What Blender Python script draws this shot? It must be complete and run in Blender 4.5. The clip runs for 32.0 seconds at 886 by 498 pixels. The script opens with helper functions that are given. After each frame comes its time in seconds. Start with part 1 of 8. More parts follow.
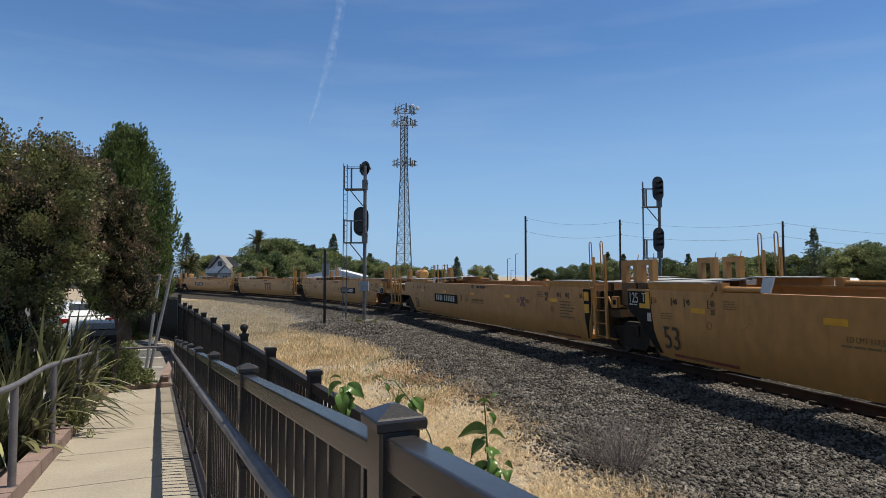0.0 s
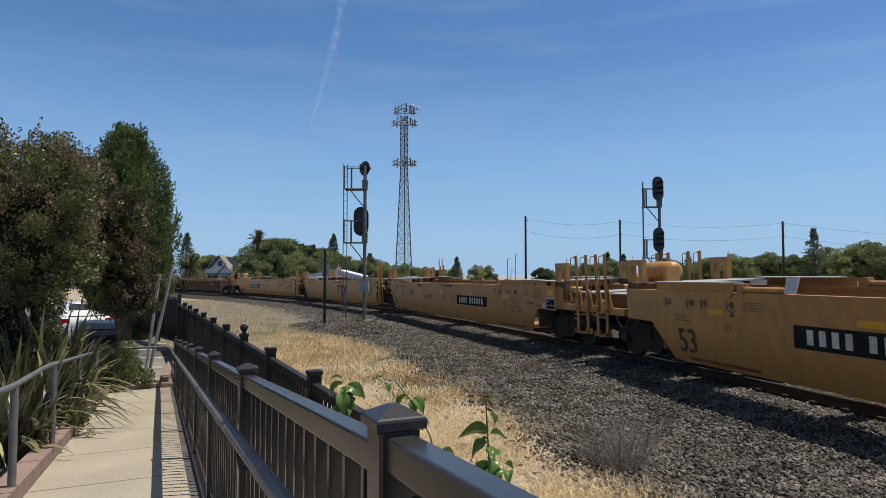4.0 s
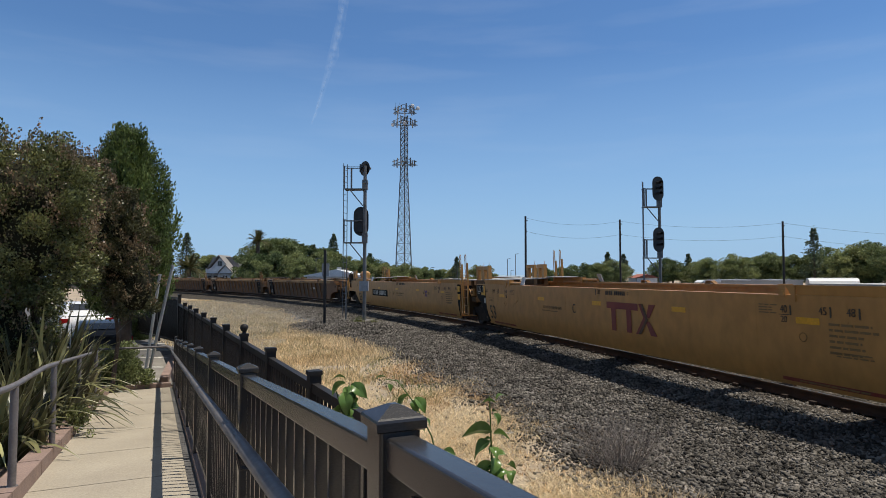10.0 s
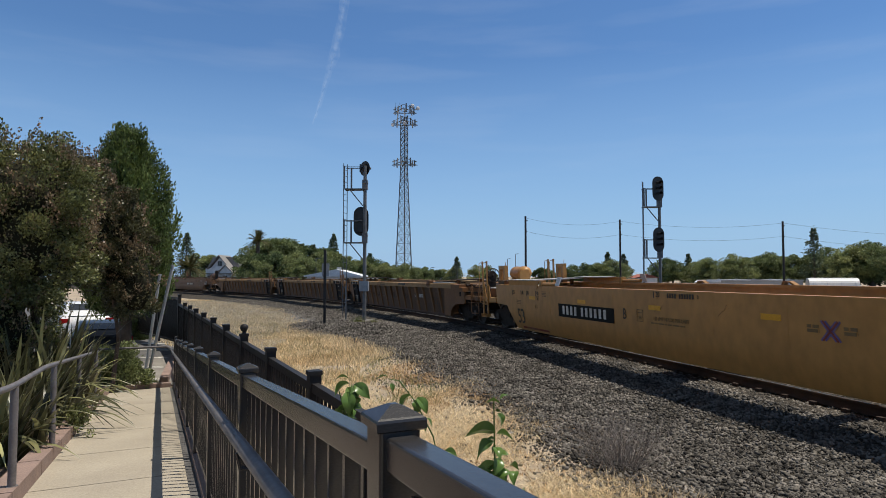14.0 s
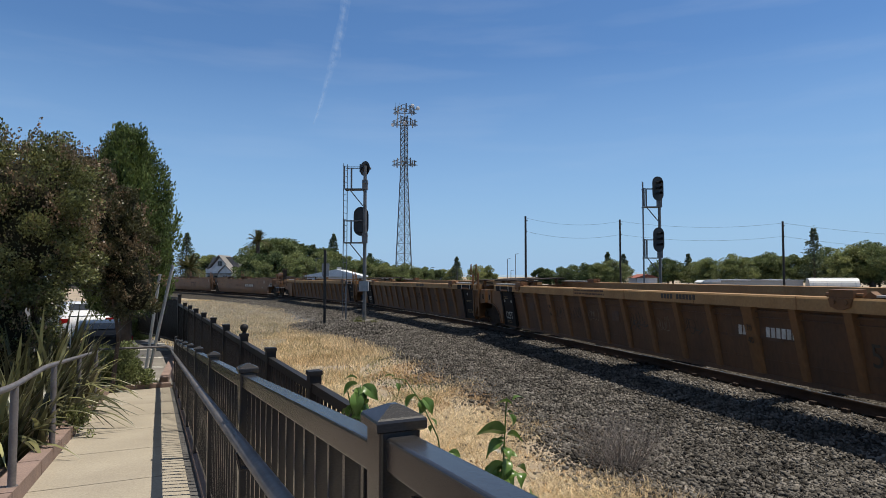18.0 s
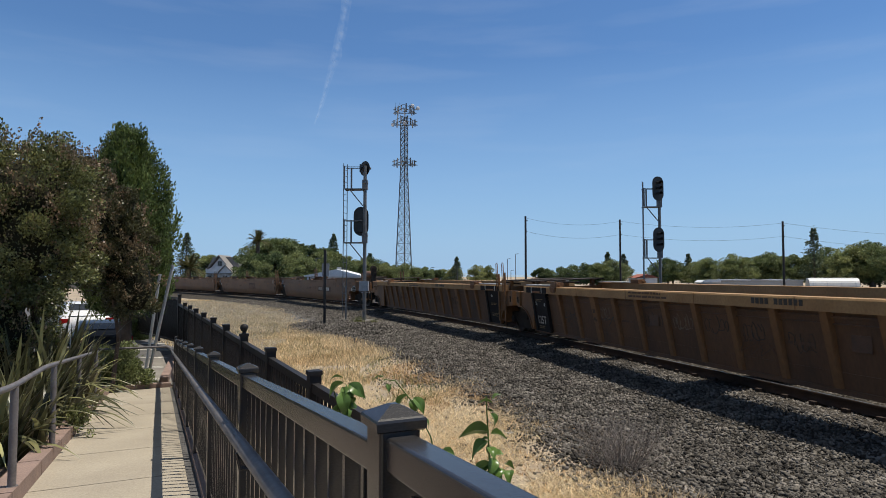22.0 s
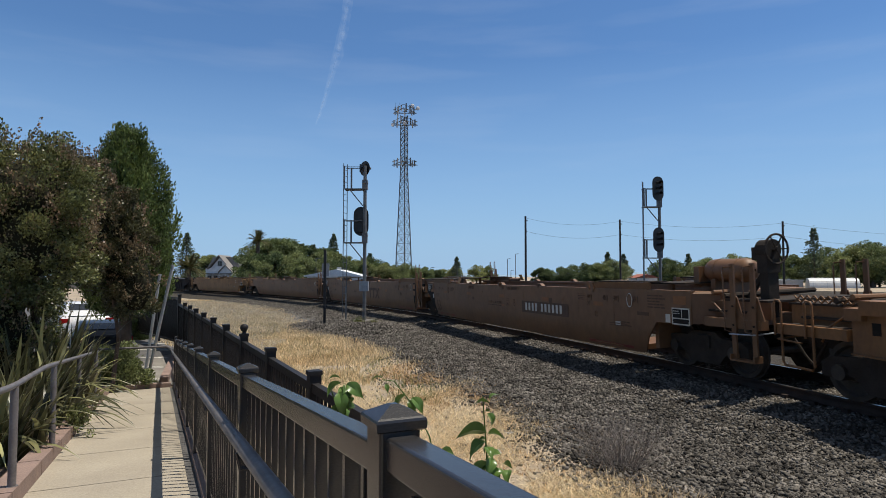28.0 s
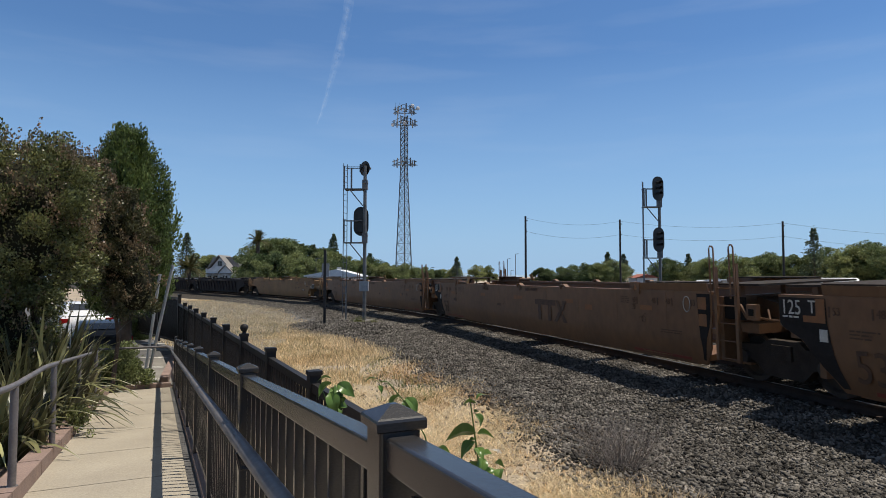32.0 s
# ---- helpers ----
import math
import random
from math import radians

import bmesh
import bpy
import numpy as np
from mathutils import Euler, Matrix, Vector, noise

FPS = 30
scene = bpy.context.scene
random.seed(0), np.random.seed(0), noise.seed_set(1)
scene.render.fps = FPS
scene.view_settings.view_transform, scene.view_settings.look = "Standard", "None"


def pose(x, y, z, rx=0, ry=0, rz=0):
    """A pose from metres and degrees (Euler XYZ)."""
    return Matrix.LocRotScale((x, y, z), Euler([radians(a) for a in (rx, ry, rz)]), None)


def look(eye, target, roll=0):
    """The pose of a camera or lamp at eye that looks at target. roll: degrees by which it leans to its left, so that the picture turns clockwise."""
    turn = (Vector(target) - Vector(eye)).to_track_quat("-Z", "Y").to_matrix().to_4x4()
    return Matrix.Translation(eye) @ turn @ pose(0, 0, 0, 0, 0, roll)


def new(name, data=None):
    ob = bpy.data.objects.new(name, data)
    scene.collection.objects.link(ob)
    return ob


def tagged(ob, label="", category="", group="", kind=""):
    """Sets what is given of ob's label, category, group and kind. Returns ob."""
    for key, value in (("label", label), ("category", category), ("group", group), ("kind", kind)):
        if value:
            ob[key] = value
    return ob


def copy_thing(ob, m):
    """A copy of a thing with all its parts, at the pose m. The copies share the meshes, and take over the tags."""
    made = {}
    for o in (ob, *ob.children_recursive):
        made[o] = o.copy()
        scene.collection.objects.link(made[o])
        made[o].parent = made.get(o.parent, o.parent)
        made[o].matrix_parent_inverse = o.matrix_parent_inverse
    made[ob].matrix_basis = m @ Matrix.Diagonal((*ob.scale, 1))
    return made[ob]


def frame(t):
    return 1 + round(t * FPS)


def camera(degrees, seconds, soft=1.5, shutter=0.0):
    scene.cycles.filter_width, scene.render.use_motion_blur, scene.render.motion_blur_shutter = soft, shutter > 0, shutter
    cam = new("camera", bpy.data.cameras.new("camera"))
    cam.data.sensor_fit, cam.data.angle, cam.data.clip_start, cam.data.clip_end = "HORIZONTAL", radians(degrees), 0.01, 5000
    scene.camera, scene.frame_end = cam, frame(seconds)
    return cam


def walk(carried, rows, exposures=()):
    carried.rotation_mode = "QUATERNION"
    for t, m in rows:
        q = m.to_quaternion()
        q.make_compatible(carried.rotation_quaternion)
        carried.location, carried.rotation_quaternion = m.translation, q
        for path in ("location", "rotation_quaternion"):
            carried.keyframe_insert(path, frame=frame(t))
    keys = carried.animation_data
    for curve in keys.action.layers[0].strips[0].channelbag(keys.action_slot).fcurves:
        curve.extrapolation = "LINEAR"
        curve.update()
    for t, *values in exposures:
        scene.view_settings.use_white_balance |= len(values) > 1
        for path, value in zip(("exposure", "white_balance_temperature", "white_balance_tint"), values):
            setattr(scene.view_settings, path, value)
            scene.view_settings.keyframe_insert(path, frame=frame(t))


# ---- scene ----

# Rails lie at z = 0; the camera stands on a tripod on a ramp beside the line.
EYE = (0.0, 0.0, 1.984)
cam = camera(72.0, 32.0, soft=0.5, shutter=0.1)
AIM = look(EYE, (0.0, 10.0, 1.984 + 0.4495))
walk(cam, [(0.0, AIM), (32.0, AIM)], [(0.0, 0.0), (32.0, 0.0)])

# ---- daylight ----
SUN_TO = Vector((-0.36, -0.03, -1.0))
world = bpy.data.worlds.new("sky")
scene.world = world
world.use_nodes = True
wn, wl = world.node_tree.nodes, world.node_tree.links
wn.clear()
w_out = wn.new("ShaderNodeOutputWorld")
w_bg = wn.new("ShaderNodeBackground")
w_sky = wn.new("ShaderNodeTexSky")
w_sky.sky_type, w_sky.sun_disc = "NISHITA", False
w_sky.sun_elevation, w_sky.sun_rotation = radians(70.1), radians(85.2)
w_sky.altitude, w_sky.air_density, w_sky.dust_density, w_sky.ozone_density = 50, 1.0, 0.0, 2.6
w_bg.inputs["Strength"].default_value = 0.099
w_hue = wn.new("ShaderNodeHueSaturation")
w_tint = wn.new("ShaderNodeMix")
w_tint.data_type, w_tint.blend_type = "RGBA", "MULTIPLY"
w_tint.inputs["B"].default_value = (0.86, 1.0, 1.15, 1)
# thin high cloud, low in the sky
w_co, w_map, w_cl = wn.new("ShaderNodeTexCoord"), wn.new("ShaderNodeMapping"), wn.new("ShaderNodeTexNoise")
w_map.inputs["Scale"].default_value = (2.2, 2.2, 16.0)
w_cl.inputs["Scale"].default_value, w_cl.inputs["Detail"].default_value = 1.6, 6
w_ramp, w_mixc = wn.new("ShaderNodeValToRGB"), wn.new("ShaderNodeMix")
w_ramp.color_ramp.elements[0].position, w_ramp.color_ramp.elements[1].position = 0.5, 0.8
w_ramp.color_ramp.elements[0].color, w_ramp.color_ramp.elements[1].color = (0, 0, 0, 1), (0.095, 0.095, 0.095, 1)
w_mixc.data_type = "RGBA"
w_mixc.inputs["B"].default_value = (7.0, 7.6, 8.6, 1)
wl.new(w_co.outputs["Generated"], w_map.inputs[0])
wl.new(w_map.outputs[0], w_cl.inputs["Vector"])
wl.new(w_cl.outputs["Fac"], w_ramp.inputs[0])
w_high, w_fade = wn.new("ShaderNodeSeparateXYZ"), {}
wl.new(w_co.outputs["Generated"], w_high.inputs[0])
for name, low, high in (("Saturation", 1.12, 0.4), ("Value", 1.0, 0.85), ("Tint", 1.0, 0.0)):
    w_fade[name] = wn.new("ShaderNodeMapRange")
    w_fade[name].interpolation_type = "SMOOTHSTEP"
    w_fade[name].inputs["From Min"].default_value, w_fade[name].inputs["From Max"].default_value = 0.4, 0.85
    w_fade[name].inputs["To Min"].default_value, w_fade[name].inputs["To Max"].default_value = low, high
    wl.new(w_high.outputs["Z"], w_fade[name].inputs["Value"])
wl.new(w_fade["Saturation"].outputs[0], w_hue.inputs["Saturation"])
wl.new(w_fade["Value"].outputs[0], w_hue.inputs["Value"])
wl.new(w_fade["Tint"].outputs[0], w_tint.inputs["Factor"])
wl.new(w_sky.outputs[0], w_hue.inputs["Color"])
wl.new(w_hue.outputs[0], w_tint.inputs["A"])
wl.new(w_ramp.outputs[0], w_mixc.inputs["Factor"])
wl.new(w_tint.outputs["Result"], w_mixc.inputs["A"])
# pale blue haze towards the horizon
w_sep, w_hr, w_haze = wn.new("ShaderNodeSeparateXYZ"), wn.new("ShaderNodeMapRange"), wn.new("ShaderNodeMix")
w_haze.data_type = "RGBA"
w_haze.inputs["B"].default_value = (3.0, 4.95, 7.7, 1)
w_hr.inputs["From Min"].default_value, w_hr.inputs["From Max"].default_value = 0.0, 0.34
w_hr.inputs["To Min"].default_value, w_hr.inputs["To Max"].default_value = 0.9, 0.04
wl.new(w_co.outputs["Generated"], w_sep.inputs[0])
wl.new(w_sep.outputs["Z"], w_hr.inputs["Value"])
wl.new(w_hr.outputs[0], w_haze.inputs["Factor"])
wl.new(w_mixc.outputs["Result"], w_haze.inputs["A"])
wl.new(w_haze.outputs["Result"], w_bg.inputs[0])
wl.new(w_bg.outputs[0], w_out.inputs[0])
sun = new("sun", bpy.data.lights.new("sun", "SUN"))
sun.data.energy, sun.data.angle, sun.data.color = 5.0, radians(0.53), (1.0, 0.935, 0.82)
sun.matrix_world = look((40, 4, 60), Vector((40, 4, 60)) + SUN_TO)


# ---- materials ----
def material(name, base, second=None, rough=0.7, metal=0.0, scale=6.0, fine=60.0, bump=0.15, amount=0.5, third=None, spread=0.0, stretch=(1, 1, 1), spec=0.5, depth=0.02):
    """A principled surface whose colour wanders between base and second at two scales."""
    m = bpy.data.materials.new(name)
    m.use_nodes = True
    n, l = m.node_tree.nodes, m.node_tree.links
    p = n["Principled BSDF"]
    p.inputs["Roughness"].default_value, p.inputs["Metallic"].default_value = rough, metal
    p.inputs["Specular IOR Level"].default_value = spec
    second = second or tuple(c * 0.6 for c in base)
    co, mp = n.new("ShaderNodeTexCoord"), n.new("ShaderNodeMapping")
    mp.inputs["Scale"].default_value = stretch
    l.new(co.outputs["Object"], mp.inputs[0])
    big, small = n.new("ShaderNodeTexNoise"), n.new("ShaderNodeTexNoise")
    for tex, sc, det in ((big, scale, 5), (small, fine, 3)):
        tex.inputs["Scale"].default_value, tex.inputs["Detail"].default_value = sc, det
        l.new(mp.outputs[0], tex.inputs["Vector"])
    ramp = n.new("ShaderNodeValToRGB")
    ramp.color_ramp.elements[0].position, ramp.color_ramp.elements[1].position = 0.5 - 0.3 * amount, 0.5 + 0.35 * amount
    ramp.color_ramp.elements[0].color, ramp.color_ramp.elements[1].color = (*second, 1), (*base, 1)
    if third:
        e = ramp.color_ramp.elements.new(0.9)
        e.color = (*third, 1)
    l.new(big.outputs["Fac"], ramp.inputs[0])
    mix = n.new("ShaderNodeMix")
    mix.data_type, mix.blend_type = "RGBA", "MULTIPLY"
    mix.inputs["Factor"].default_value = 0.5
    l.new(ramp.outputs[0], mix.inputs["A"])
    l.new(small.outputs["Fac"], mix.inputs["B"])
    gain = n.new("ShaderNodeMix")
    gain.data_type, gain.blend_type = "RGBA", "MULTIPLY"
    gain.inputs["Factor"].default_value = 1.0
    gain.inputs["B"].default_value = (1.3, 1.3, 1.3, 1)
    l.new(mix.outputs["Result"], gain.inputs["A"])
    last = gain.outputs["Result"]
    if spread:
        geo, hsv = n.new("ShaderNodeNewGeometry"), n.new("ShaderNodeHueSaturation")
        mr = n.new("ShaderNodeMapRange")
        mr.inputs["To Min"].default_value, mr.inputs["To Max"].default_value = 1 - spread, 1 + spread
        l.new(geo.outputs["Random Per Island"], mr.inputs["Value"])
        l.new(mr.outputs[0], hsv.inputs["Value"])
        l.new(last, hsv.inputs["Color"])
        last = hsv.outputs[0]
    l.new(last, p.inputs["Base Color"])
    if bump:
        b = n.new("ShaderNodeBump")
        b.inputs["Strength"].default_value, b.inputs["Distance"].default_value = bump, depth
        l.new(small.outputs["Fac"], b.inputs["Height"])
        l.new(b.outputs[0], p.inputs["Normal"])
    return m


def leafy(name, base, second, spread=0.35, rough=0.55, through_light=0.25, scale=1.2, each=0.0):
    """Leaves: colour by clump and by leaf, with some light let through."""
    m = material(name, base, second, rough=rough, scale=scale, fine=9.0, bump=0.0, amount=0.6, spread=spread, spec=0.35)
    n, l = m.node_tree.nodes, m.node_tree.links
    p, out = n["Principled BSDF"], n["Material Output"]
    if each:
        info, vary, hue, val = n.new("ShaderNodeObjectInfo"), n.new("ShaderNodeHueSaturation"), n.new("ShaderNodeMapRange"), n.new("ShaderNodeMapRange")
        hue.inputs["To Min"].default_value, hue.inputs["To Max"].default_value = 0.5 - 0.035, 0.5 + 0.02
        val.inputs["To Min"].default_value, val.inputs["To Max"].default_value = 1 + each, 1 - each
        for node in (hue, val):
            l.new(info.outputs["Random"], node.inputs["Value"])
        l.new(hue.outputs[0], vary.inputs["Hue"])
        l.new(val.outputs[0], vary.inputs["Value"])
        l.new(p.inputs["Base Color"].links[0].from_socket, vary.inputs["Color"])
        l.new(vary.outputs[0], p.inputs["Base Color"])
    tr, mx = n.new("ShaderNodeBsdfTranslucent"), n.new("ShaderNodeMixShader")
    l.new(p.inputs["Base Color"].links[0].from_socket, tr.inputs["Color"])
    mx.inputs[0].default_value = through_light
    l.new(p.outputs[0], mx.inputs[1])
    l.new(tr.outputs[0], mx.inputs[2])
    l.new(mx.outputs[0], out.inputs[0])
    return m


YELLOW = material("yellow_car_paint", (0.44, 0.218, 0.056), (0.37, 0.178, 0.046), rough=0.42, scale=0.6, fine=5, bump=0.02, amount=0.9, stretch=(1.0, 1, 0.6))
OLD_YELLOW = material("weathered_yellow_paint", (0.24, 0.106, 0.03), (0.115, 0.05, 0.018), rough=0.65, scale=1.1, fine=16, bump=0.1, amount=0.9, stretch=(1.2, 1, 0.7))
BROWN = material("rust_brown_paint", (0.19, 0.091, 0.037), (0.12, 0.056, 0.025), rough=0.55, scale=0.8, fine=7, bump=0.04, amount=1.0, stretch=(1.0, 1, 0.6))
TAN = material("dusty_tan_paint", (0.28, 0.155, 0.062), (0.17, 0.095, 0.042), rough=0.7, scale=1.0, fine=14, bump=0.1, amount=0.9)
NAVY = material("dark_car_paint", (0.022, 0.019, 0.021), (0.014, 0.012, 0.013), rough=0.7, spec=0.15, scale=1.2, fine=20)
BLACK_PAINT = material("black_panel_paint", (0.014, 0.0125, 0.011), (0.022, 0.019, 0.015), spec=0.12, rough=0.8, scale=2, fine=30, bump=0.05)
WHITE_PAINT = material("white_stencil_paint", (0.6, 0.58, 0.52), (0.4, 0.37, 0.32), rough=0.6, scale=3, fine=25, bump=0.0)
STENCIL = material("black_stencil_paint", (0.03, 0.025, 0.02), (0.05, 0.04, 0.03), rough=0.6, bump=0.0)
FADED = material("faded_stencil_paint", (0.16, 0.095, 0.035), (0.2, 0.12, 0.04), rough=0.6, bump=0.0)
MAROON = material("maroon_stencil_paint", (0.17, 0.022, 0.02), (0.21, 0.04, 0.026), rough=0.6, bump=0.0, scale=2)
REFLECT = material("yellow_reflector", (0.74, 0.36, 0.012), (0.62, 0.3, 0.012), rough=0.4, bump=0.0)
GRATING = material("galvanised_grating", (0.4, 0.4, 0.39), (0.26, 0.26, 0.25), rough=0.7, metal=0.2, scale=5, fine=70, bump=0.3)
TRUCK = material("grimy_cast_steel", (0.034, 0.027, 0.022), (0.05, 0.039, 0.031), spec=0.15, rough=0.9, scale=5, fine=40, bump=0.3)
WHEEL = material("wheel_steel", (0.06, 0.047, 0.037), (0.035, 0.028, 0.023), rough=0.65, metal=0.2, scale=6, fine=50)
TREAD = material("polished_tread", (0.5, 0.5, 0.5), (0.38, 0.37, 0.36), rough=0.3, metal=1.0, scale=8, fine=60, bump=0.02)
RAIL = material("rail_rust", (0.055, 0.037, 0.028), (0.032, 0.023, 0.019), rough=0.8, scale=4, fine=50, spec=0.2)
CONCRETE_TIE = material("tie_concrete", (0.22, 0.2, 0.178), (0.13, 0.118, 0.104), rough=0.85, scale=3, fine=50, bump=0.3)
STONE = material("ballast_stone", (0.163, 0.147, 0.129), (0.068, 0.062, 0.055), rough=0.9, scale=2.0, fine=40, bump=0.2, spread=0.75, spec=0.08)
BALLAST = material("ballast_bed", (0.085, 0.074, 0.06), (0.035, 0.03, 0.025), spec=0.1, rough=0.95, scale=9, fine=45, bump=1.0, depth=0.04)
FENCE_PAINT = material("grey_bronze_fence_paint", (0.035, 0.032, 0.031), (0.024, 0.022, 0.021), spec=0.6, rough=0.25, scale=2.5, fine=120, bump=0.02, amount=0.8, stretch=(1, 1, 3))
# Fence paint lightened and roughened: light on the round pipes is in the colour.
PIPE_PAINT = material("worn_pipe_paint", (0.165, 0.15, 0.148), (0.11, 0.1, 0.1), rough=0.5, scale=6, fine=60, bump=0.04)
DARK_FENCE = material("black_fence_paint", (0.017, 0.016, 0.017), (0.025, 0.022, 0.021), rough=0.55, spec=0.22, scale=3, fine=60, bump=0.04)
CONCRETE = material("ramp_concrete", (0.4, 0.35, 0.27), (0.3, 0.258, 0.2), rough=0.9, scale=1.4, fine=55, bump=0.25, amount=0.9)
KERB = material("red_brown_kerb", (0.3, 0.205, 0.165), (0.2, 0.14, 0.115), rough=0.85, scale=3, fine=50, bump=0.3, amount=0.9)
ASPHALT = material("old_asphalt", (0.12, 0.115, 0.11), (0.075, 0.072, 0.07), rough=0.9, scale=2, fine=70, bump=0.3)
GALV = material("galvanised_pipe", (0.5, 0.51, 0.52), (0.36, 0.37, 0.38), rough=0.45, metal=0.5, scale=4, fine=40, bump=0.05)
SIGNAL_BLACK = material("signal_black", (0.012, 0.012, 0.013), (0.02, 0.02, 0.021), rough=0.5, bump=0.03)
MAST = material("mast_grey_paint", (0.17, 0.17, 0.17), (0.11, 0.11, 0.11), rough=0.55, metal=0.2, scale=3, fine=40, bump=0.05)
CABINET = material("light_grey_cabinet", (0.34, 0.35, 0.36), (0.27, 0.28, 0.29), rough=0.5, bump=0.03)
STEEL_FAR = material("tower_steel", (0.14, 0.145, 0.155), (0.09, 0.095, 0.1), rough=0.55, metal=0.3, bump=0.0)
ANTENNA = material("antenna_panel", (0.55, 0.55, 0.54), (0.45, 0.45, 0.45), rough=0.5, bump=0.0)
WOOD_POLE = material("creosoted_pole", (0.06, 0.047, 0.04), (0.04, 0.032, 0.028), rough=0.9, scale=2, fine=30)
WHITE_WALL = material("white_siding", (0.72, 0.73, 0.74), (0.6, 0.61, 0.63), rough=0.7, scale=1, fine=10, bump=0.05)
ROOF = material("grey_shingle", (0.26, 0.24, 0.22), (0.19, 0.18, 0.17), rough=0.9, scale=2, fine=12, bump=0.3)
GLASS_DARK = material("dark_window_glass", (0.03, 0.035, 0.04), (0.02, 0.022, 0.025), rough=0.1, bump=0.0)
BARK = material("bark", (0.13, 0.095, 0.07), (0.075, 0.055, 0.042), rough=0.95, scale=4, fine=30, bump=0.6)
HEDGE_LEAF = leafy("hedge_leaf", (0.2, 0.2, 0.078), (0.085, 0.1, 0.036), spread=0.7, rough=0.3, through_light=0.3)
DARK_LEAF = leafy("dark_shrub_leaf", (0.13, 0.12, 0.06), (0.065, 0.068, 0.03), spread=0.6, rough=0.34, through_light=0.25)
BRONZE_LEAF = leafy("bronze_leaf", (0.24, 0.15, 0.095), (0.14, 0.118, 0.06), spread=0.5, rough=0.4, scale=2.5)
CYPRESS_LEAF = leafy("cypress_spray", (0.15, 0.195, 0.055), (0.065, 0.095, 0.028), spread=0.55, rough=0.6, through_light=0.25)
OAK_LEAF = leafy("broad_leaf", (0.215, 0.265, 0.1), (0.1, 0.13, 0.052), spread=0.5, through_light=0.34, scale=0.3, each=0.35)
CONIFER_LEAF = leafy("conifer_needle", (0.12, 0.155, 0.08), (0.07, 0.095, 0.052), spread=0.45, through_light=0.2, scale=0.5)
PALM_LEAF = leafy("palm_frond", (0.07, 0.085, 0.03), (0.12, 0.09, 0.035), spread=0.4)
# Lighter copy of the flax colour; sunlight on some blades is painted in.
LIT_FLAX = leafy("pale_flax_blade", (0.42, 0.4, 0.19), (0.22, 0.22, 0.09), spread=0.4, rough=0.35, scale=3)
# Darkened car yellow: the shade under the walkways is put into the colour.
SHADED_YELLOW = material("grimy_yellow_steel", (0.17, 0.088, 0.028), (0.06, 0.035, 0.018), rough=0.75, scale=1.6, fine=20, bump=0.1, amount=0.9)
# Rusty paint, darker than the ribs: the recesses' shade is painted in too.
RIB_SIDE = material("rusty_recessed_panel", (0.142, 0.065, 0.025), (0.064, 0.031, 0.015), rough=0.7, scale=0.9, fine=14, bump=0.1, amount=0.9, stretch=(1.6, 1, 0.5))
BLACK_OLD = material("faded_black_panel", (0.03, 0.025, 0.023), (0.02, 0.017, 0.015), rough=0.8, spec=0.15, scale=2, fine=20, bump=0.05)
VIOLET = material("violet_emblem_paint", (0.1, 0.09, 0.26), (0.16, 0.11, 0.22), rough=0.6, bump=0.0)
# Near-black for solid cores that paint the shade inside leafy crowns.
CORE_SHADE = material("shaded_twigs", (0.03, 0.028, 0.016), (0.016, 0.015, 0.009), rough=0.95, scale=5, fine=30, bump=0.6, spec=0.1)
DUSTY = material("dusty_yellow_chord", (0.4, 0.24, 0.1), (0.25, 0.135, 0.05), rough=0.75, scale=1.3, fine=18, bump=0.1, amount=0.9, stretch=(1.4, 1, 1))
DULL_REFLECT = material("dulled_reflector", (0.25, 0.095, 0.026), (0.19, 0.08, 0.026), rough=0.6, bump=0.0)
SPRAY_BLACK = material("weathered_black_spray", (0.03, 0.022, 0.017), (0.07, 0.042, 0.024), rough=0.7, scale=9, fine=60, bump=0.0)
SPRAY_PALE = material("weathered_pale_spray", (0.2, 0.15, 0.105), (0.14, 0.085, 0.045), rough=0.75, scale=9, fine=60, bump=0.0)
SOOT = material("soot_dark_stencil", (0.07, 0.037, 0.021), (0.105, 0.052, 0.027), rough=0.7, bump=0.0)
VINE_LEAF = leafy("vine_leaf", (0.13, 0.21, 0.045), (0.055, 0.105, 0.025), spread=0.35, rough=0.28)
FLAX_LEAF = leafy("flax_blade", (0.16, 0.155, 0.075), (0.055, 0.058, 0.03), spread=0.55, rough=0.32, scale=3)
DRY_GRASS = leafy("dry_grass", (0.78, 0.64, 0.41), (0.58, 0.43, 0.24), spread=0.5, through_light=0.3, scale=0.7)
PALE_STRAW = leafy("pale_straw", (0.78, 0.66, 0.44), (0.52, 0.41, 0.25), spread=0.45, through_light=0.2, scale=2.0)
GREEN_GRASS = leafy("green_weed", (0.13, 0.17, 0.05), (0.2, 0.19, 0.07), spread=0.4)
DEAD_TWIG = material("dead_twig", (0.3, 0.26, 0.23), (0.17, 0.145, 0.125), rough=0.9, bump=0.0)


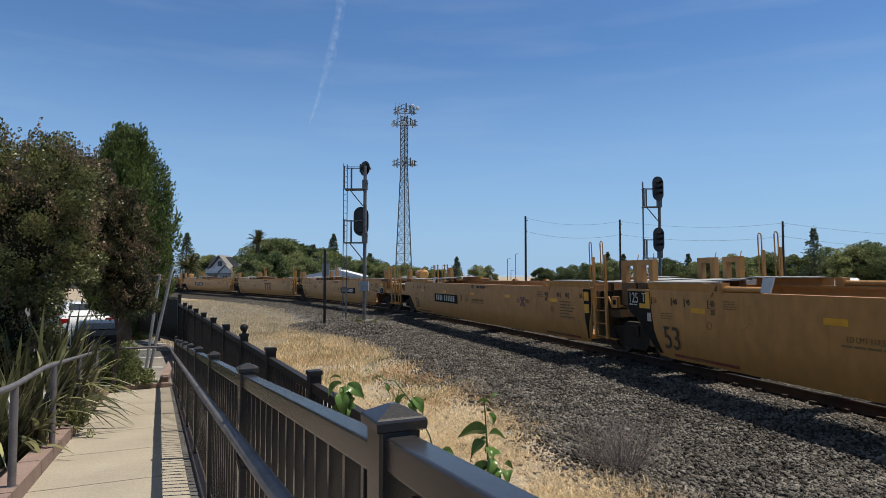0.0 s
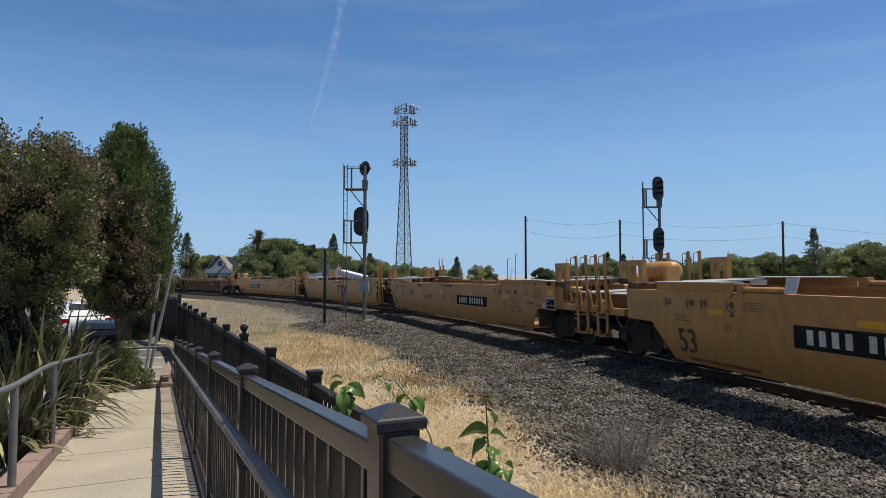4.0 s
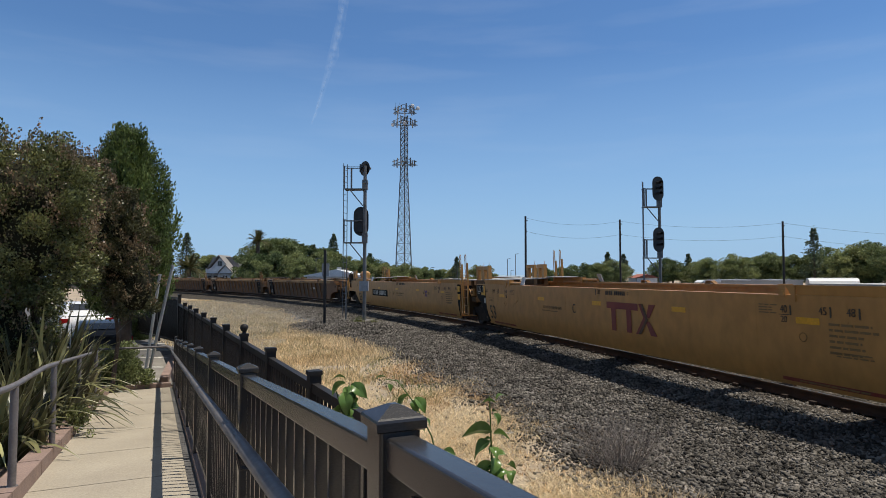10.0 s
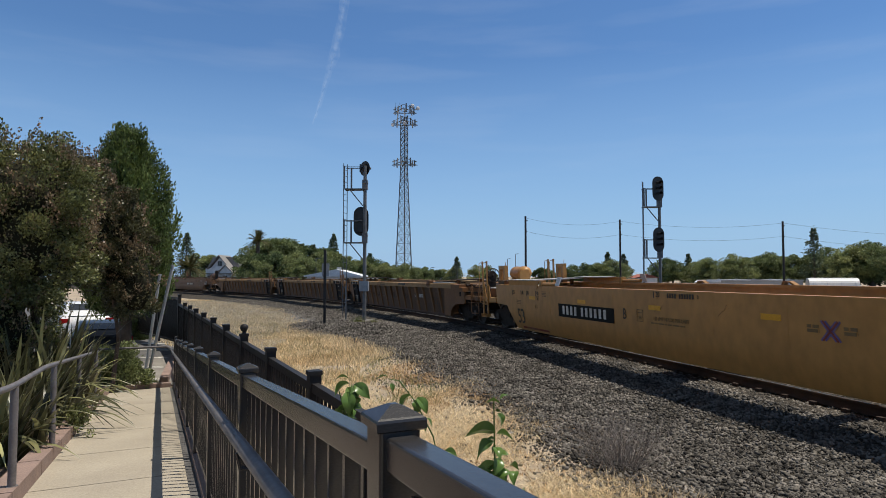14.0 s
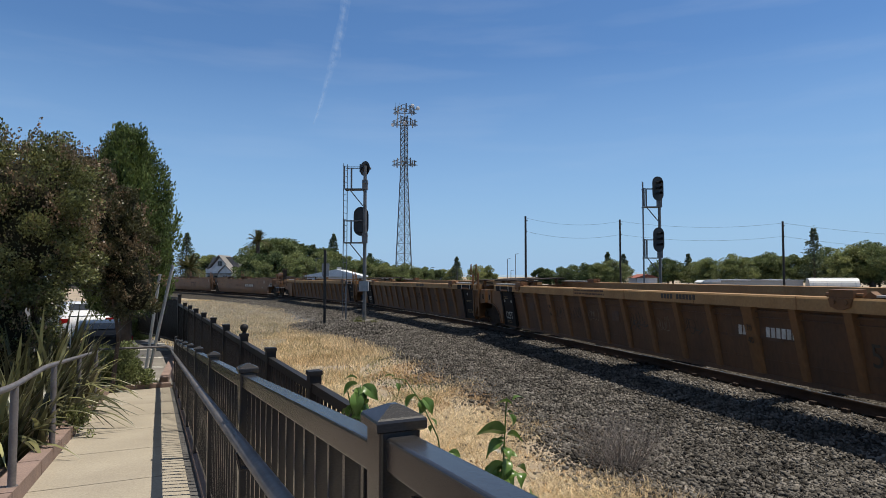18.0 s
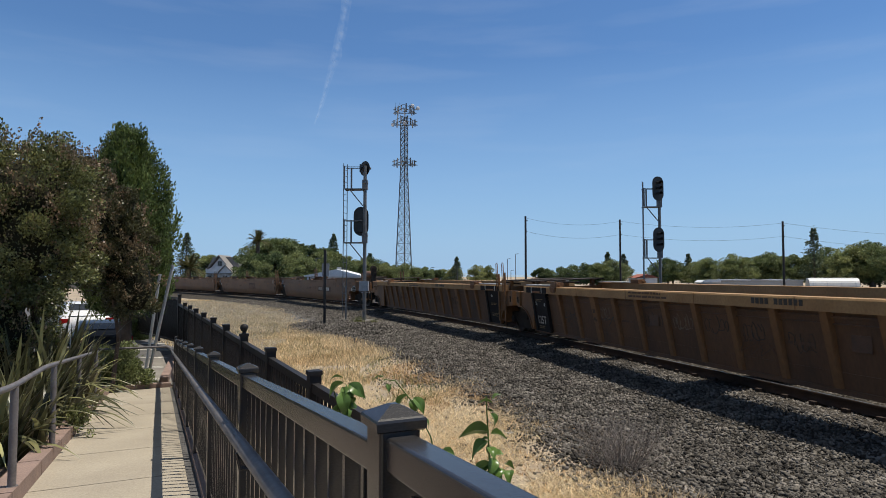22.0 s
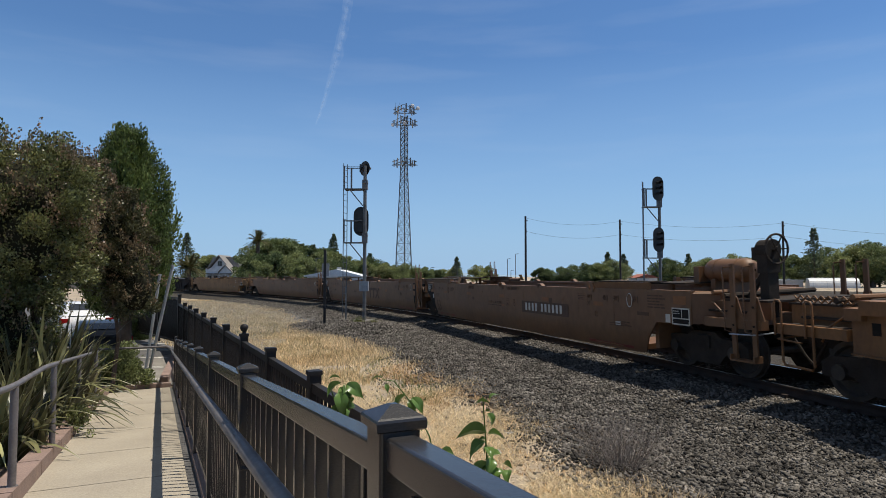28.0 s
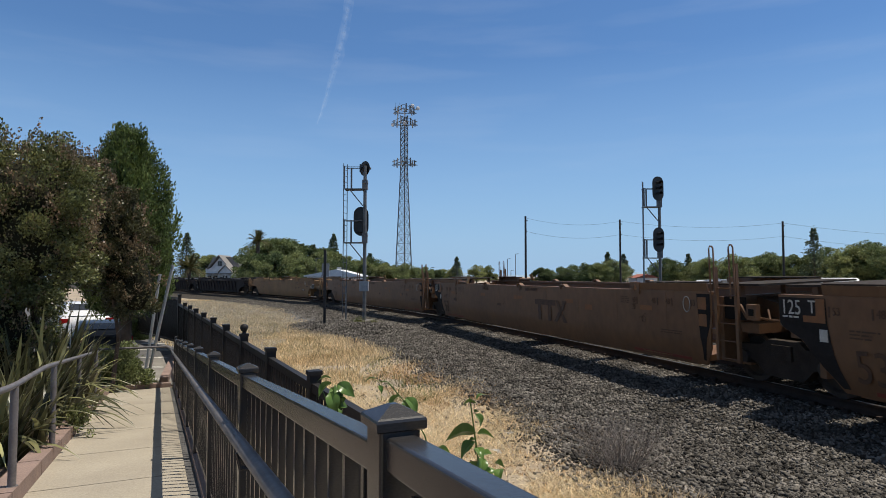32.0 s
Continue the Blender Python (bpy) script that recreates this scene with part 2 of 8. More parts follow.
# ---- building helpers ----
class Shape:
    """Collects corners and faces of one mesh."""

    def __init__(self):
        self.v, self.f = [], []

    def add(self, verts, faces):
        k = len(self.v)
        self.v += [tuple(p) for p in verts]
        self.f += [tuple(k + i for i in q) for q in faces]
        return self

    def box(self, x0, x1, y0, y1, z0, z1, m=None):
        c = [Vector((x, y, z)) for z in (z0, z1) for y in (y0, y1) for x in (x0, x1)]
        if m:
            c = [m @ p for p in c]
        return self.add(c, [(0, 2, 3, 1), (4, 5, 7, 6), (0, 1, 5, 4), (2, 6, 7, 3), (0, 4, 6, 2), (1, 3, 7, 5)])

    def beam(self, a, b, w, h=None, up=(0, 0, 1)):
        """A bar of w by h from a to b."""
        a, b, h = Vector(a), Vector(b), h or w
        d = (b - a).normalized()
        s = d.cross(Vector(up))
        s = s.normalized() if s.length > 1e-4 else Vector((1, 0, 0))
        t = s.cross(d)
        c = [p + s * (i * w / 2) + t * (j * h / 2) for p in (a, b) for i, j in ((-1, -1), (1, -1), (1, 1), (-1, 1))]
        return self.add(c, [(3, 2, 1, 0), (4, 5, 6, 7), (0, 1, 5, 4), (1, 2, 6, 5), (2, 3, 7, 6), (3, 0, 4, 7)])

    def soft_beam(self, a, b, w, h, c=0.006):
        """A bar of w by h from a to b with rounded edges."""
        a, b = Vector(a), Vector(b)
        d = (b - a).normalized()
        s = d.cross(Vector((0, 0, 1))).normalized()
        t = s.cross(d)
        ring = []
        for q, (sx, sy) in enumerate(((1, 1), (-1, 1), (-1, -1), (1, -1))):
            for k in range(4):
                g = math.pi / 2 * (q + k / 3)
                ring.append((sx * (w / 2 - c) + c * math.cos(g), sy * (h / 2 - c) + c * math.sin(g)))
        n = len(ring)
        v = [p + s * i + t * j for p in (a, b) for i, j in ring]
        return self.add(v, [tuple(range(n))[::-1], tuple(range(n, 2 * n))] + [(k, (k + 1) % n, (k + 1) % n + n, k + n) for k in range(n)])

    def tube(self, pts, r, n=8, r2=None, caps=True):
        """A round bar through pts, tapering from r to r2."""
        pts = [Vector(p) for p in pts]
        rings, r2 = [], r if r2 is None else r2
        for i, p in enumerate(pts):
            d = (pts[min(i + 1, len(pts) - 1)] - pts[max(i - 1, 0)]).normalized()
            s = d.cross(Vector((0, 0, 1)) if abs(d.z) < 0.9 else Vector((1, 0, 0))).normalized()
            t = s.cross(d)
            rad = r + (r2 - r) * i / max(1, len(pts) - 1)
            rings.append([p + (s * math.cos(a) + t * math.sin(a)) * rad for a in (2 * math.pi * k / n for k in range(n))])
        v = [p for ring in rings for p in ring]
        f = [(i * n + k, i * n + (k + 1) % n, (i + 1) * n + (k + 1) % n, (i + 1) * n + k) for i in range(len(pts) - 1) for k in range(n)]
        if caps:
            f += [tuple(range(n))[::-1], tuple((len(pts) - 1) * n + k for k in range(n))]
        return self.add(v, f)

    def prism(self, outline, lo, hi, m=None):
        """A flat outline in (x, z), given depth along y from lo to hi."""
        n = len(outline)
        c = [Vector((x, y, z)) for y in (lo, hi) for x, z in outline]
        if m:
            c = [m @ p for p in c]
        return self.add(c, [tuple(range(n)), tuple(range(2 * n - 1, n - 1, -1))] + [(i, i + n, (i + 1) % n + n, (i + 1) % n) for i in range(n)])

    def mesh(self, name, mat, smooth=False):
        me = bpy.data.meshes.new(name)
        me.from_pydata(self.v, [], self.f)
        me.materials.append(mat)
        bm = bmesh.new()
        bm.from_mesh(me)
        bmesh.ops.recalc_face_normals(bm, faces=bm.faces)
        bm.to_mesh(me)
        bm.free()
        if smooth:
            me.polygons.foreach_set("use_smooth", [True] * len(me.polygons))
            me.set_sharp_from_angle(angle=radians(50))
        return me


def part(name, shape, mat, parent, label="", smooth=False, at=None):
    """One mesh object under a thing or a part."""
    me = shape.mesh(name, mat, smooth) if isinstance(shape, Shape) else shape
    ob = new(name, me)
    ob.parent = parent
    if at is not None:
        ob.matrix_basis = at
    if label:
        ob["label"] = label
    return ob


def thing(name, label, category, at=None, group="", kind=""):
    """An empty at a thing's base, under which its parts go."""
    ob = new(name)
    ob.empty_display_size = 0.2
    if at is not None:
        ob.matrix_basis = at
    return tagged(ob, label, category, group, kind)


def solo(name, shape, mat, label, category, group="", kind="", smooth=False, at=None):
    me = shape.mesh(name, mat, smooth) if isinstance(shape, Shape) else shape
    ob = new(name, me)
    if at is not None:
        ob.matrix_basis = at
    return tagged(ob, label, category, group, kind)


def raw_mesh(name, verts, faces, mat, smooth=False):
    """A large mesh from arrays of corners and of equal-sized faces."""
    verts, faces = np.asarray(verts, np.float32), np.asarray(faces, np.int32)
    me = bpy.data.meshes.new(name)
    k = faces.shape[1]
    me.vertices.add(len(verts))
    me.vertices.foreach_set("co", verts.ravel())
    me.loops.add(faces.size)
    me.loops.foreach_set("vertex_index", faces.ravel())
    me.polygons.add(len(faces))
    me.polygons.foreach_set("loop_start", np.arange(0, faces.size, k, dtype=np.int32))
    me.update(calc_edges=True)
    me.materials.append(mat)
    if smooth:
        me.polygons.foreach_set("use_smooth", [True] * len(me.polygons))
    return me


def letters(name, text, size, mat, parent, at, squeeze=1.0, label=""):
    """Flat lettering in the built-in font, reading along +x with up along +z, facing -y."""
    cu = bpy.data.curves.new(name, "FONT")
    cu.body, cu.size, cu.extrude = text, size, 0.002
    cu.align_x, cu.align_y = "CENTER", "CENTER"
    tmp = bpy.data.objects.new(name, cu)
    me = bpy.data.meshes.new_from_object(tmp)
    bpy.data.objects.remove(tmp)
    me.materials.clear()
    me.materials.append(mat)
    me.transform(pose(0, 0, 0, 90, 0, 0) @ Matrix.Diagonal((squeeze, 1, 1, 1)))
    return part(name, me, mat, parent, label, at=at)


# ---- the line of the track ----
def bend(s):
    s = max(-78.0, min(16.0, s))
    return -1.274584 - 0.005477 * s + 0.000057 * s * s + 7.8e-7 * s ** 3


TRACK_STEP = 0.5
TRACK = {}
px, py = 3.757, 17.150
for k in range(0, 440):
    TRACK[k] = (px, py)
    h = bend((k + 0.5) * TRACK_STEP)
    px, py = px + TRACK_STEP * math.cos(h), py + TRACK_STEP * math.sin(h)
px, py = 3.757, 17.150
for k in range(-1, -620, -1):
    h = bend((k + 0.5) * TRACK_STEP)
    px, py = px - TRACK_STEP * math.cos(h), py - TRACK_STEP * math.sin(h)
    TRACK[k] = (px, py)


def on_track(s, off=0.0, z=0.0):
    """The point at s metres along the line (the cars' near side), off metres to its far side."""
    k = math.floor(s / TRACK_STEP)
    u = s / TRACK_STEP - k
    (x0, y0), (x1, y1) = TRACK[k], TRACK[k + 1]
    h = bend(s)
    return Vector((x0 + (x1 - x0) * u - off * math.sin(h), y0 + (y1 - y0) * u + off * math.cos(h), z))


def rolled(t):
    """How far the train has come at t seconds."""
    u = (t - 16) / 16
    return 5.2046 * (t - 16) + 0.000875 * (t - 16) ** 2 - 2.30078 * (u ** 3 - u) + 1.65312 * (u ** 4 - u * u)


CENTRE = 1.5  # from the cars' near side to the middle of the track
INNER_RAIL = CENTRE - 0.753
CANT = radians(2.2)  # the outer rail is raised on the curve
LEAN = Matrix.Translation((0, -0.753, 0)) @ Matrix.Rotation(CANT, 4, "X") @ Matrix.Translation((0, 0.753, 0))


def raised(off):
    """How much higher the canted track lies at off metres from the cars' near side."""
    return (off - INNER_RAIL) * math.tan(CANT)


# ---- ground and track ----
def far_rise(x, y):
    """Nearly flat land with a slow swell."""
    return 0.02 * noise.noise((x * 0.15, y * 0.15, 0.3)) + 0.012 * noise.noise((x * 0.9, y * 0.9, 2.1))


def build_ground():
    xs = sorted(set([-2500, -1200, -600, -300, -150, -90, -60, -45] + [i * 1.0 for i in range(-34, 26)] + [32, 45, 60, 90, 150, 300, 600, 1200, 2500]))
    ys = sorted(set([-2500, -900, -300, -100, -40, -20, -12] + [i * 1.0 for i in range(-8, 60)] + [66, 75, 90, 120, 160, 220, 320, 500, 900, 1600, 3000]))
    v = [(x, y, -0.5 + (far_rise(x, y) if abs(x) < 40 and -10 < y < 80 else 0.0)) for y in ys for x in xs]
    n = len(xs)
    f = [(j * n + i, j * n + i + 1, (j + 1) * n + i + 1, (j + 1) * n + i) for j in range(len(ys) - 1) for i in range(n - 1)]
    m = material("dry_ground", (0.46, 0.36, 0.24), (0.25, 0.21, 0.165), rough=0.95, scale=0.8, fine=22, bump=0.6, amount=0.9, depth=0.03)
    ob = new("ground", raw_mesh("ground", v, f, m, True))
    return tagged(ob, "dry trodden earth with straw-coloured dead grass", "ground", kind="structure")


def sweep_track(name, section, s0, s1, step, mat):
    """Carries a cross-section (off, z) along the track."""
    ss = np.arange(s0, s1 + step / 2, step)
    n = len(section)
    v = [on_track(s, o, z) for s in ss for o, z in section]
    f = [(i * n + k, i * n + k + 1, (i + 1) * n + k + 1, (i + 1) * n + k) for i in range(len(ss) - 1) for k in range(n - 1)]
    return raw_mesh(name, [tuple(p) for p in v], f, mat)


def build_track():
    bed = new("ballast_bed", sweep_track("ballast_bed", [(-4.7, -0.53), (-4.1, -0.475), (-2.4, -0.45), (-1.2, -0.42), (-0.3, -0.3), (0.05, -0.23), (0.5, -0.205), (2.5, -0.13), (2.95, -0.15), (3.9, -0.4), (90.0, -0.45), (91.0, -0.6)], -240, 190, 1.0, BALLAST))
    tagged(bed, "grey crushed-stone railway ballast bed", "ballast", kind="structure")
    track = thing("railway_track", "single curving railway track with concrete ties", "railway track", kind="structure")
    rail_section = [(-0.07, -0.17), (-0.07, -0.155), (-0.012, -0.13), (-0.012, -0.045), (-0.036, -0.035), (-0.036, -0.004), (-0.03, 0.0), (0.03, 0.0), (0.036, -0.004), (0.036, -0.035), (0.012, -0.045), (0.012, -0.13), (0.07, -0.155), (0.07, -0.17)]
    for off in (CENTRE - 0.753, CENTRE + 0.753):
        part("rail", sweep_track("rail", [(off + o, z + raised(off)) for o, z in rail_section], -240, 190, 1.0, RAIL), RAIL, track, "rusty steel rail with bright running band")
        part("running_band", sweep_track("running_band", [(off - 0.024, 0.003 + raised(off)), (off + 0.026, 0.003 + raised(off))], -240, 190, 1.0, TREAD), TREAD, track, "polished steel running band")
    tie = Shape().prism([(-0.13, -0.36), (0.13, -0.36), (0.1, -0.185), (-0.1, -0.185)], -1.3, 1.3).mesh("tie", CONCRETE_TIE)
    clip = Shape()
    for o in (-0.753, 0.753):
        for side in (-1, 1):
            clip.box(-0.06, 0.06, o + side * 0.12 - 0.035, o + side * 0.12 + 0.035, -0.19, -0.12)
    clip_me = clip.mesh("rail_clip", RAIL)
    s = -96.0
    while s < 16:
        h = bend(s)
        m = Matrix.Translation(on_track(s, CENTRE)) @ Matrix.Rotation(h + random.uniform(-0.01, 0.01), 4, "Z") @ LEAN
        m = Matrix.Translation((0, 0, -0.03 if s < 0 else -0.014)) @ m
        t = part("tie", tie, CONCRETE_TIE, track, at=m)
        if s > -30:
            part("rail_clip", clip_me, RAIL, t)
        s += 0.61


def scatter_stones(n, picker, size, name):
    """Crushed stones, each a small lopsided lump."""
    rng = np.random.default_rng(7)
    # a wedge: four corners below, a ridge or a tilted facet above
    base = np.array([(-0.9, -0.8, -0.5), (0.9, -0.8, -0.6), (0.8, 0.9, -0.5), (-0.8, 0.8, -0.6), (-0.55, 0.25, 0.75), (0.6, -0.2, 0.7)], float)
    tris = np.array([(0, 1, 5), (0, 5, 4), (1, 2, 5), (2, 4, 5), (2, 3, 4), (3, 0, 4), (0, 2, 1), (0, 3, 2)])
    spots = picker(rng, n)
    n = len(spots)
    r = rng.uniform(size[0], size[1], n) * rng.uniform(0.7, 1.2, n)
    v = base[None] * rng.uniform(0.65, 1.1, (n, 6, 1)) + rng.normal(0, 0.2, (n, 6, 3))
    a, b = rng.uniform(0, 6.28, n), rng.normal(0, 1.1, n)
    ca, sa, cb, sb = np.cos(a), np.sin(a), np.cos(b), np.sin(b)
    z0 = np.zeros(n)
    rz = np.stack([ca, -sa, z0, sa, ca, z0, z0, z0, z0 + 1], 1).reshape(n, 3, 3)
    rx = np.stack([z0 + 1, z0, z0, z0, cb, -sb, z0, sb, cb], 1).reshape(n, 3, 3)
    v = np.einsum("nij,nkj->nki", rz @ rx, v * np.array([1.0, 0.8, 1.0])) * r[:, None, None] + spots[:, None]
    f = (np.arange(n)[:, None, None] * 6 + tris[None]).reshape(-1, 3)
    return raw_mesh(name, v.reshape(-1, 3), f, STONE)


BED = [(-5.2, -0.50), (-4.1, -0.475), (-2.4, -0.45), (-1.2, -0.42), (-0.3, -0.3), (0.05, -0.23), (0.5, -0.205), (2.5, -0.13)]


def stones_at(rng, n):
    """Stones thick on the near side of the line, thinning out towards the grass."""
    u = rng.uniform(0, 1, n)
    s = 12 - 66 * u ** 1.9
    w = rng.uniform(0, 1, n)
    off = np.where(w < 0.9, rng.uniform(-7.4, 1.0, n), rng.uniform(1.0, 2.2, n))
    edge = np.array([-4.2 - 2.4 * math.exp(-((q + 17) / 6.0) ** 2) + 0.5 * noise.noise((q * 0.35, 0, 9)) + 0.25 * noise.noise((q * 1.3, 0, 4)) for q in s])
    fade = np.clip((off - edge + 0.9) / 1.3, 0, 1) ** 1.7
    keep = rng.uniform(0, 1, n) < 0.035 + 0.965 * fade
    s, off = s[keep], off[keep]
    out = np.array([on_track(a, b) for a, b in zip(s, off)])
    out[:, 2] = np.interp(off, [b[0] for b in BED], [b[1] for b in BED]) + rng.uniform(-0.005, 0.02, len(off))
    tie_gap = (np.abs(off - CENTRE) < 1.3)
    out[tie_gap, 2] -= 0.02
    return out


# ---- the train ----
FOLD, WALL_TOP, GUIDE_TOP = 0.8, 1.71, 1.875
FAR_LADDER = 1.79


def side_y(z):
    """How far out the side stands at height z: upright above the fold, rounding inward below it."""
    return 1.47 - 0.12 * (max(0.0, FOLD - z) / 0.58) ** 1.5


def side_skin(stations, sign, thick=0.03):
    """A side wall whose lower edge is given station by station (x, low); bent inward below the fold."""
    sh, cols = Shape(), []
    for x, low in stations:
        top_of_bend = max(low + 0.02, FOLD)
        levels = [low + (top_of_bend - low) * k / 4 for k in range(5)] + [WALL_TOP]
        cols.append([(x, sign * (side_y(z) - d), z) for z in levels for d in (0.0, thick)])
    n = len(cols[0])
    for c in cols:
        sh.v += c
    for i in range(len(cols) - 1):
        a, b = i * n, i * n + n
        for k in range(0, n - 2, 2):
            sh.f += [(a + k, b + k, b + k + 2, a + k + 2), (a + k + 1, a + k + 3, b + k + 3, b + k + 1)]
        sh.f += [(a, a + 1, b + 1, b), (a + n - 2, b + n - 2, b + n - 1, a + n - 1)]
    for e in (0, (len(cols) - 1) * n):
        sh.f += [(e + k, e + k + 2, e + k + 3, e + k + 1) for k in range(0, n - 2, 2)]
    return sh


def mark(parent, name, x0, x1, z0, z1, mat, label="", y=-1.474):
    """A painted patch on the near side."""
    lean = lambda z: y + 1.47 - side_y(z)
    sh = Shape().add([(x0, lean(z0) - 0.004, z0), (x1, lean(z0) - 0.004, z0), (x1, lean(z1) - 0.004, z1), (x0, lean(z1) - 0.004, z1),
                      (x0, lean(z0), z0), (x1, lean(z0), z0), (x1, lean(z1), z1), (x0, lean(z1), z1)],
                     [(0, 1, 2, 3), (7, 6, 5, 4), (0, 4, 5, 1), (1, 5, 6, 2), (2, 6, 7, 3), (3, 7, 4, 0)])
    return part(name, sh, mat, parent, label)


def skin_patch(parent, rows, mat, label="black end panel"):
    """A painted patch that follows the rounded side: rows of (z, x0, x1) from the top down."""
    v, n = [], len(rows)
    for d in (0.0, 0.005):
        for z, x0, x1 in rows:
            v += [(x0, -side_y(z) - 0.004 - d, z), (x1, -side_y(z) - 0.004 - d, z)]
    f = []
    for i in range(n - 1):
        a = 2 * i
        f += [(a, a + 2, a + 3, a + 1), (a + 2 * n, a + 2 * n + 1, a + 2 * n + 3, a + 2 * n + 2), (a, a + 2 * n, a + 2 * n + 2, a + 2), (a + 1, a + 3, a + 2 * n + 3, a + 2 * n + 1)]
    return part("end_panel", Shape().add(v, f), mat, parent, label)


def stencil_row(parent, x, z, widths, h, mat, y=-1.479):
    """A row of upright bars of the given widths (negative: a space), where a mark cannot be given."""
    for w in widths:
        if w > 0:
            part("stencil_bar", Shape().box(x, x + w, y - 0.004, y, z, z + h), mat, parent)
        x += abs(w) + 0.03


def bars(parent, x, z, count, w, h, gap, mat, skip=(), y=-1.478):
    """A row of plain bars where a mark cannot be given."""
    me = Shape().box(0, w, -0.006, 0, 0, h).mesh("stencil_bar", mat)
    for i in range(count):
        if i not in skip:
            part("stencil_bar", me, mat, parent, at=Matrix.Translation((x + i * (w + gap), y, z)))


def lines(parent, x, z, rows, w, mat, seed, h=0.035, gap=0.05, y=-1.476):
    """Small print: rows of plain bars."""
    rng, sh = random.Random(seed), Shape()
    for r in range(rows):
        a = x
        end = x + w * rng.uniform(0.65, 1.0)
        while a < end:
            b = min(end, a + rng.uniform(0.06, 0.22))
            sh.box(a, b, y - 0.004, y, z - r * (h + gap), z - r * (h + gap) + h)
            a = b + 0.03
    return part("small_print", sh, mat, parent)


def scrawl(parent, x, z, size, mat, seed, y=-1.478):
    """A painted scrawl of loops that spell nothing."""
    rng, sh = random.Random(seed), Shape()
    for k in range(3):
        a, c = [], rng.uniform(0, 6)
        for i in range(14):
            u = i / 13
            a.append((x + size * (0.35 * k + 0.4 * u + 0.18 * math.sin(9 * u + c)), y - 0.003, z + size * 0.32 * math.sin(7 * u + c) * (0.6 + 0.4 * math.cos(5 * u))))
        for p, q in zip(a, a[1:]):
            sh.beam(p, q, 0.004, 0.022 * size, up=(0, 0, 1))
    return part("graffiti", sh, mat, parent)


def handrail(parent, x, y, lo, hi, mat, flat=0.085):
    """A tall flat post with a looped grab bar beside it."""
    p = part("grab_post", Shape().box(x - flat / 2, x + flat / 2, y - 0.02, y + 0.02, lo, hi - 0.12), mat, parent)
    pts = [(x - 0.02, y - 0.05, lo + 0.4), (x - 0.02, y - 0.05, hi), (x - 0.03, y - 0.045, hi + 0.05), (x - 0.08, y - 0.04, hi + 0.07), (x - 0.13, y - 0.045, hi + 0.05), (x - 0.14, y - 0.05, hi), (x - 0.14, y - 0.05, lo + 0.75)]
    part("grab_loop", Shape().tube(pts, 0.016, 6), mat, p, smooth=True)


def ladder(parent, x, y, mat, width=0.42, lo=0.45, hi=2.75):
    l = part("ladder", Shape().box(x - width / 2 - 0.04, x - width / 2 + 0.03, y - 0.03, y + 0.03, lo, hi - 0.35).box(x + width / 2 - 0.03, x + width / 2 + 0.04, y - 0.03, y + 0.03, lo, hi - 0.3), mat, parent)
    for k in range(5):
        z = lo + 0.05 + 0.33 * k
        part("rung", Shape().tube([(x - width / 2, y, z), (x + width / 2, y, z)], 0.013, 6), mat, l)
    for dx in (-width / 2, width / 2):
        pts = [(x + dx + 0.02, y - 0.05, hi - 0.9), (x + dx + 0.02, y - 0.05, hi), (x + dx - 0.01, y - 0.05, hi + 0.045), (x + dx - 0.06, y - 0.05, hi + 0.05), (x + dx - 0.09, y - 0.05, hi), (x + dx - 0.09, y - 0.05, hi - 0.95)]
        part("grab_loop", Shape().tube(pts, 0.016, 6), mat, l, smooth=True)


def portal(parent, x, y, mat, sill=False):
    """A box-section frame that guides a container's end."""
    sh = Shape()
    w, h = 0.6, 0.54
    for dx in (-w / 2, w / 2 - 0.15):
        sh.box(x + dx, x + dx + 0.15, y - 0.07, y + 0.07, 1.86, 1.86 + h)
    sh.box(x - w / 2 + 0.15, x + w / 2 - 0.15, y - 0.07, y + 0.07, 1.86 + h - 0.14, 1.86 + h)
    if sill:
        sh.box(x - w / 2 - 0.02, x + w / 2 + 0.02, y - 0.08, y + 0.08, 1.855, 1.96)
    p = part("container_guide", sh, mat, parent)
    part("guide_rod", Shape().tube([(x + w / 2 - 0.05, y, 1.86 + h - 0.02), (x + w / 2 + 0.06, y - 0.05, 1.86 + h + 0.13)], 0.01, 5), mat, p)


def side_frame_outline():
    return [(-1.25, 0.62), (-1.05, 0.72), (-0.5, 0.75), (-0.35, 0.86), (0.35, 0.86), (0.5, 0.75), (1.05, 0.72), (1.25, 0.62), (1.25, 0.4), (0.98, 0.36), (0.86, 0.48), (0.62, 0.4), (0.42, 0.2), (-0.42, 0.2), (-0.62, 0.4), (-0.86, 0.48), (-0.98, 0.36), (-1.25, 0.4)]


WHEELSETS = []
TRUCKS = []


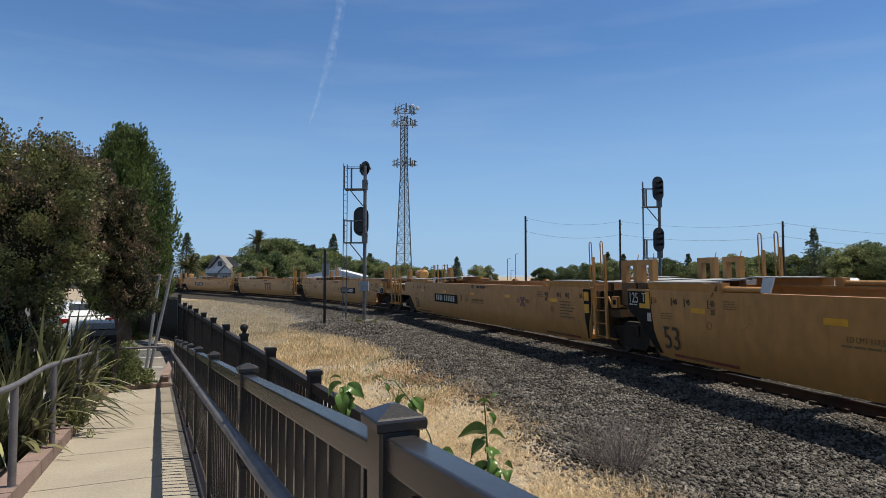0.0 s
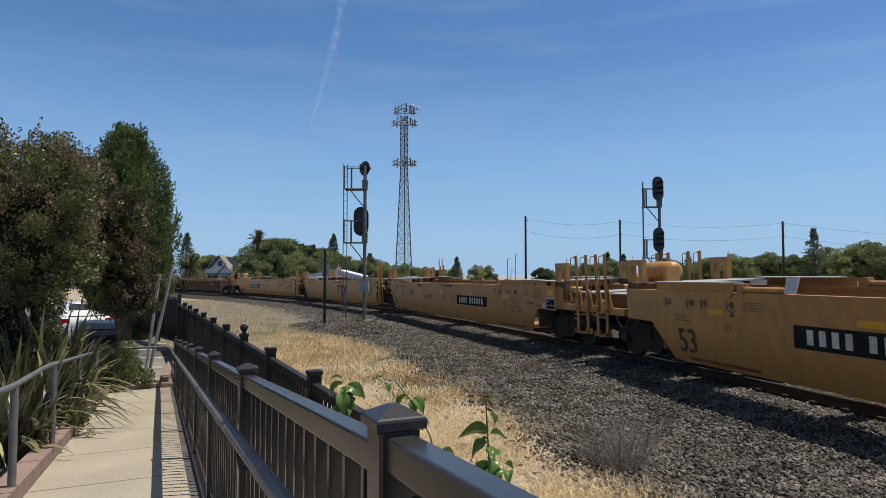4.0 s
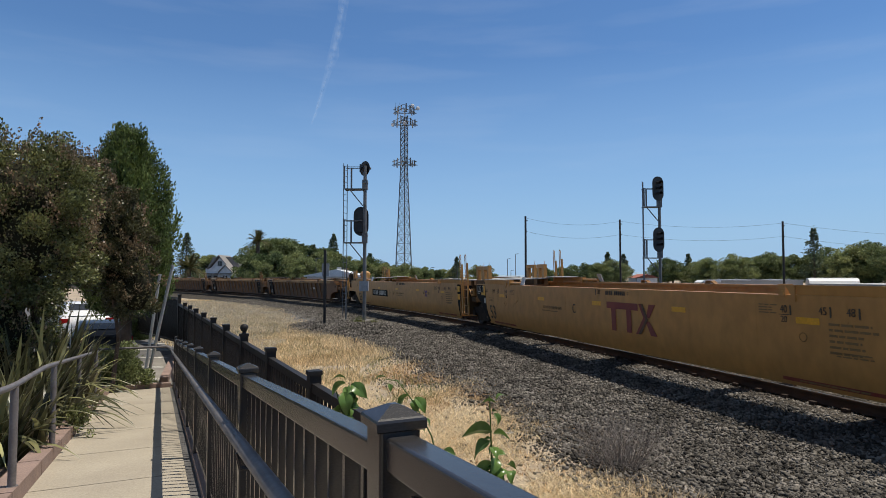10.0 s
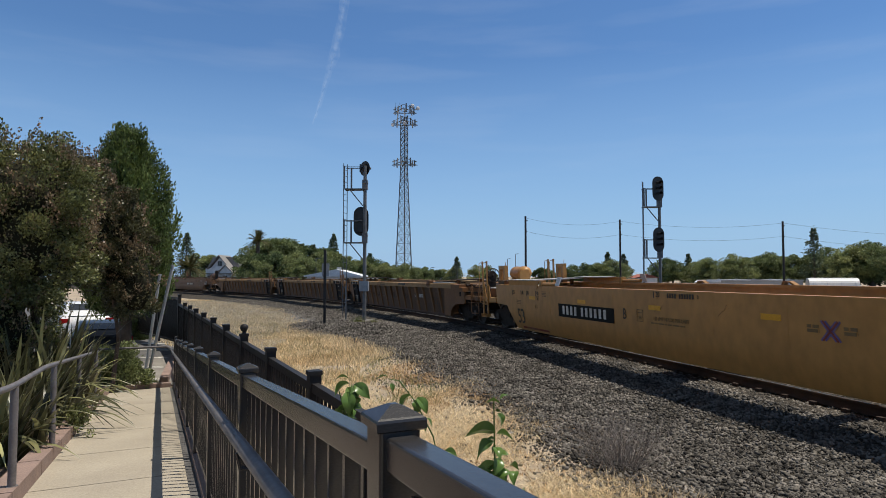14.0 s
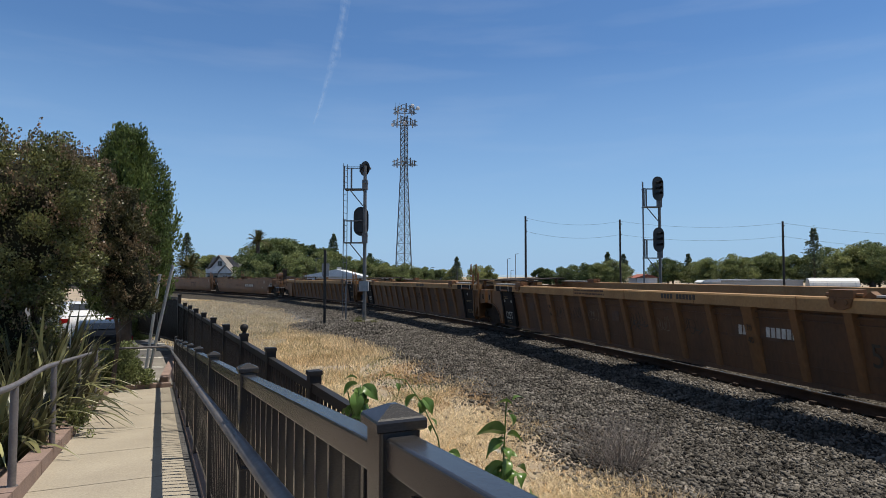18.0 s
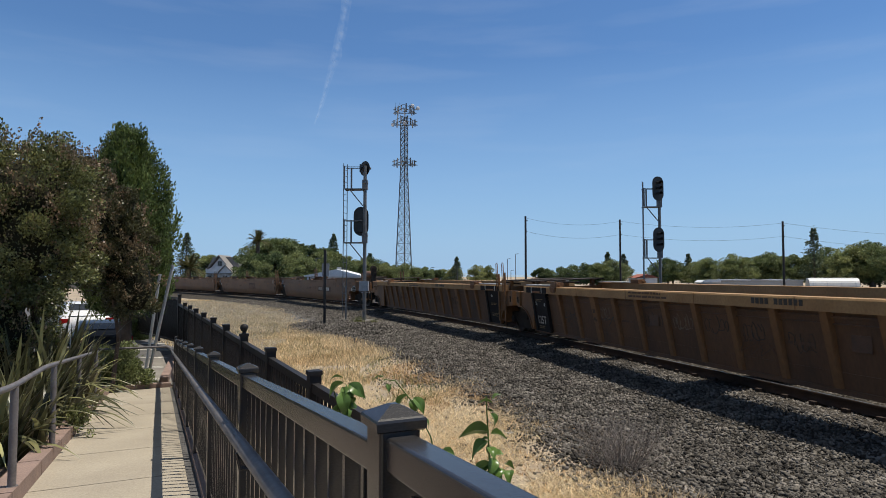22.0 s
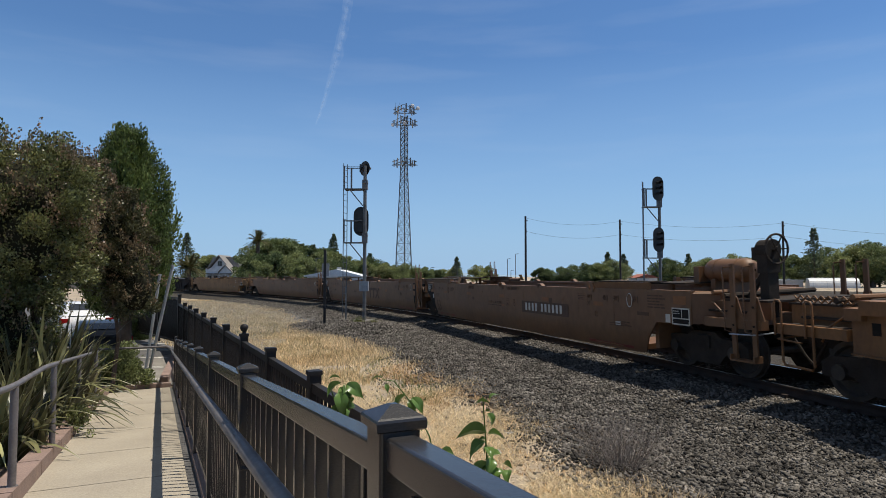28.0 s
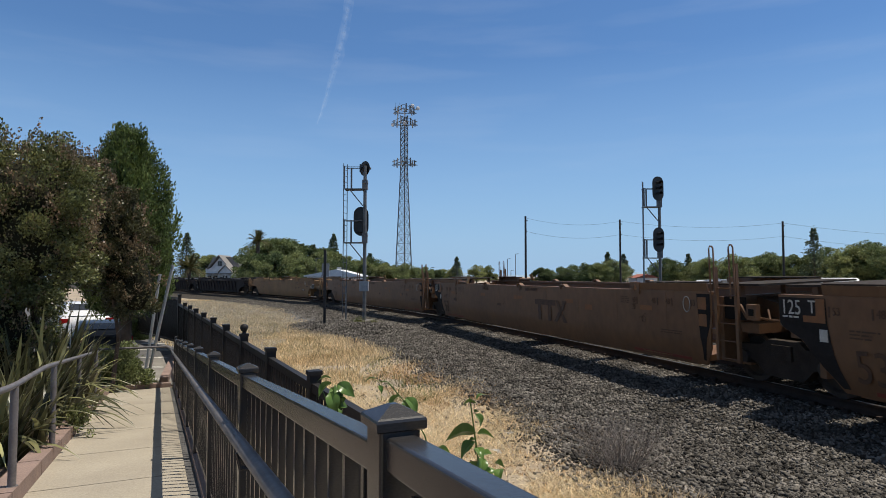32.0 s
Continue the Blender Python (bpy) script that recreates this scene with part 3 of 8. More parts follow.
def build_truck(s0, group="trucks under the train"):
    """A two-axle truck; the first is built, the rest are copied."""
    if TRUCKS:
        t = copy_thing(TRUCKS[0][0], Matrix())
        axles = [c for c in t.children if c.name.startswith("wheelset")]
    else:
        t = thing("railcar_truck", "grimy black two-axle cast-steel railcar truck on the rails", "railcar truck", group=group)
        for y in (-0.98, 0.98):
            f = part("side_frame", Shape().prism(side_frame_outline(), y - 0.09, y + 0.09), TRUCK, t)
            sp = Shape()
            for dx in (-0.2, 0.0, 0.2):
                for k in range(5):
                    sp.tube([(dx, y, 0.3 + k * 0.075), (dx, y, 0.345 + k * 0.075)], 0.075, 8)
            part("coil_spring", sp, TRUCK, f)
            for dx in (-0.889, 0.889):
                part("bearing_cap", Shape().tube([(dx, y - 0.14 * (1 if y > 0 else -1), 0.483), (dx, y + 0.16 * (1 if y > 0 else -1), 0.483)], 0.13, 10), WHEEL, f)
        part("bolster", Shape().box(-0.22, 0.22, -1.12, 1.12, 0.52, 0.78).tube([(0, 0, 0.7), (0, 0, 0.95)], 0.3, 12), TRUCK, t)
        axles = []
        for dx in (-0.889, 0.889):
            w = part("wheelset", Shape().tube([(0, -0.95, 0), (0, 0.95, 0)], 0.075, 8), WHEEL, t, at=pose(dx, 0, 0.483))
            for y in (-1, 1):
                prof = [(0.71, 0.03, ), (0.72, 0.16), (0.735, 0.19), (0.745, 0.36), (0.70, 0.40), (0.70, 0.505), (0.725, 0.51), (0.735, 0.483), (0.83, 0.48), (0.835, 0.40), (0.79, 0.36), (0.78, 0.19), (0.83, 0.16), (0.83, 0.03)]
                n, sh = 24, Shape()
                v = [(r * math.cos(6.2832 * k / n), y * o, r * math.sin(6.2832 * k / n)) for o, r in prof for k in range(n)]
                q = [(i * n + k, i * n + (k + 1) % n, (i + 1) * n + (k + 1) % n, (i + 1) * n + k) for i in range(len(prof) - 1) for k in range(n)]
                sh.add(v, q)
                for k in range(6):
                    a = 6.2832 * k / 6
                    sh.box(-0.03, 0.03, y * 0.77 - 0.02, y * 0.77 + 0.02, 0.22, 0.33, Matrix.Rotation(a, 4, "Y"))
                part("wheel", sh, WHEEL, w, smooth=False)
            axles.append(w)
    TRUCKS.append((t, s0))
    WHEELSETS.append((axles, s0))
    return t


UNITS = []


def end_box(u, e, x0, x1, mat, lo=1.03, hi=1.68):
    """The rounded box that closes a side at a coupler end."""
    for sgn in (-1, 1):
        plan = [(x0, 1.1), (x0, 1.465), (x1 - 0.16, 1.465), (x1 - 0.06, 1.44), (x1, 1.37), (x1 + 0.32, 1.02), (x1 + 0.32, 0.75), (x0, 0.75)]
        n = len(plan)
        v = [(e * x, sgn * y, z) for z in (lo, hi - 0.03) for x, y in plan] + [(e * (x0 + (x - x0) * 0.97), sgn * (0.75 + (y - 0.75) * 0.97), hi) for x, y in plan]
        f = [tuple(range(n)), tuple(range(2 * n, 3 * n))] + [(r * n + k, r * n + (k + 1) % n, (r + 1) * n + (k + 1) % n, (r + 1) * n + k) for r in (0, 1) for k in range(n)]
        part("end_box", Shape().add(v, f), mat, u, "rounded end box")


def unit_end(u, e, x_well, x_truck, style, mat, ribbed=False):
    """What stands over one truck. e: +1 leading, -1 trailing."""
    xs = lambda a, b: (min(e * a, e * b), max(e * a, e * b))
    # on yellow cars a darker copy paints the shade among the end parts
    shaded_mat = SHADED_YELLOW if mat is YELLOW else mat
    x0, x1 = xs(x_well, x_truck + (1.0 if style == "coupler" else -0.12))
    part("end_platform", Shape().box(x0, x1, -0.6, 0.6, 1.0, 1.2), shaded_mat, u)
    part("bulkhead", Shape().box(*xs(x_well - 0.02, x_well + 0.1), -1.34, 1.34, 0.4, 1.62), shaded_mat, u)
    deck = GRATING if mat is YELLOW else TRUCK
    part("walkway_grating", Shape().box(*xs(x_well - 0.3, x_truck - 0.3), -1.2, 1.2, 1.83, 1.865), deck, u, "galvanised walkway grating")
    if not ribbed:
        for y in (-1.28, 1.28):
            part("walkway_grating", Shape().box(*xs(x_truck - 3.2, x_truck - (1.0 if style == "coupler" else 1.3)), y - 0.19, y + 0.19, 1.877, 1.9), deck, u, "galvanised walkway grating")
    for y in (-1.1, 0.0, 1.1):
        part("walkway_bracket", Shape().box(*xs(x_well + 0.25, x_well + 0.36), y - 0.05, y + 0.05, 1.0, 1.83), shaded_mat, u)
    if style == "coupler":
        part("coupler", Shape().box(*xs(x_truck + 0.9, x_truck + 1.85), -0.11, 0.11, 0.72, 0.98).box(*xs(x_truck + 1.75, x_truck + 2.1), -0.2, 0.2, 0.68, 1.04), TRUCK, u)
        part("end_sill", Shape().box(*xs(x_truck + 0.45, x_truck + 1.85), -1.4, -1.22, 1.03, 1.2), mat, u)
        part("end_sill", Shape().box(*xs(x_truck + 0.45, x_truck + 1.85), 1.22, 1.4, 1.03, 1.2), mat, u)
        tall = 2.6 if mat is YELLOW else (2.25 if mat is BROWN else 1.85)
        if ribbed:
            tall = 1.95
        for y in (-1.42, 1.42):
            if ribbed:
                a, b = e * (x_truck + 1.05), e * (x_truck + 1.7)
                loop = [(a, y, 1.1), (a, y, 0.56), (a + (b - a) * 0.06, y, 0.5), (b - (b - a) * 0.06, y, 0.52), (b, y, 0.58), (b, y, 1.1)]
                part("step_loop", Shape().tube(loop, 0.022, 8), mat, u, smooth=True)
                for x in (a, b):
                    part("grab_loop", Shape().tube([(x, y, 0.95), (x, y, 1.55), (x + e * 0.03, y, 1.6), (x + e * 0.12, y, 1.61), (x + e * 0.15, y, 1.56), (x + e * 0.15, y, 1.0)], 0.018, 8), mat, u, smooth=True)
                continue
            part("step_frame", Shape().box(*xs(x_truck + 1.2, x_truck + 1.78), y - 0.1, y + 0.1, 0.44, 0.47).box(*xs(x_truck + 1.2, x_truck + 1.23), y - 0.1, y + 0.1, 0.47, 0.56).box(*xs(x_truck + 1.75, x_truck + 1.78), y - 0.1, y + 0.1, 0.47, 0.56), mat, u)
            for dx in (1.25, 1.73):
                part("grab_post", Shape().box(*xs(x_truck + dx - 0.05, x_truck + dx + 0.05), y - 0.02, y + 0.02, 0.47, tall), mat, u)
                gx = x_truck + dx + (-0.13 if e > 0 else 0.13)
                loop = [(e * (x_truck + dx), y - 0.03, tall - 0.05), (e * gx, y - 0.08, tall - 0.06), (e * gx, y - 0.1, tall - 0.12), (e * gx, y - 0.1, 1.0), (e * (x_truck + dx), y - 0.03, 0.95)]
                part("grab_bar", Shape().tube(loop, 0.014, 6), mat, u, smooth=True)
                part("post_gusset", Shape().prism([(e * (x_truck + dx - 0.24), 1.2), (e * (x_truck + dx + 0.2), 1.2), (e * (x_truck + dx + 0.06), 1.62), (e * (x_truck + dx - 0.06), 1.7)], y + 0.03, y + 0.05), mat, u)
                for z in (1.1, 1.45):
                    part("bolt", Shape().tube([(e * (x_truck + dx), y - 0.035, z), (e * (x_truck + dx), y - 0.02, z)], 0.022, 6), TRUCK, u)
        part("cross_deck", Shape().box(*xs(x_truck + 0.75, x_truck + 1.8), -1.15, 1.15, 1.52, 1.555), deck, u, "galvanised cross deck")
        part("deck_beam", Shape().box(*xs(x_truck + 0.3, x_truck + 1.8), -1.1, -1.0, 1.2, 1.52), shaded_mat, u)
        part("deck_beam", Shape().box(*xs(x_truck + 0.3, x_truck + 1.8), 1.0, 1.1, 1.2, 1.52), shaded_mat, u)
        part("uncoupling_lever", Shape().tube([(e * (x_truck + 1.2), -1.5, 0.93), (e * (x_truck + 1.75), -1.46, 0.95), (e * (x_truck + 1.8), -0.6, 0.98), (e * (x_truck + 1.85), -0.1, 0.9)], 0.016, 6), GALV if mat is BROWN else mat, u)
        part("air_hose", Shape().tube([(e * (x_truck + 1.7), -0.5, 0.85), (e * (x_truck + 1.95), -0.48, 0.5), (e * (x_truck + 2.05), -0.45, 0.38)], 0.028, 6), TRUCK, u)
        part("brake_rod", Shape().tube([(e * (x_truck + 0.25), -1.05, 1.5), (e * (x_truck + 0.5), -1.2, 1.48), (e * (x_truck + 0.9), -1.25, 1.2), (e * (x_truck + 1.1), -1.2, 0.95)], 0.02, 6), shaded_mat, u, smooth=True)
        part("brake_cylinder", Shape().tube([(e * (x_truck + 0.75), -0.75, 1.36), (e * (x_truck + 1.2), -0.75, 1.36)], 0.13, 12), shaded_mat, u, smooth=True)
        if mat is not YELLOW:
            for k in range(3):
                part("cross_pipe", Shape().tube([(e * (x_truck + 0.2 + 0.3 * k), -1.2, 1.62 + 0.06 * (k % 2)), (e * (x_truck + 0.25 + 0.3 * k), 1.1, 1.64)], 0.05, 8), mat if k % 2 else TRUCK, u)
            part("walkway_plate", Shape().box(*xs(x_truck - 0.3, x_truck + 1.5), -1.2, -0.75, 1.3, 1.34), deck, u)
    else:
        part("articulation_arm", Shape().prism([(e * x_well, 1.0), (e * x_well, 1.6), (e * (x_truck - 0.5), 1.46), (e * (x_truck + 0.05), 1.22), (e * (x_truck + 0.05), 0.98)], -0.5, 0.5), shaded_mat, u)
        part("side_bearing", Shape().box(*xs(x_truck - 0.75, x_truck - 0.35), -1.2, 1.2, 0.96, 1.14), shaded_mat, u)
        part("air_hose", Shape().tube([(e * (x_truck - 0.9), -1.15, 1.5), (e * (x_truck - 0.4), -1.22, 1.25), (e * (x_truck + 0.1), -1.2, 1.22), (e * (x_truck + 0.2), -1.15, 1.4)], 0.022, 6), shaded_mat, u, smooth=True)


def floor_and_brake(u, xt, xw, mat, tank, brake, ribbed):
    """Cross members of the floor, and the air tank and hand brake where a well has them."""
    for x0, x1, z1 in ((-xw + 0.5, -xw + 1.6, 0.42), (xw - 1.6, xw - 0.5, 0.42), (-0.6, 0.6, 0.4), (-4.3, -3.9, 0.4), (3.9, 4.3, 0.4)):
        part("cross_floor", Shape().box(x0, x1, -1.18, 1.18, 0.3, z1), mat, u)
    if tank:
        e = 1 if tank == "lead" else -1
        x0, x1 = e * (xt - 0.4), e * (xt + 0.85)
        n, sh = 20, Shape()
        prof = [(0.0, 0.03), (0.0, 0.12), (0.04, 0.19), (0.1, 0.232), (0.16, 0.245), (0.84, 0.245), (0.9, 0.232), (0.96, 0.19), (1.0, 0.12), (1.0, 0.03)]
        v = [(x0 + (x1 - x0) * q, -0.45 + r * math.cos(6.2832 * k / n), 2.1 + r * math.sin(6.2832 * k / n)) for q, r in prof for k in range(n)]
        sh.add(v, [(i * n + k, i * n + (k + 1) % n, (i + 1) * n + (k + 1) % n, (i + 1) * n + k) for i in range(len(prof) - 1) for k in range(n)])
        part("air_tank", sh, mat, u, "cylindrical air tank", smooth=True)
        for x in (x0 + e * 0.35, x1 - e * 0.35):
            part("tank_saddle", Shape().box(x - 0.06, x + 0.06, -0.68, -0.22, 1.2, 1.92), mat, u)
            part("tank_strap", Shape().tube([(x - 0.025, -0.45, 2.1), (x + 0.025, -0.45, 2.1)], 0.253, 20), mat, u)
        part("valve_box", Shape().box(x0 - 0.14, x0 + 0.02, -0.75, -0.4, 1.75, 2.2), mat, u)
    if brake:
        e = 1 if brake == "lead" else -1
        bx = e * (xt + 1.35)
        wz = 2.02 if ribbed else 2.5
        part("brake_stand", Shape().box(bx - 0.1, bx + 0.1, -0.75, -0.5, 1.2, wz - 0.3).beam((bx - e * 0.7, -0.62, 1.3), (bx, -0.62, wz - 0.3), 0.08), TRUCK, u)
        n, sh = 24, Shape()
        ring = [(bx + e * 0.2, -0.62 + 0.28 * math.cos(6.2832 * k / n), wz + 0.28 * math.sin(6.2832 * k / n)) for k in range(n + 1)]
        sh.tube(ring, 0.022, 6)
        for k in range(6):
            a = math.pi * k / 3
            sh.beam((bx + e * 0.2, -0.62 + 0.27 * math.cos(a), wz + 0.27 * math.sin(a)), (bx + e * 0.2, -0.62, wz), 0.02)
        sh.tube([(bx, -0.62, wz), (bx + e * 0.25, -0.62, wz)], 0.05, 8)
        part("brake_wheel", sh, TRUCK, u, "black hand-brake wheel")
        part("brake_gear_box", Shape().tube([(bx - 0.14, -0.62, wz), (bx + 0.14, -0.62, wz)], 0.19, 14).box(bx - 0.12, bx + 0.12, -0.78, -0.46, wz - 0.45, wz - 0.07).box(bx - 0.3, bx - 0.1, -0.72, -0.5, wz - 0.2, wz + 0.05), TRUCK, u)
        part("brake_chain", Shape().tube([(bx, -0.62, wz - 0.4), (bx - e * 0.1, -0.7, 1.4), (bx - e * 0.3, -0.8, 0.95)], 0.02, 5), TRUCK, u)
        for k in range(3):
            part("brake_pipe", Shape().tube([(e * (xw + 0.2), -0.9 + 0.25 * k, 1.48), (e * (xt + 0.3), -0.9 + 0.2 * k, 1.5 + 0.06 * k), (e * (xt + 0.7), -0.8 + 0.2 * k, 1.35)], 0.025, 6), mat, u)


def guide_wall(u, sgn, e, xa, xb, mat):
    """The raised end of a side, leaning a little outward, with a swept lip and a lock bracket at its inner end (xa)."""
    y0, y1, t = sgn * 1.455, sgn * 1.485, sgn * 0.03
    w = part("guide_wall", Shape().add([(e * xa, y0, WALL_TOP), (e * xb, y0, WALL_TOP), (e * xb, y1, GUIDE_TOP), (e * xa, y1, GUIDE_TOP), (e * xa, y0 - t, WALL_TOP), (e * xb, y0 - t, WALL_TOP), (e * xb, y1 - t, GUIDE_TOP), (e * xa, y1 - t, GUIDE_TOP)], [(0, 1, 2, 3), (7, 6, 5, 4), (0, 4, 5, 1), (1, 5, 6, 2), (2, 6, 7, 3), (3, 7, 4, 0)]), mat, u)
    lip = [(xa, WALL_TOP - 0.1), (xa - 0.07, WALL_TOP - 0.02), (xa - 0.13, GUIDE_TOP - 0.08), (xa - 0.2, GUIDE_TOP), (xa, GUIDE_TOP)]
    part("lip", Shape().prism([(e * x, z) for x, z in lip], sgn * 1.478, sgn * 1.5), mat, w)
    part("lock_bracket", Shape().box(min(e * (xa - 0.34), e * (xa - 0.2)), max(e * (xa - 0.34), e * (xa - 0.2)), min(sgn * 1.32, sgn * 1.49), max(sgn * 1.32, sgn * 1.49), WALL_TOP - 0.04, GUIDE_TOP + 0.01).tube([(e * (xa - 0.27), sgn * 1.5, WALL_TOP + 0.03), (e * (xa - 0.27), sgn * 1.44, WALL_TOP + 0.03)], 0.05, 10), mat, w)


def roof_clip(u, x, sgn, mat):
    """A small bent plate that straddles the top edge of a side."""
    part("edge_clip", Shape().prism([(x - 0.2, WALL_TOP - 0.05), (x - 0.13, WALL_TOP + 0.085), (x + 0.06, WALL_TOP + 0.085), (x + 0.2, WALL_TOP + 0.01), (x + 0.12, WALL_TOP + 0.01), (x + 0.03, WALL_TOP + 0.06), (x - 0.1, WALL_TOP + 0.06), (x - 0.1, WALL_TOP - 0.05)], min(sgn * 1.38, sgn * 1.5), max(sgn * 1.38, sgn * 1.5)), mat, u)


def smooth_marks(u, xt, lead, trail, lead_x, trail_x, mat, letter, number_text, big, logo, seed, worn, cross):
    """Stencils, panels and reflectors on the near side of a smooth well."""
    rf = DULL_REFLECT if worn else REFLECT
    soft = SOOT if worn else FADED
    ink = SOOT if worn else STENCIL
    black = BLACK_PAINT if not worn else BLACK_OLD
    if trail != "coupler":
        a = -xt
        skin_patch(u, [(1.67, a + 0.43, a + 1.35), (1.25, a + 0.43, a + 1.37), (1.17, a + 0.5, a + 1.39), (1.0, a + 0.87, a + 1.42), (0.8, a + 1.06, a + 1.47), (0.6, a + 1.24, a + 1.53), (0.42, a + 1.42, a + 1.6), (0.32, a + 1.51, a + 1.64)], black)
        letters("lettering", "125", 0.34, WHITE_PAINT, u, pose(a + 0.68, -1.481, 1.5), 0.82)
        letters("lettering", "T", 0.3, WHITE_PAINT, u, pose(a + 1.1, -1.481, 1.52), 0.85)
        lines(u, a + 0.5, 1.34, 1, 0.4, WHITE_PAINT, seed + 9, h=0.03, gap=0.03, y=-1.4805)
        mark(u, "reflector", a + 0.92, a + 1.34, 1.285, 1.39, rf, "yellow reflector", y=-1.479)
        mark(u, "reflector", a + 1.17, a + 1.34, 1.39, 1.66, rf, "yellow reflector", y=-1.479)
        mark(u, "paper_label", a + 1.22, a + 1.37, 1.0, 1.19, WHITE_PAINT, y=-1.479)
    if lead != "coupler":
        skin_patch(u, [(1.67, xt - 1.6, xt - 1.24), (1.3, xt - 1.58, xt - 1.24), (1.03, xt - 1.56, xt - 1.28), (0.8, xt - 1.54, xt - 1.36), (0.6, xt - 1.52, xt - 1.42), (0.34, xt - 1.56, xt - 1.5)], black)
        mark(u, "reflector", xt - 1.57, xt - 1.34, 1.36, 1.6, rf, "yellow reflector", y=-1.481)
        mark(u, "reflector", xt - 1.56, xt - 1.34, 1.03, 1.27, rf, "yellow reflector", y=-1.481)
    else:
        mark(u, "reflector", xt - 0.36, xt + 0.03, 1.42, 1.6, rf, "yellow reflector")
        mark(u, "data_panel", xt - 0.42, xt + 0.12, 0.99, 1.35, WHITE_PAINT, "black data panel with white frame")
        for a, b, c, d in ((-0.39, -0.13, 1.14, 1.32), (-0.1, 0.09, 1.14, 1.32), (-0.39, 0.09, 1.02, 1.115)):
            mark(u, "data_panel", xt + a, xt + b, c, d, black, y=-1.479)
        lines(u, xt - 0.36, 1.27, 2, 0.2, WHITE_PAINT, seed + 12, h=0.018, gap=0.03, y=-1.485)
        mark(u, "paper_label", xt - 0.63, xt - 0.48, 1.02, 1.2, WHITE_PAINT, "paper label")
        lines(u, xt - 1.22, 1.57, 5, 0.62, soft, seed + 13, h=0.03, gap=0.035)
        if not worn:
            letters("lettering", "L 201-9", 0.13, ink, u, pose(xt - 0.95, -1.48, 1.1), 0.85)
        mark(u, "number_plate_strip", xt - 1.62, xt - 1.2, 1.12, 1.2, soft)
        mark(u, "paper_label", xt - 2.5, xt - 2.3, 0.83, 0.92, WHITE_PAINT, "small white label")
        lines(u, xt - 2.25, 0.9, 2, 0.4, soft, seed + 14, h=0.03)
    for f, rows in ((-1, ((1.41, "53"), (2.14, "48"), (2.58, "45"), (3.31, "40"))), (1, ((1.59, "53"), (2.35, "48"), (2.82, "45"), (3.55, "40")))):
        for d, txt in rows:
            x = f * (xt - d)
            mark(u, "size_bar", x - 0.014, x + 0.014, 1.385, 1.55, ink)
            letters("lettering", txt, 0.175, ink, u, pose(x - f * 0.13, -1.48, 1.475), 0.82)
            if txt == "40":
                mark(u, "size_line", min(x - f * 0.03, x - f * 0.23), max(x - f * 0.03, x - f * 0.23), 1.385, 1.395, ink)
                letters("lettering", "20", 0.15, ink, u, pose(x - f * 0.13, -1.48, 1.31), 0.85)
        lines(u, xt * f - f * 3.75 - (0.45 if f > 0 else -0.0), 1.53, 4, 0.42, soft, seed + 20 + f, h=0.02, gap=0.025)
        x = f * (xt - 3.33)
        ring = [(x + 0.07 * math.cos(6.2832 * k / 12), -1.477, 1.05 + 0.07 * math.sin(6.2832 * k / 12)) for k in range(13)]
        part("ring_stencil", Shape().tube(ring, 0.006, 4), soft, u)
    mark(u, "size_bar", -0.09, -0.062, 1.54, 1.69, ink)
    letters("lettering", "20", 0.17, ink, u, pose(0.07, -1.48, 1.62), 0.82)
    stencil_row(u, 0.4, 1.555, (0.05, 0.05, 0.05, 0.05, -0.04, 0.05, 0.05, 0.05, 0.05, 0.05, 0.05), 0.1, ink)
    if letter:
        letters("lettering", letter, 0.1, ink, u, pose(1.36, -1.48, 1.605), 0.9)
        letters("lettering", letter, 0.36, ink, u, pose((0.97 if worn else 1.26) if (number_text or 0) > 0 else -1.24, -1.48, 1.12), 0.74)
    if big:
        letters("lettering", "53", 0.7, ink, u, pose(-xt + 2.1, -1.472, 0.67, 7.0), 0.86)
    for a, b in ((-3.52, 1.28), (-0.28, 1.275), (2.93, 1.28), (-xt + 2.79, 1.275), (xt - 3.45, 1.26)):
        mark(u, "reflector", a, a + 0.43, b, b + 0.105, rf, "yellow reflector")
    if not worn:
        lines(u, xt - 2.86, 1.27, 6, 0.8, soft, seed)
    lines(u, -xt + 1.75, 1.2, 3, 0.5, soft, seed + 1, h=0.022, gap=0.03)
    lines(u, xt - 2.75, 0.86, 2, 0.75, soft, seed + 2, h=0.02, gap=0.03)
    if number_text is not None:
        n0 = number_text
        mark(u, "number_panel", n0, n0 + 2.97, 0.86, 1.23, BLACK_PAINT if not worn else SOOT, "dark panel with white number")
        stencil_row(u, n0 + 0.26, 0.935, (0.12, -0.05, 0.12, -0.05, 0.12, -0.05, 0.12, -0.2, 0.12, -0.05, 0.12, -0.05, 0.12, -0.05, 0.12, -0.05, 0.12, -0.05, 0.12), 0.24, WHITE_PAINT)
    ld, fr = ((-0.66, 0.41) if worn else (-1.9, 0.28)) if (number_text or 0) > 0 else ((-2.55, -4.3) if logo else (0.48, -0.62))
    if not worn or number_text is not None:
        letters("lettering", "LD LMT 117,500 PER UNIT", 0.12, soft, u, pose(ld, -1.48, 1.09), 0.86)
        lines(u, ld - 0.68, 0.975, 1, 1.4, soft, seed + 3, h=0.03)
    fw = Shape()
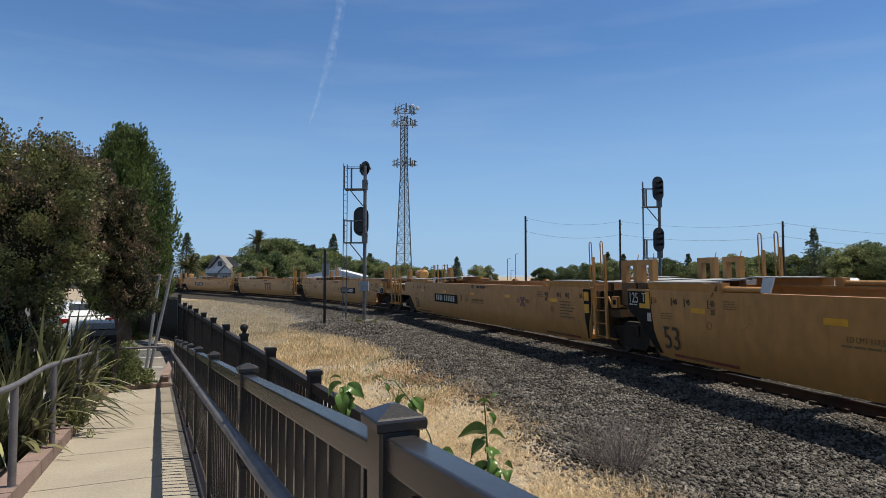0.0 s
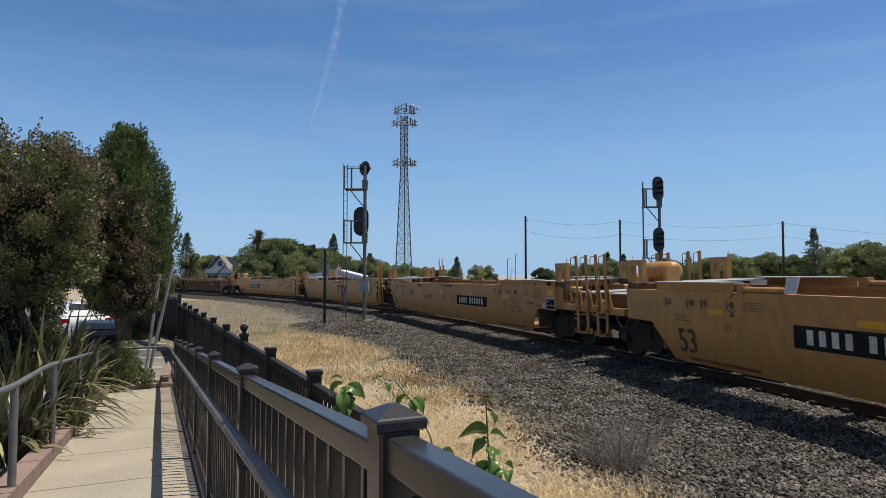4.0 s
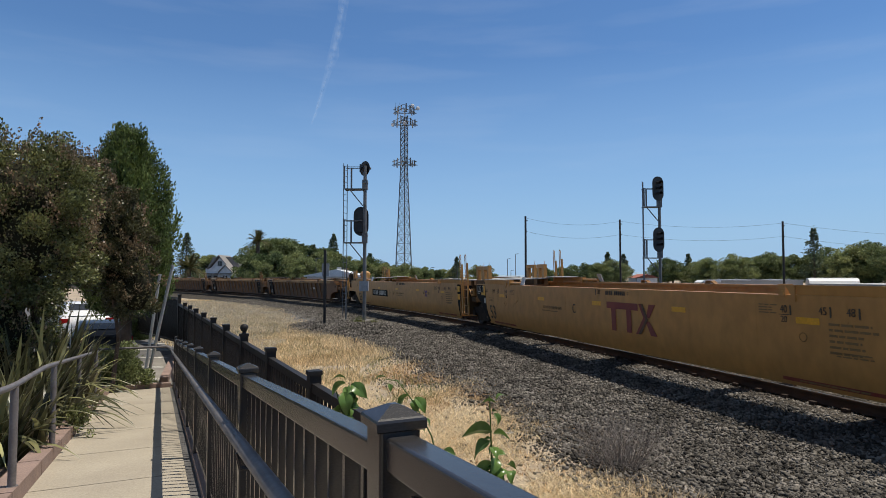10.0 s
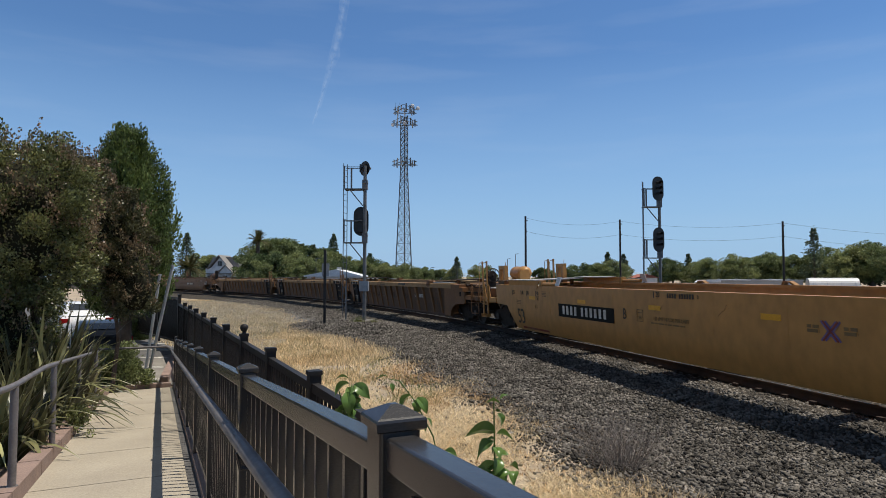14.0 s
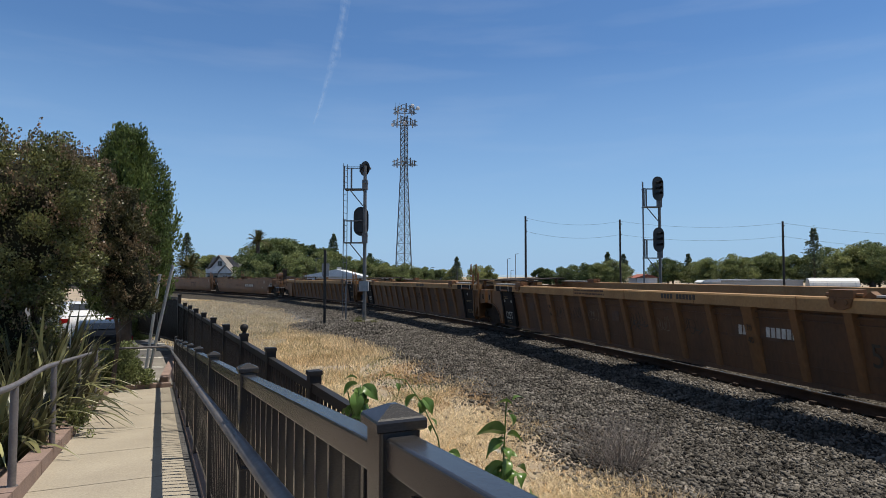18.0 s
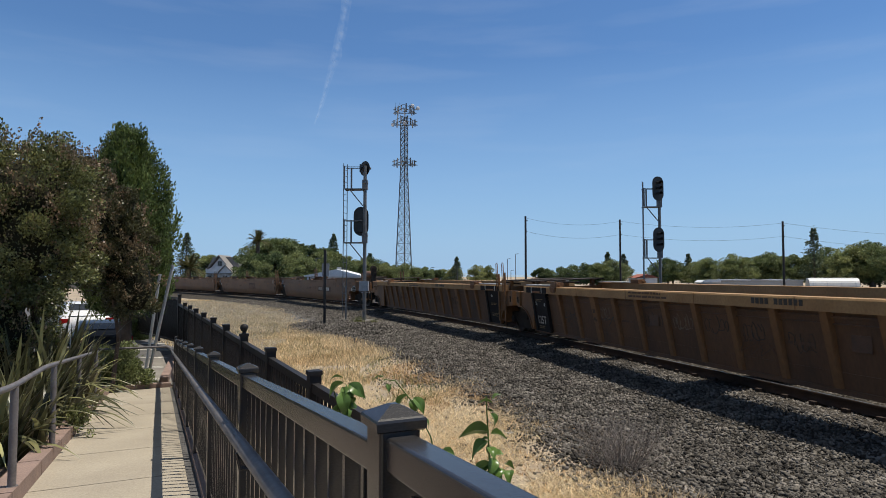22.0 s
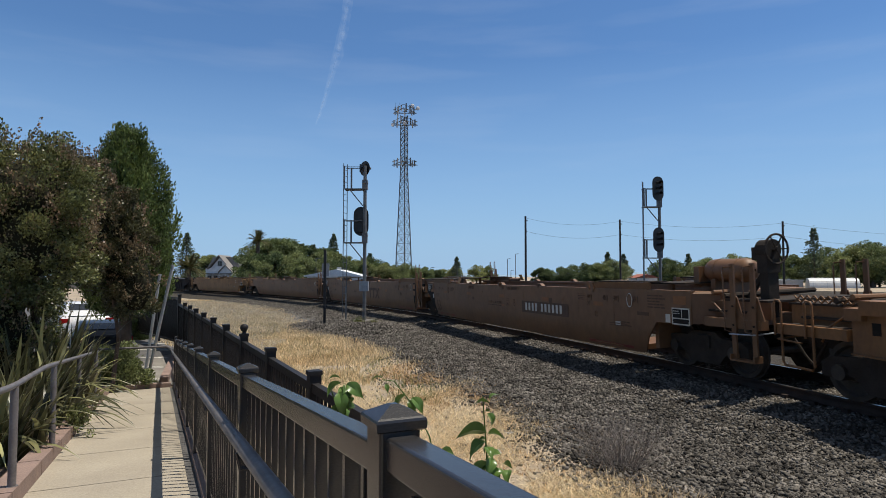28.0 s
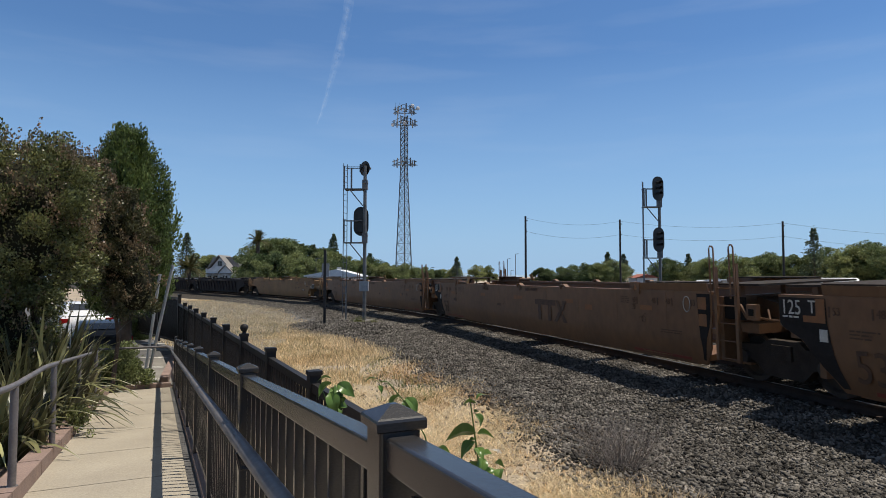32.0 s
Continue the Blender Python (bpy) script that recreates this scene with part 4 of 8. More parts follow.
    for xa, xb, za, zb in ((-0.12, 0.12, 1.25, 1.262), (-0.12, 0.12, 0.99, 1.002), (-0.12, -0.108, 1.002, 1.25), (0.108, 0.12, 1.002, 1.25), (-0.07, 0.07, 1.18, 1.2), (-0.05, -0.02, 1.04, 1.12), (0.02, 0.05, 1.04, 1.12), (-0.02, 0.02, 1.07, 1.09)):
        fw.box(fr + xa, fr + xb, -1.479, -1.474, za, zb)
    if not logo:
        part("frame_mark", fw, soft, u)
    if worn or (cross or 0) < 0:
        letters("lettering", "GWG33" + (letter or "B"), 0.17, ink if not worn else SOOT, u, pose(-3.05, -1.48, 1.57), 0.9)
    if logo:
        # heavy strokes side by side in the owner's faded colour
        lg, (x0, z0, z1), yy = Shape(), logo, -1.479
        flat = lambda pts: lg.prism(pts, yy - 0.004, yy)
        flat([(x0, z1), (x0 + 1.3, z1), (x0 + 1.3, z1 - 0.16), (x0, z1 - 0.16)])
        for a in (0.2, 0.84):
            flat([(x0 + a, z1 - 0.16), (x0 + a + 0.19, z1 - 0.16), (x0 + a + 0.19, z0), (x0 + a, z0)])
        flat([(x0 + 1.33, z1), (x0 + 1.5, z1 - 0.3), (x0 + 1.2, z0), (x0 + 1.32, z0), (x0 + 1.62, z1 - 0.33), (x0 + 1.45, z1)])
        flat([(x0 + 1.72, z1), (x0 + 1.95, z1), (x0 + 1.72, z1 - 0.3), (x0 + 1.6, z1 - 0.3)])
        flat([(x0 + 1.58, z1 - 0.38), (x0 + 1.72, z1 - 0.38), (x0 + 1.98, z0), (x0 + 1.76, z0)])
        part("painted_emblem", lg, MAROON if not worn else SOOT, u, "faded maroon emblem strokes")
        dk = Shape().prism([(x0 + 1.3, z0), (x0 + 1.4, z0), (x0 + 1.68, z1 - 0.34), (x0 + 1.5, z1), (x0 + 1.42, z1), (x0 + 1.58, z1 - 0.34)], yy - 0.009, yy - 0.006)
        part("emblem_stroke", dk, SOOT, u, "dark emblem stroke")
    if cross is not None:
        # a small emblem of crossed strokes between two unreadable words
        for mt, off in ((MAROON, 0.025), (VIOLET, 0.0)):
            sh = Shape()
            for sx in (-1, 1):
                for d in ((-0.035, 0.035) if mt is VIOLET else (0.0,)):
                    sh.beam((cross - sx * 0.13 + d, -1.481 - off * 0.2, 1.19 + 0.15), (cross + sx * 0.13 + d, -1.481 - off * 0.2, 1.19 - 0.15), 0.004, 0.032)
            part("painted_emblem", sh, mt, u, "crossed violet and red emblem strokes")
        for x in (cross - 0.42, cross + 0.22):
            lines(u, x, 1.22, 2, 0.24, soft, seed + 31, h=0.05, gap=0.02)
    for a, b in ((xt - 3.85, xt - 1.92), (-xt + 2.06, -xt + 4.0)):
        mark(u, "sill_strip", a, b, 0.3, 0.36, MAROON, "dark red sill strip")
        lines(u, a + 0.35, 0.318, 1, b - a - 0.7, FADED, seed + 41, h=0.022, y=-1.4)
    rng = random.Random(seed + 77)
    for k in range(2):
        # thin scratches and scuffs
        x, z = rng.uniform(-xt + 2, xt - 2), rng.uniform(0.9, 1.3)
        pts = [(x + 0.06 * j + rng.uniform(-0.02, 0.02), -1.475, z + 0.05 * j * rng.uniform(0.2, 1.2)) for j in range(6)]
        part("scratch", Shape().tube(pts, 0.0035, 4), soft, u)
    if worn:
        for k in range(4):
            x, z = rng.uniform(-xt + 3, xt - 3), rng.uniform(0.9, 1.3)
            mark(u, "worn_patch", x, x + rng.uniform(0.15, 0.35), z, z + rng.uniform(0.08, 0.14), DULL_REFLECT if k % 2 else SOOT)
        ring = [(xt - 1.9 + 0.1 * math.cos(6.2832 * k / 14), -1.477, 1.45 + 0.16 * math.sin(6.2832 * k / 14)) for k in range(15)]
        part("ring_stencil", Shape().tube(ring, 0.01, 4), WHITE_PAINT, u)


def smooth_unit(T, lead, trail, mat, letter="", number_text=None, big=True, logo=None, seed=0, worn=False, tank=False, brake=False, cross=None, label=""):
    """One smooth-sided well of an articulated well car, with x forward and its middle at the origin."""
    u = thing("well_car", label, "railcar", group="well cars of the train")
    xt = T / 2
    xw = xt - 1.15
    lead_x = xt + (0.16 if lead == "coupler" else -1.22)
    trail_x = -(xt + 0.16) if trail == "coupler" else -(xt - 0.42)
    ends = {1: lead, -1: trail}
    for sgn in (-1, 1):
        st = [(trail_x, 1.02 if trail == "coupler" else 1.2), (-xt + 0.85, 1.0), (-xt + 1.05, 0.8), (-xt + 1.52, 0.25), (0, 0.22), (xt - 1.5, 0.25), (xt - 1.28, 0.62), (xt - (0.95 if lead == "coupler" else 1.26), 1.0), (lead_x, 1.02)]
        w = part("side_panel", side_skin(st, sgn), mat, u, smooth=True)
        part("bottom_sill", Shape().box(-xw + 0.6, xw - 0.6, min(sgn * 1.33, sgn * 1.25), max(sgn * 1.33, sgn * 1.25), 0.225, 0.3), mat, w)
        part("top_edge", Shape().box(trail_x, lead_x, min(sgn * 1.35, sgn * 1.474), max(sgn * 1.35, sgn * 1.474), WALL_TOP - 0.06, WALL_TOP + 0.004), mat, u, "flat top edge worn bright")
        part("inner_stiffener", Shape().box(-xw, xw, min(sgn * 1.3, sgn * 1.44), max(sgn * 1.3, sgn * 1.44), 0.9, 1.0), mat, w)
        for k in range(9):
            x = -xw + 1.4 + (2 * xw - 2.8) * k / 8
            part("weld_seam", Shape().box(x - 0.006, x + 0.006, min(sgn * 1.468, sgn * 1.4725), max(sgn * 1.468, sgn * 1.4725), FOLD, WALL_TOP - 0.06), mat, w)
        for e in (-1, 1):
            guide_wall(u, sgn, e, xt - 3.42, xt - (1.1 if ends[e] == "coupler" else 1.3), mat)
        for x in (-2.1, 0.7) if not worn else (-2.97, -0.07, 2.84):
            roof_clip(u, x, 1 if not worn else sgn, mat)
        # a sleeve and a bright tilted plate on the trailing part of the edge
        part("sleeve", Shape().tube([(-xt + 3.6, sgn * 1.41, WALL_TOP + 0.06), (-xt + 4.7, sgn * 1.41, WALL_TOP + 0.06)], 0.055, 12), mat, u, smooth=True)
        part("bright_plate", Shape().add([(-xt + 4.72, sgn * 1.5, WALL_TOP + 0.02), (-xt + 4.94, sgn * 1.5, WALL_TOP + 0.02), (-xt + 4.94, sgn * 1.4, GUIDE_TOP + 0.11), (-xt + 4.69, sgn * 1.4, GUIDE_TOP + 0.11), (-xt + 4.72, sgn * 1.47, WALL_TOP + 0.02), (-xt + 4.94, sgn * 1.47, WALL_TOP + 0.02), (-xt + 4.94, sgn * 1.37, GUIDE_TOP + 0.11), (-xt + 4.69, sgn * 1.37, GUIDE_TOP + 0.11)], [(0, 1, 2, 3), (7, 6, 5, 4), (0, 4, 5, 1), (1, 5, 6, 2), (2, 6, 7, 3), (3, 7, 4, 0)]), DUSTY if worn else ANTENNA, u, "dusty metal plate" if worn else "bright metal plate")
        if not worn:
            for e in (-1, 1):
                px0 = e * (xt + (0.12 if ends[e] == "coupler" else (0.15 if e > 0 else -0.86)))
                portal(u, px0, sgn * 1.18, mat)
                part("guide_pedestal", Shape().box(px0 - 0.29, px0 + 0.29, sgn * 1.18 - 0.1, sgn * 1.18 + 0.1, 1.3, 1.85), SHADED_YELLOW if mat is YELLOW else mat, u)
    for e in (-1, 1):
        unit_end(u, e, xw, xt, ends[e], mat)
        if ends[e] == "coupler":
            end_box(u, e, xt - 0.55, xt + 0.2, mat)
    floor_and_brake(u, xt, xw, mat, tank, brake, False)
    if lead != "coupler":
        ladder(u, xt - 0.82, -1.46, mat, width=0.5, lo=0.42, hi=2.87 if not worn else 2.55)
        part("inner_panel", Shape().box(xt - 1.2, xt - 0.55, -1.3, -1.26, 1.2, 1.62), BLACK_PAINT, u, "black plate behind the ladder")
        part("lever_bracket", Shape().box(xt - 0.42, xt - 0.2, -1.4, -1.3, 1.22, 1.5).prism([(xt - 0.62, 1.5), (xt - 0.56, 1.5), (xt - 0.38, 1.24), (xt - 0.44, 1.24)], -1.4, -1.36), mat, u, "open bracket of the release lever")
        part("bracket_hole", Shape().box(xt - 0.37, xt - 0.25, -1.406, -1.402, 1.3, 1.42), BLACK_PAINT, u)
        for z, y in ((0.36, -1.12), (0.45, -0.85), (0.55, -0.6)):
            part("step_bar", Shape().box(xt - 1.3, xt - 0.6, y - 0.05, y + 0.05, z, z + 0.03), mat, u, "sunlit step bar")
    if trail != "coupler":
        ladder(u, -xt + FAR_LADDER, 1.46, mat, width=0.5, lo=0.42, hi=2.87 if not worn else 2.55)
    smooth_marks(u, xt, lead, trail, lead_x, trail_x, mat, letter, number_text, big, logo, seed, worn, cross)
    return u


def spray_scrawl(parent, x0, z0, panel_y, rng):
    """A few looping sprayed strokes on a panel, spelling nothing."""
    sh = Shape()
    x = x0 - 0.3
    for j in range(rng.randint(3, 5)):
        w, h = rng.uniform(0.09, 0.15), rng.uniform(0.2, 0.34)
        a0, turns = rng.uniform(0, 6.28), rng.uniform(0.55, 1.3)
        pts = []
        for i in range(11):
            a = a0 + 6.28 * turns * i / 10
            z = z0 + h * (0.5 * math.sin(a) + 0.1 * math.sin(2.3 * a + j))
            pts.append((x + w * (0.6 * math.cos(a) + 0.5 * i / 10), -panel_y(z) + 0.004, z))
        sh.tube(pts, rng.uniform(0.009, 0.014), 5)
        x += w * 1.05
    part("spray_mark", sh, rng.choice((SPRAY_BLACK, SPRAY_BLACK, SPRAY_BLACK, SPRAY_PALE)), parent, "looping sprayed scrawl")


def ribbed_unit(T, lead, trail, mat, number_text=None, big=True, seed=0, tank=False, brake=False, label=""):
    """One ribbed well of an articulated well car, with x forward and its middle at the origin."""
    u = thing("well_car", label, "railcar", group="well cars of the train")
    xt = T / 2
    xw = xt - 1.15
    chord_lo, chord_hi = 1.48, 1.695
    panel_y = lambda z: 1.37 - 0.15 * (chord_lo - z) / 1.2
    rng = random.Random(seed + 5)
    n = max(8, round((2 * xw - 2.4) / 1.0))
    rib_x = [-xw + 1.2 + (2 * xw - 2.4) * k / n for k in range(n + 1)]
    for sgn in (-1, 1):
        yb, yt = sgn * panel_y(0.26), sgn * panel_y(chord_lo)
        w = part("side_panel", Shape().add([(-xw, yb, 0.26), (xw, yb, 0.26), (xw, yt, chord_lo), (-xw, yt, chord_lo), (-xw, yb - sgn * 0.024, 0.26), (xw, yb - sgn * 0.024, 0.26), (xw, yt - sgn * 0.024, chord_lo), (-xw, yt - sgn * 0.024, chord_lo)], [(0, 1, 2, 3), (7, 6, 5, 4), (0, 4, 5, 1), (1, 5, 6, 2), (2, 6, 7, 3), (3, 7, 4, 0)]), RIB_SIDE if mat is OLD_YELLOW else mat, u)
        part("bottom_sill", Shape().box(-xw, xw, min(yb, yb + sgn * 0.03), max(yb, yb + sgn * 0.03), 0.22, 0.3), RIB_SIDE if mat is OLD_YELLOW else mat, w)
        rib = lambda a, b: Shape().add([(-a, yb, 0.28), (a, yb, 0.28), (a * 0.6, yb + sgn * 0.05, 0.3), (-a * 0.6, yb + sgn * 0.05, 0.3), (-b, yt, chord_lo), (b, yt, chord_lo), (b * 0.8, yt + sgn * 0.11, chord_lo), (-b * 0.8, yt + sgn * 0.11, chord_lo)], [(0, 1, 2, 3), (4, 7, 6, 5), (0, 4, 5, 1), (1, 5, 6, 2), (2, 6, 7, 3), (3, 7, 4, 0)]).mesh("rib", mat)
        thin, wide = rib(0.085, 0.085), rib(0.15, 0.15)
        for k, x in enumerate(rib_x):
            if x < -xt + (2.1 if trail == "coupler" else 2.6) or x > xt - (1.8 if lead == "coupler" else 2.5):
                continue
            part("rib", wide if k in (3, n - 3) else thin, mat, w, at=Matrix.Translation((x, 0, 0)))
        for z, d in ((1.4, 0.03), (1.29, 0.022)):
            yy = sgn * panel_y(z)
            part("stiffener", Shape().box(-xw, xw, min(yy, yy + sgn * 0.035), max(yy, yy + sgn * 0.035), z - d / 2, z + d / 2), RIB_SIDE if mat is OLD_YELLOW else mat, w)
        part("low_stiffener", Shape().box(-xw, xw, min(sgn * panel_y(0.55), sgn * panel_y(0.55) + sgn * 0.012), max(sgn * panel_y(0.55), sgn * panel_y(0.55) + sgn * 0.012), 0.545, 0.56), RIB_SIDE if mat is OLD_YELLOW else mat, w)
        ca, cb = -xt + (0.55 if trail == "coupler" else 0.93), xt - (0.55 if lead == "coupler" else 0.75)
        section = ((1.27, chord_lo), (1.5, chord_lo), (1.5, chord_hi - 0.03), (1.48, chord_hi), (1.27, chord_hi))
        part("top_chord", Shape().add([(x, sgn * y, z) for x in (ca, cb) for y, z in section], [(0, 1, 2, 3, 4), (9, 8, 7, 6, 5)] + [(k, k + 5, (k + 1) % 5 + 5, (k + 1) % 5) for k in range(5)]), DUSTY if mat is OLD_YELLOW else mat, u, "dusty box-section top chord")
        for k in range(7):
            x = ca + (cb - ca) * (k + 0.5) / 7
            part("chord_seam", Shape().box(x - 0.008, x + 0.008, min(sgn * 1.5, sgn * 1.505), max(sgn * 1.5, sgn * 1.505), chord_lo, chord_hi), mat, u)
        # lock castings that straddle the chord, with rusty fittings
        for x in (-xt + 3.15, xt - 3.4):
            part("lock_casting", Shape().box(x - 0.2, x + 0.2, min(sgn * 1.24, sgn * 1.5), max(sgn * 1.24, sgn * 1.5), chord_hi, chord_hi + 0.12).tube([(x - 0.3, sgn * 1.42, chord_hi + 0.04), (x + 0.3, sgn * 1.42, chord_hi + 0.04)], 0.035, 8), mat, u)
            part("lock_plate", Shape().prism([(x - 0.2, chord_hi), (x - 0.16, chord_hi - 0.13), (x - 0.05, chord_hi - 0.17), (x + 0.05, chord_hi - 0.17), (x + 0.16, chord_hi - 0.13), (x + 0.2, chord_hi)], min(sgn * 1.5, sgn * 1.53), max(sgn * 1.5, sgn * 1.53)).tube([(x - 0.1, sgn * 1.55, chord_hi - 0.06), (x - 0.1, sgn * 1.5, chord_hi - 0.06)], 0.035, 8).tube([(x + 0.1, sgn * 1.55, chord_hi - 0.06), (x + 0.1, sgn * 1.5, chord_hi - 0.06)], 0.035, 8), mat, u)
        part("lock_hook", Shape().prism([(xt - 3.14, chord_hi), (xt - 3.0, chord_hi + 0.1), (xt - 2.85, chord_hi)], min(sgn * 1.3, sgn * 1.42), max(sgn * 1.3, sgn * 1.42)), mat, u)
        for e, kind in ((-1, trail), (1, lead)):
            part("end_walkway", Shape().box(min(e * (xt - 2.9), e * (xt - 1.0)), max(e * (xt - 2.9), e * (xt - 1.0)), min(sgn * 1.2, sgn * 1.44), max(sgn * 1.2, sgn * 1.44), chord_hi + 0.02, chord_hi + 0.05), GRATING, u, "galvanised walkway strip")
    if mat is OLD_YELLOW:
        # sprayed scrawls on some of the panels
        for k in rng.sample(range(2, 7), 3) + rng.sample(range(7, n - 3), 3):
            spray_scrawl(u, (rib_x[k] + rib_x[k + 1]) / 2, rng.uniform(0.92, 1.08), panel_y, rng)
    for e, kind in ((1, lead), (-1, trail)):
        unit_end(u, e, xw, xt, kind, mat, True)
        if kind == "coupler":
            arch = [(xt + 0.35, 1.5), (xt + 0.35, 0.86), (xt - 0.2, 0.84), (xt - 0.5, 0.8), (xt - 0.75, 0.68), (xt - 0.93, 0.5), (xt - 1.02, 0.25), (xt - 1.75, 0.25), (xt - 1.75, 1.5)]
            for y in (-1.4, 1.33):
                part("arched_plate", Shape().prism([(e * x, z) for x, z in arch], y, y + 0.07), mat, u)
            fl = Shape()
            for (xa, za), (xb, zb) in zip(arch[1:7], arch[2:7]):
                fl.beam((e * xa, -1.4, za), (e * xb, -1.4, zb), 0.1, 0.025)
            part("arch_flange", fl, mat, u)
            part("chord_end", Shape().box(min(e * (xt - 0.75), e * (xt + 0.12)), max(e * (xt - 0.75), e * (xt + 0.12)), -1.52, -1.2, 1.45, 1.66), mat, u)
            part("chord_end", Shape().box(min(e * (xt + 0.1), e * (xt + 0.4)), max(e * (xt + 0.1), e * (xt + 0.4)), -1.5, -1.22, 1.36, 1.54), mat, u)
            part("inspection_hole", Shape().box(min(e * (xt - 0.12), e * (xt + 0.02)), max(e * (xt - 0.12), e * (xt + 0.02)), -1.405, -1.4, 1.16, 1.34), BLACK_PAINT, u)
            sl = Shape()
            for k in range(9):
                xa = xt + 0.45 + 0.14 * k
                sl.beam((e * xa, -1.12, 1.56), (e * (xa + 0.14), -1.12, 1.68), 0.02).beam((e * (xa + 0.14), -1.12, 1.56), (e * xa, -1.12, 1.68), 0.02)
            part("expanded_mesh", sl, mat, u)
        else:
            x_in, x_out = (xt - 2.34, xt - 1.26) if e > 0 else (xt - 2.5, xt - 1.45)
            a, b = min(e * x_in, e * x_out), max(e * x_in, e * x_out)
            tilt = math.degrees(math.atan2(0.15, 1.2))
            plane = lambda z: -panel_y(z) - 0.055
            part("end_panel", Shape().add([(x, plane(z) + d, z) for d in (0.0, 0.05) for x, z in ((a, 0.27), (b, 0.27), (b, 1.47), (a, 1.47))], [(0, 1, 2, 3), (7, 6, 5, 4), (0, 4, 5, 1), (1, 5, 6, 2), (2, 6, 7, 3), (3, 7, 4, 0)]), BLACK_OLD, u, "faded black end panel")
            put = lambda txt, size, x, z, m: letters("lettering", txt, size, m, u, pose(x, plane(z) - 0.004, z, tilt), 0.85)
            if e < 0:
                put("125T", 0.36, a + 0.45, 0.62, WHITE_PAINT)
                put("53", 0.15, a + 0.2, 1.14, WHITE_PAINT)
                put("48", 0.15, a + 0.8, 1.12, WHITE_PAINT)
                for k, z in enumerate((0.42, 0.37, 1.22, 1.27)):
                    lines(u, a + 0.2, z, 1, 0.5, FADED, seed + k, h=0.022, y=plane(z) - 0.004)
            else:
                put("48", 0.14, a + 0.45, 1.28, WHITE_PAINT)
                for k, z in enumerate((1.0, 0.95, 0.62, 0.57, 0.52)):
                    lines(u, a + 0.3, z, 1, 0.6, FADED, seed + k, h=0.022, y=plane(z) - 0.004)
            for x in (a, b - 0.1):
                part("panel_rib", Shape().add([(q, plane(z) + d, z) for d in (-0.05, 0.0) for q, z in ((x, 0.27), (x + 0.1, 0.27), (x + 0.1, 1.47), (x, 1.47))], [(0, 1, 2, 3), (7, 6, 5, 4), (0, 4, 5, 1), (1, 5, 6, 2), (2, 6, 7, 3), (3, 7, 4, 0)]), BLACK_OLD, u)
            far = xt - 0.25
            side = [(far, 1.5), (far, 1.0), (xt - 0.6, 0.98), (xt - 0.92, 0.86), (xt - 1.16, 0.66), (xt - 1.36, 0.32), (x_out, 0.3), (x_out, 1.5)]
            if e > 0:
                side = [(far, 1.5), (far, 1.0), (xt - 0.7, 0.97), (xt - 0.95, 0.8), (xt - 1.12, 0.5), (xt - 1.18, 0.3), (x_out, 0.3), (x_out, 1.5)]
            for y in (-1.4, 1.33):
                part("arched_plate", Shape().prism([(e * x, z) for x, z in side], y, y + 0.07), mat, u)
            fl = Shape()
            for (xa, za), (xb, zb) in zip(side[1:6], side[2:6]):
                fl.beam((e * xa, -1.38, za), (e * xb, -1.38, zb), 0.12, 0.03)
            part("arch_flange", fl, mat, u)
            part("end_post", Shape().box(min(e * (xt - 0.45), e * (xt - 0.16)), max(e * (xt - 0.45), e * (xt - 0.16)), -1.46, -1.2, 1.0, 1.5), mat, u)
            part("inspection_hole", Shape().box(min(e * (xt - 0.36), e * (xt - 0.26)), max(e * (xt - 0.36), e * (xt - 0.26)), -1.466, -1.46, 1.12, 1.32), BLACK_PAINT, u)
            part("chord_patch", Shape().box(a - 0.3, b + 0.15, -1.508, -1.5, chord_lo + 0.005, chord_hi - 0.03), BLACK_OLD, u)
            mark(u, "reflector", a + 0.2, b - 0.3, chord_lo + 0.015, chord_lo + 0.07, DULL_REFLECT, "dulled reflector", y=-1.509)
            for x in (a + 0.1, b - 0.2):
                mark(u, "chord_tick", x, x + 0.045, chord_lo + 0.01, chord_hi - 0.03, WHITE_PAINT, y=-1.509)
    floor_and_brake(u, xt, xw, mat, tank, brake, True)
    if lead != "coupler":
        ladder(u, xt - 0.9, -1.47, mat, width=0.46, lo=0.42, hi=2.45)
    bars(u, 1.6, 1.55, 11, 0.07, 0.1, 0.03, STENCIL, skip=(4,), y=-1.502)
    lines(u, -2.2, 1.62, 2, 1.5, SOOT, seed + 51, h=0.045, gap=0.04, y=-1.502)
    on = lambda z: -panel_y(z) - 0.006
    if number_text is not None:
        mark(u, "number_panel", number_text - 0.1, number_text + 1.4, 0.93, 1.16, SOOT, "dark panel with white number", y=on(1.05))
        stencil_row(u, number_text, 0.96, (0.08, 0.08, 0.08, -0.28, 0.08, 0.08, 0.08, 0.08, 0.08, 0.08), 0.17, WHITE_PAINT, y=on(1.05) - 0.008)
    if mat is OLD_YELLOW:
        for x in (rib_x[3], rib_x[n - 3]):
            letters("lettering", "20", 0.16, STENCIL, u, pose(x, -1.42, 1.1, 12), 0.8)
            letters("lettering", "40", 0.16, STENCIL, u, pose(x, -1.39, 0.88, 12), 0.8)
        bay = lambda k: (rib_x[k] + rib_x[k + 1]) / 2
        if big:
            letters("lettering", "53", 0.5, STENCIL, u, pose(bay(n - 1) - 0.1 if lead == "coupler" else bay(n - 2), on(0.85) - 0.01, 0.85, 7), 0.8)
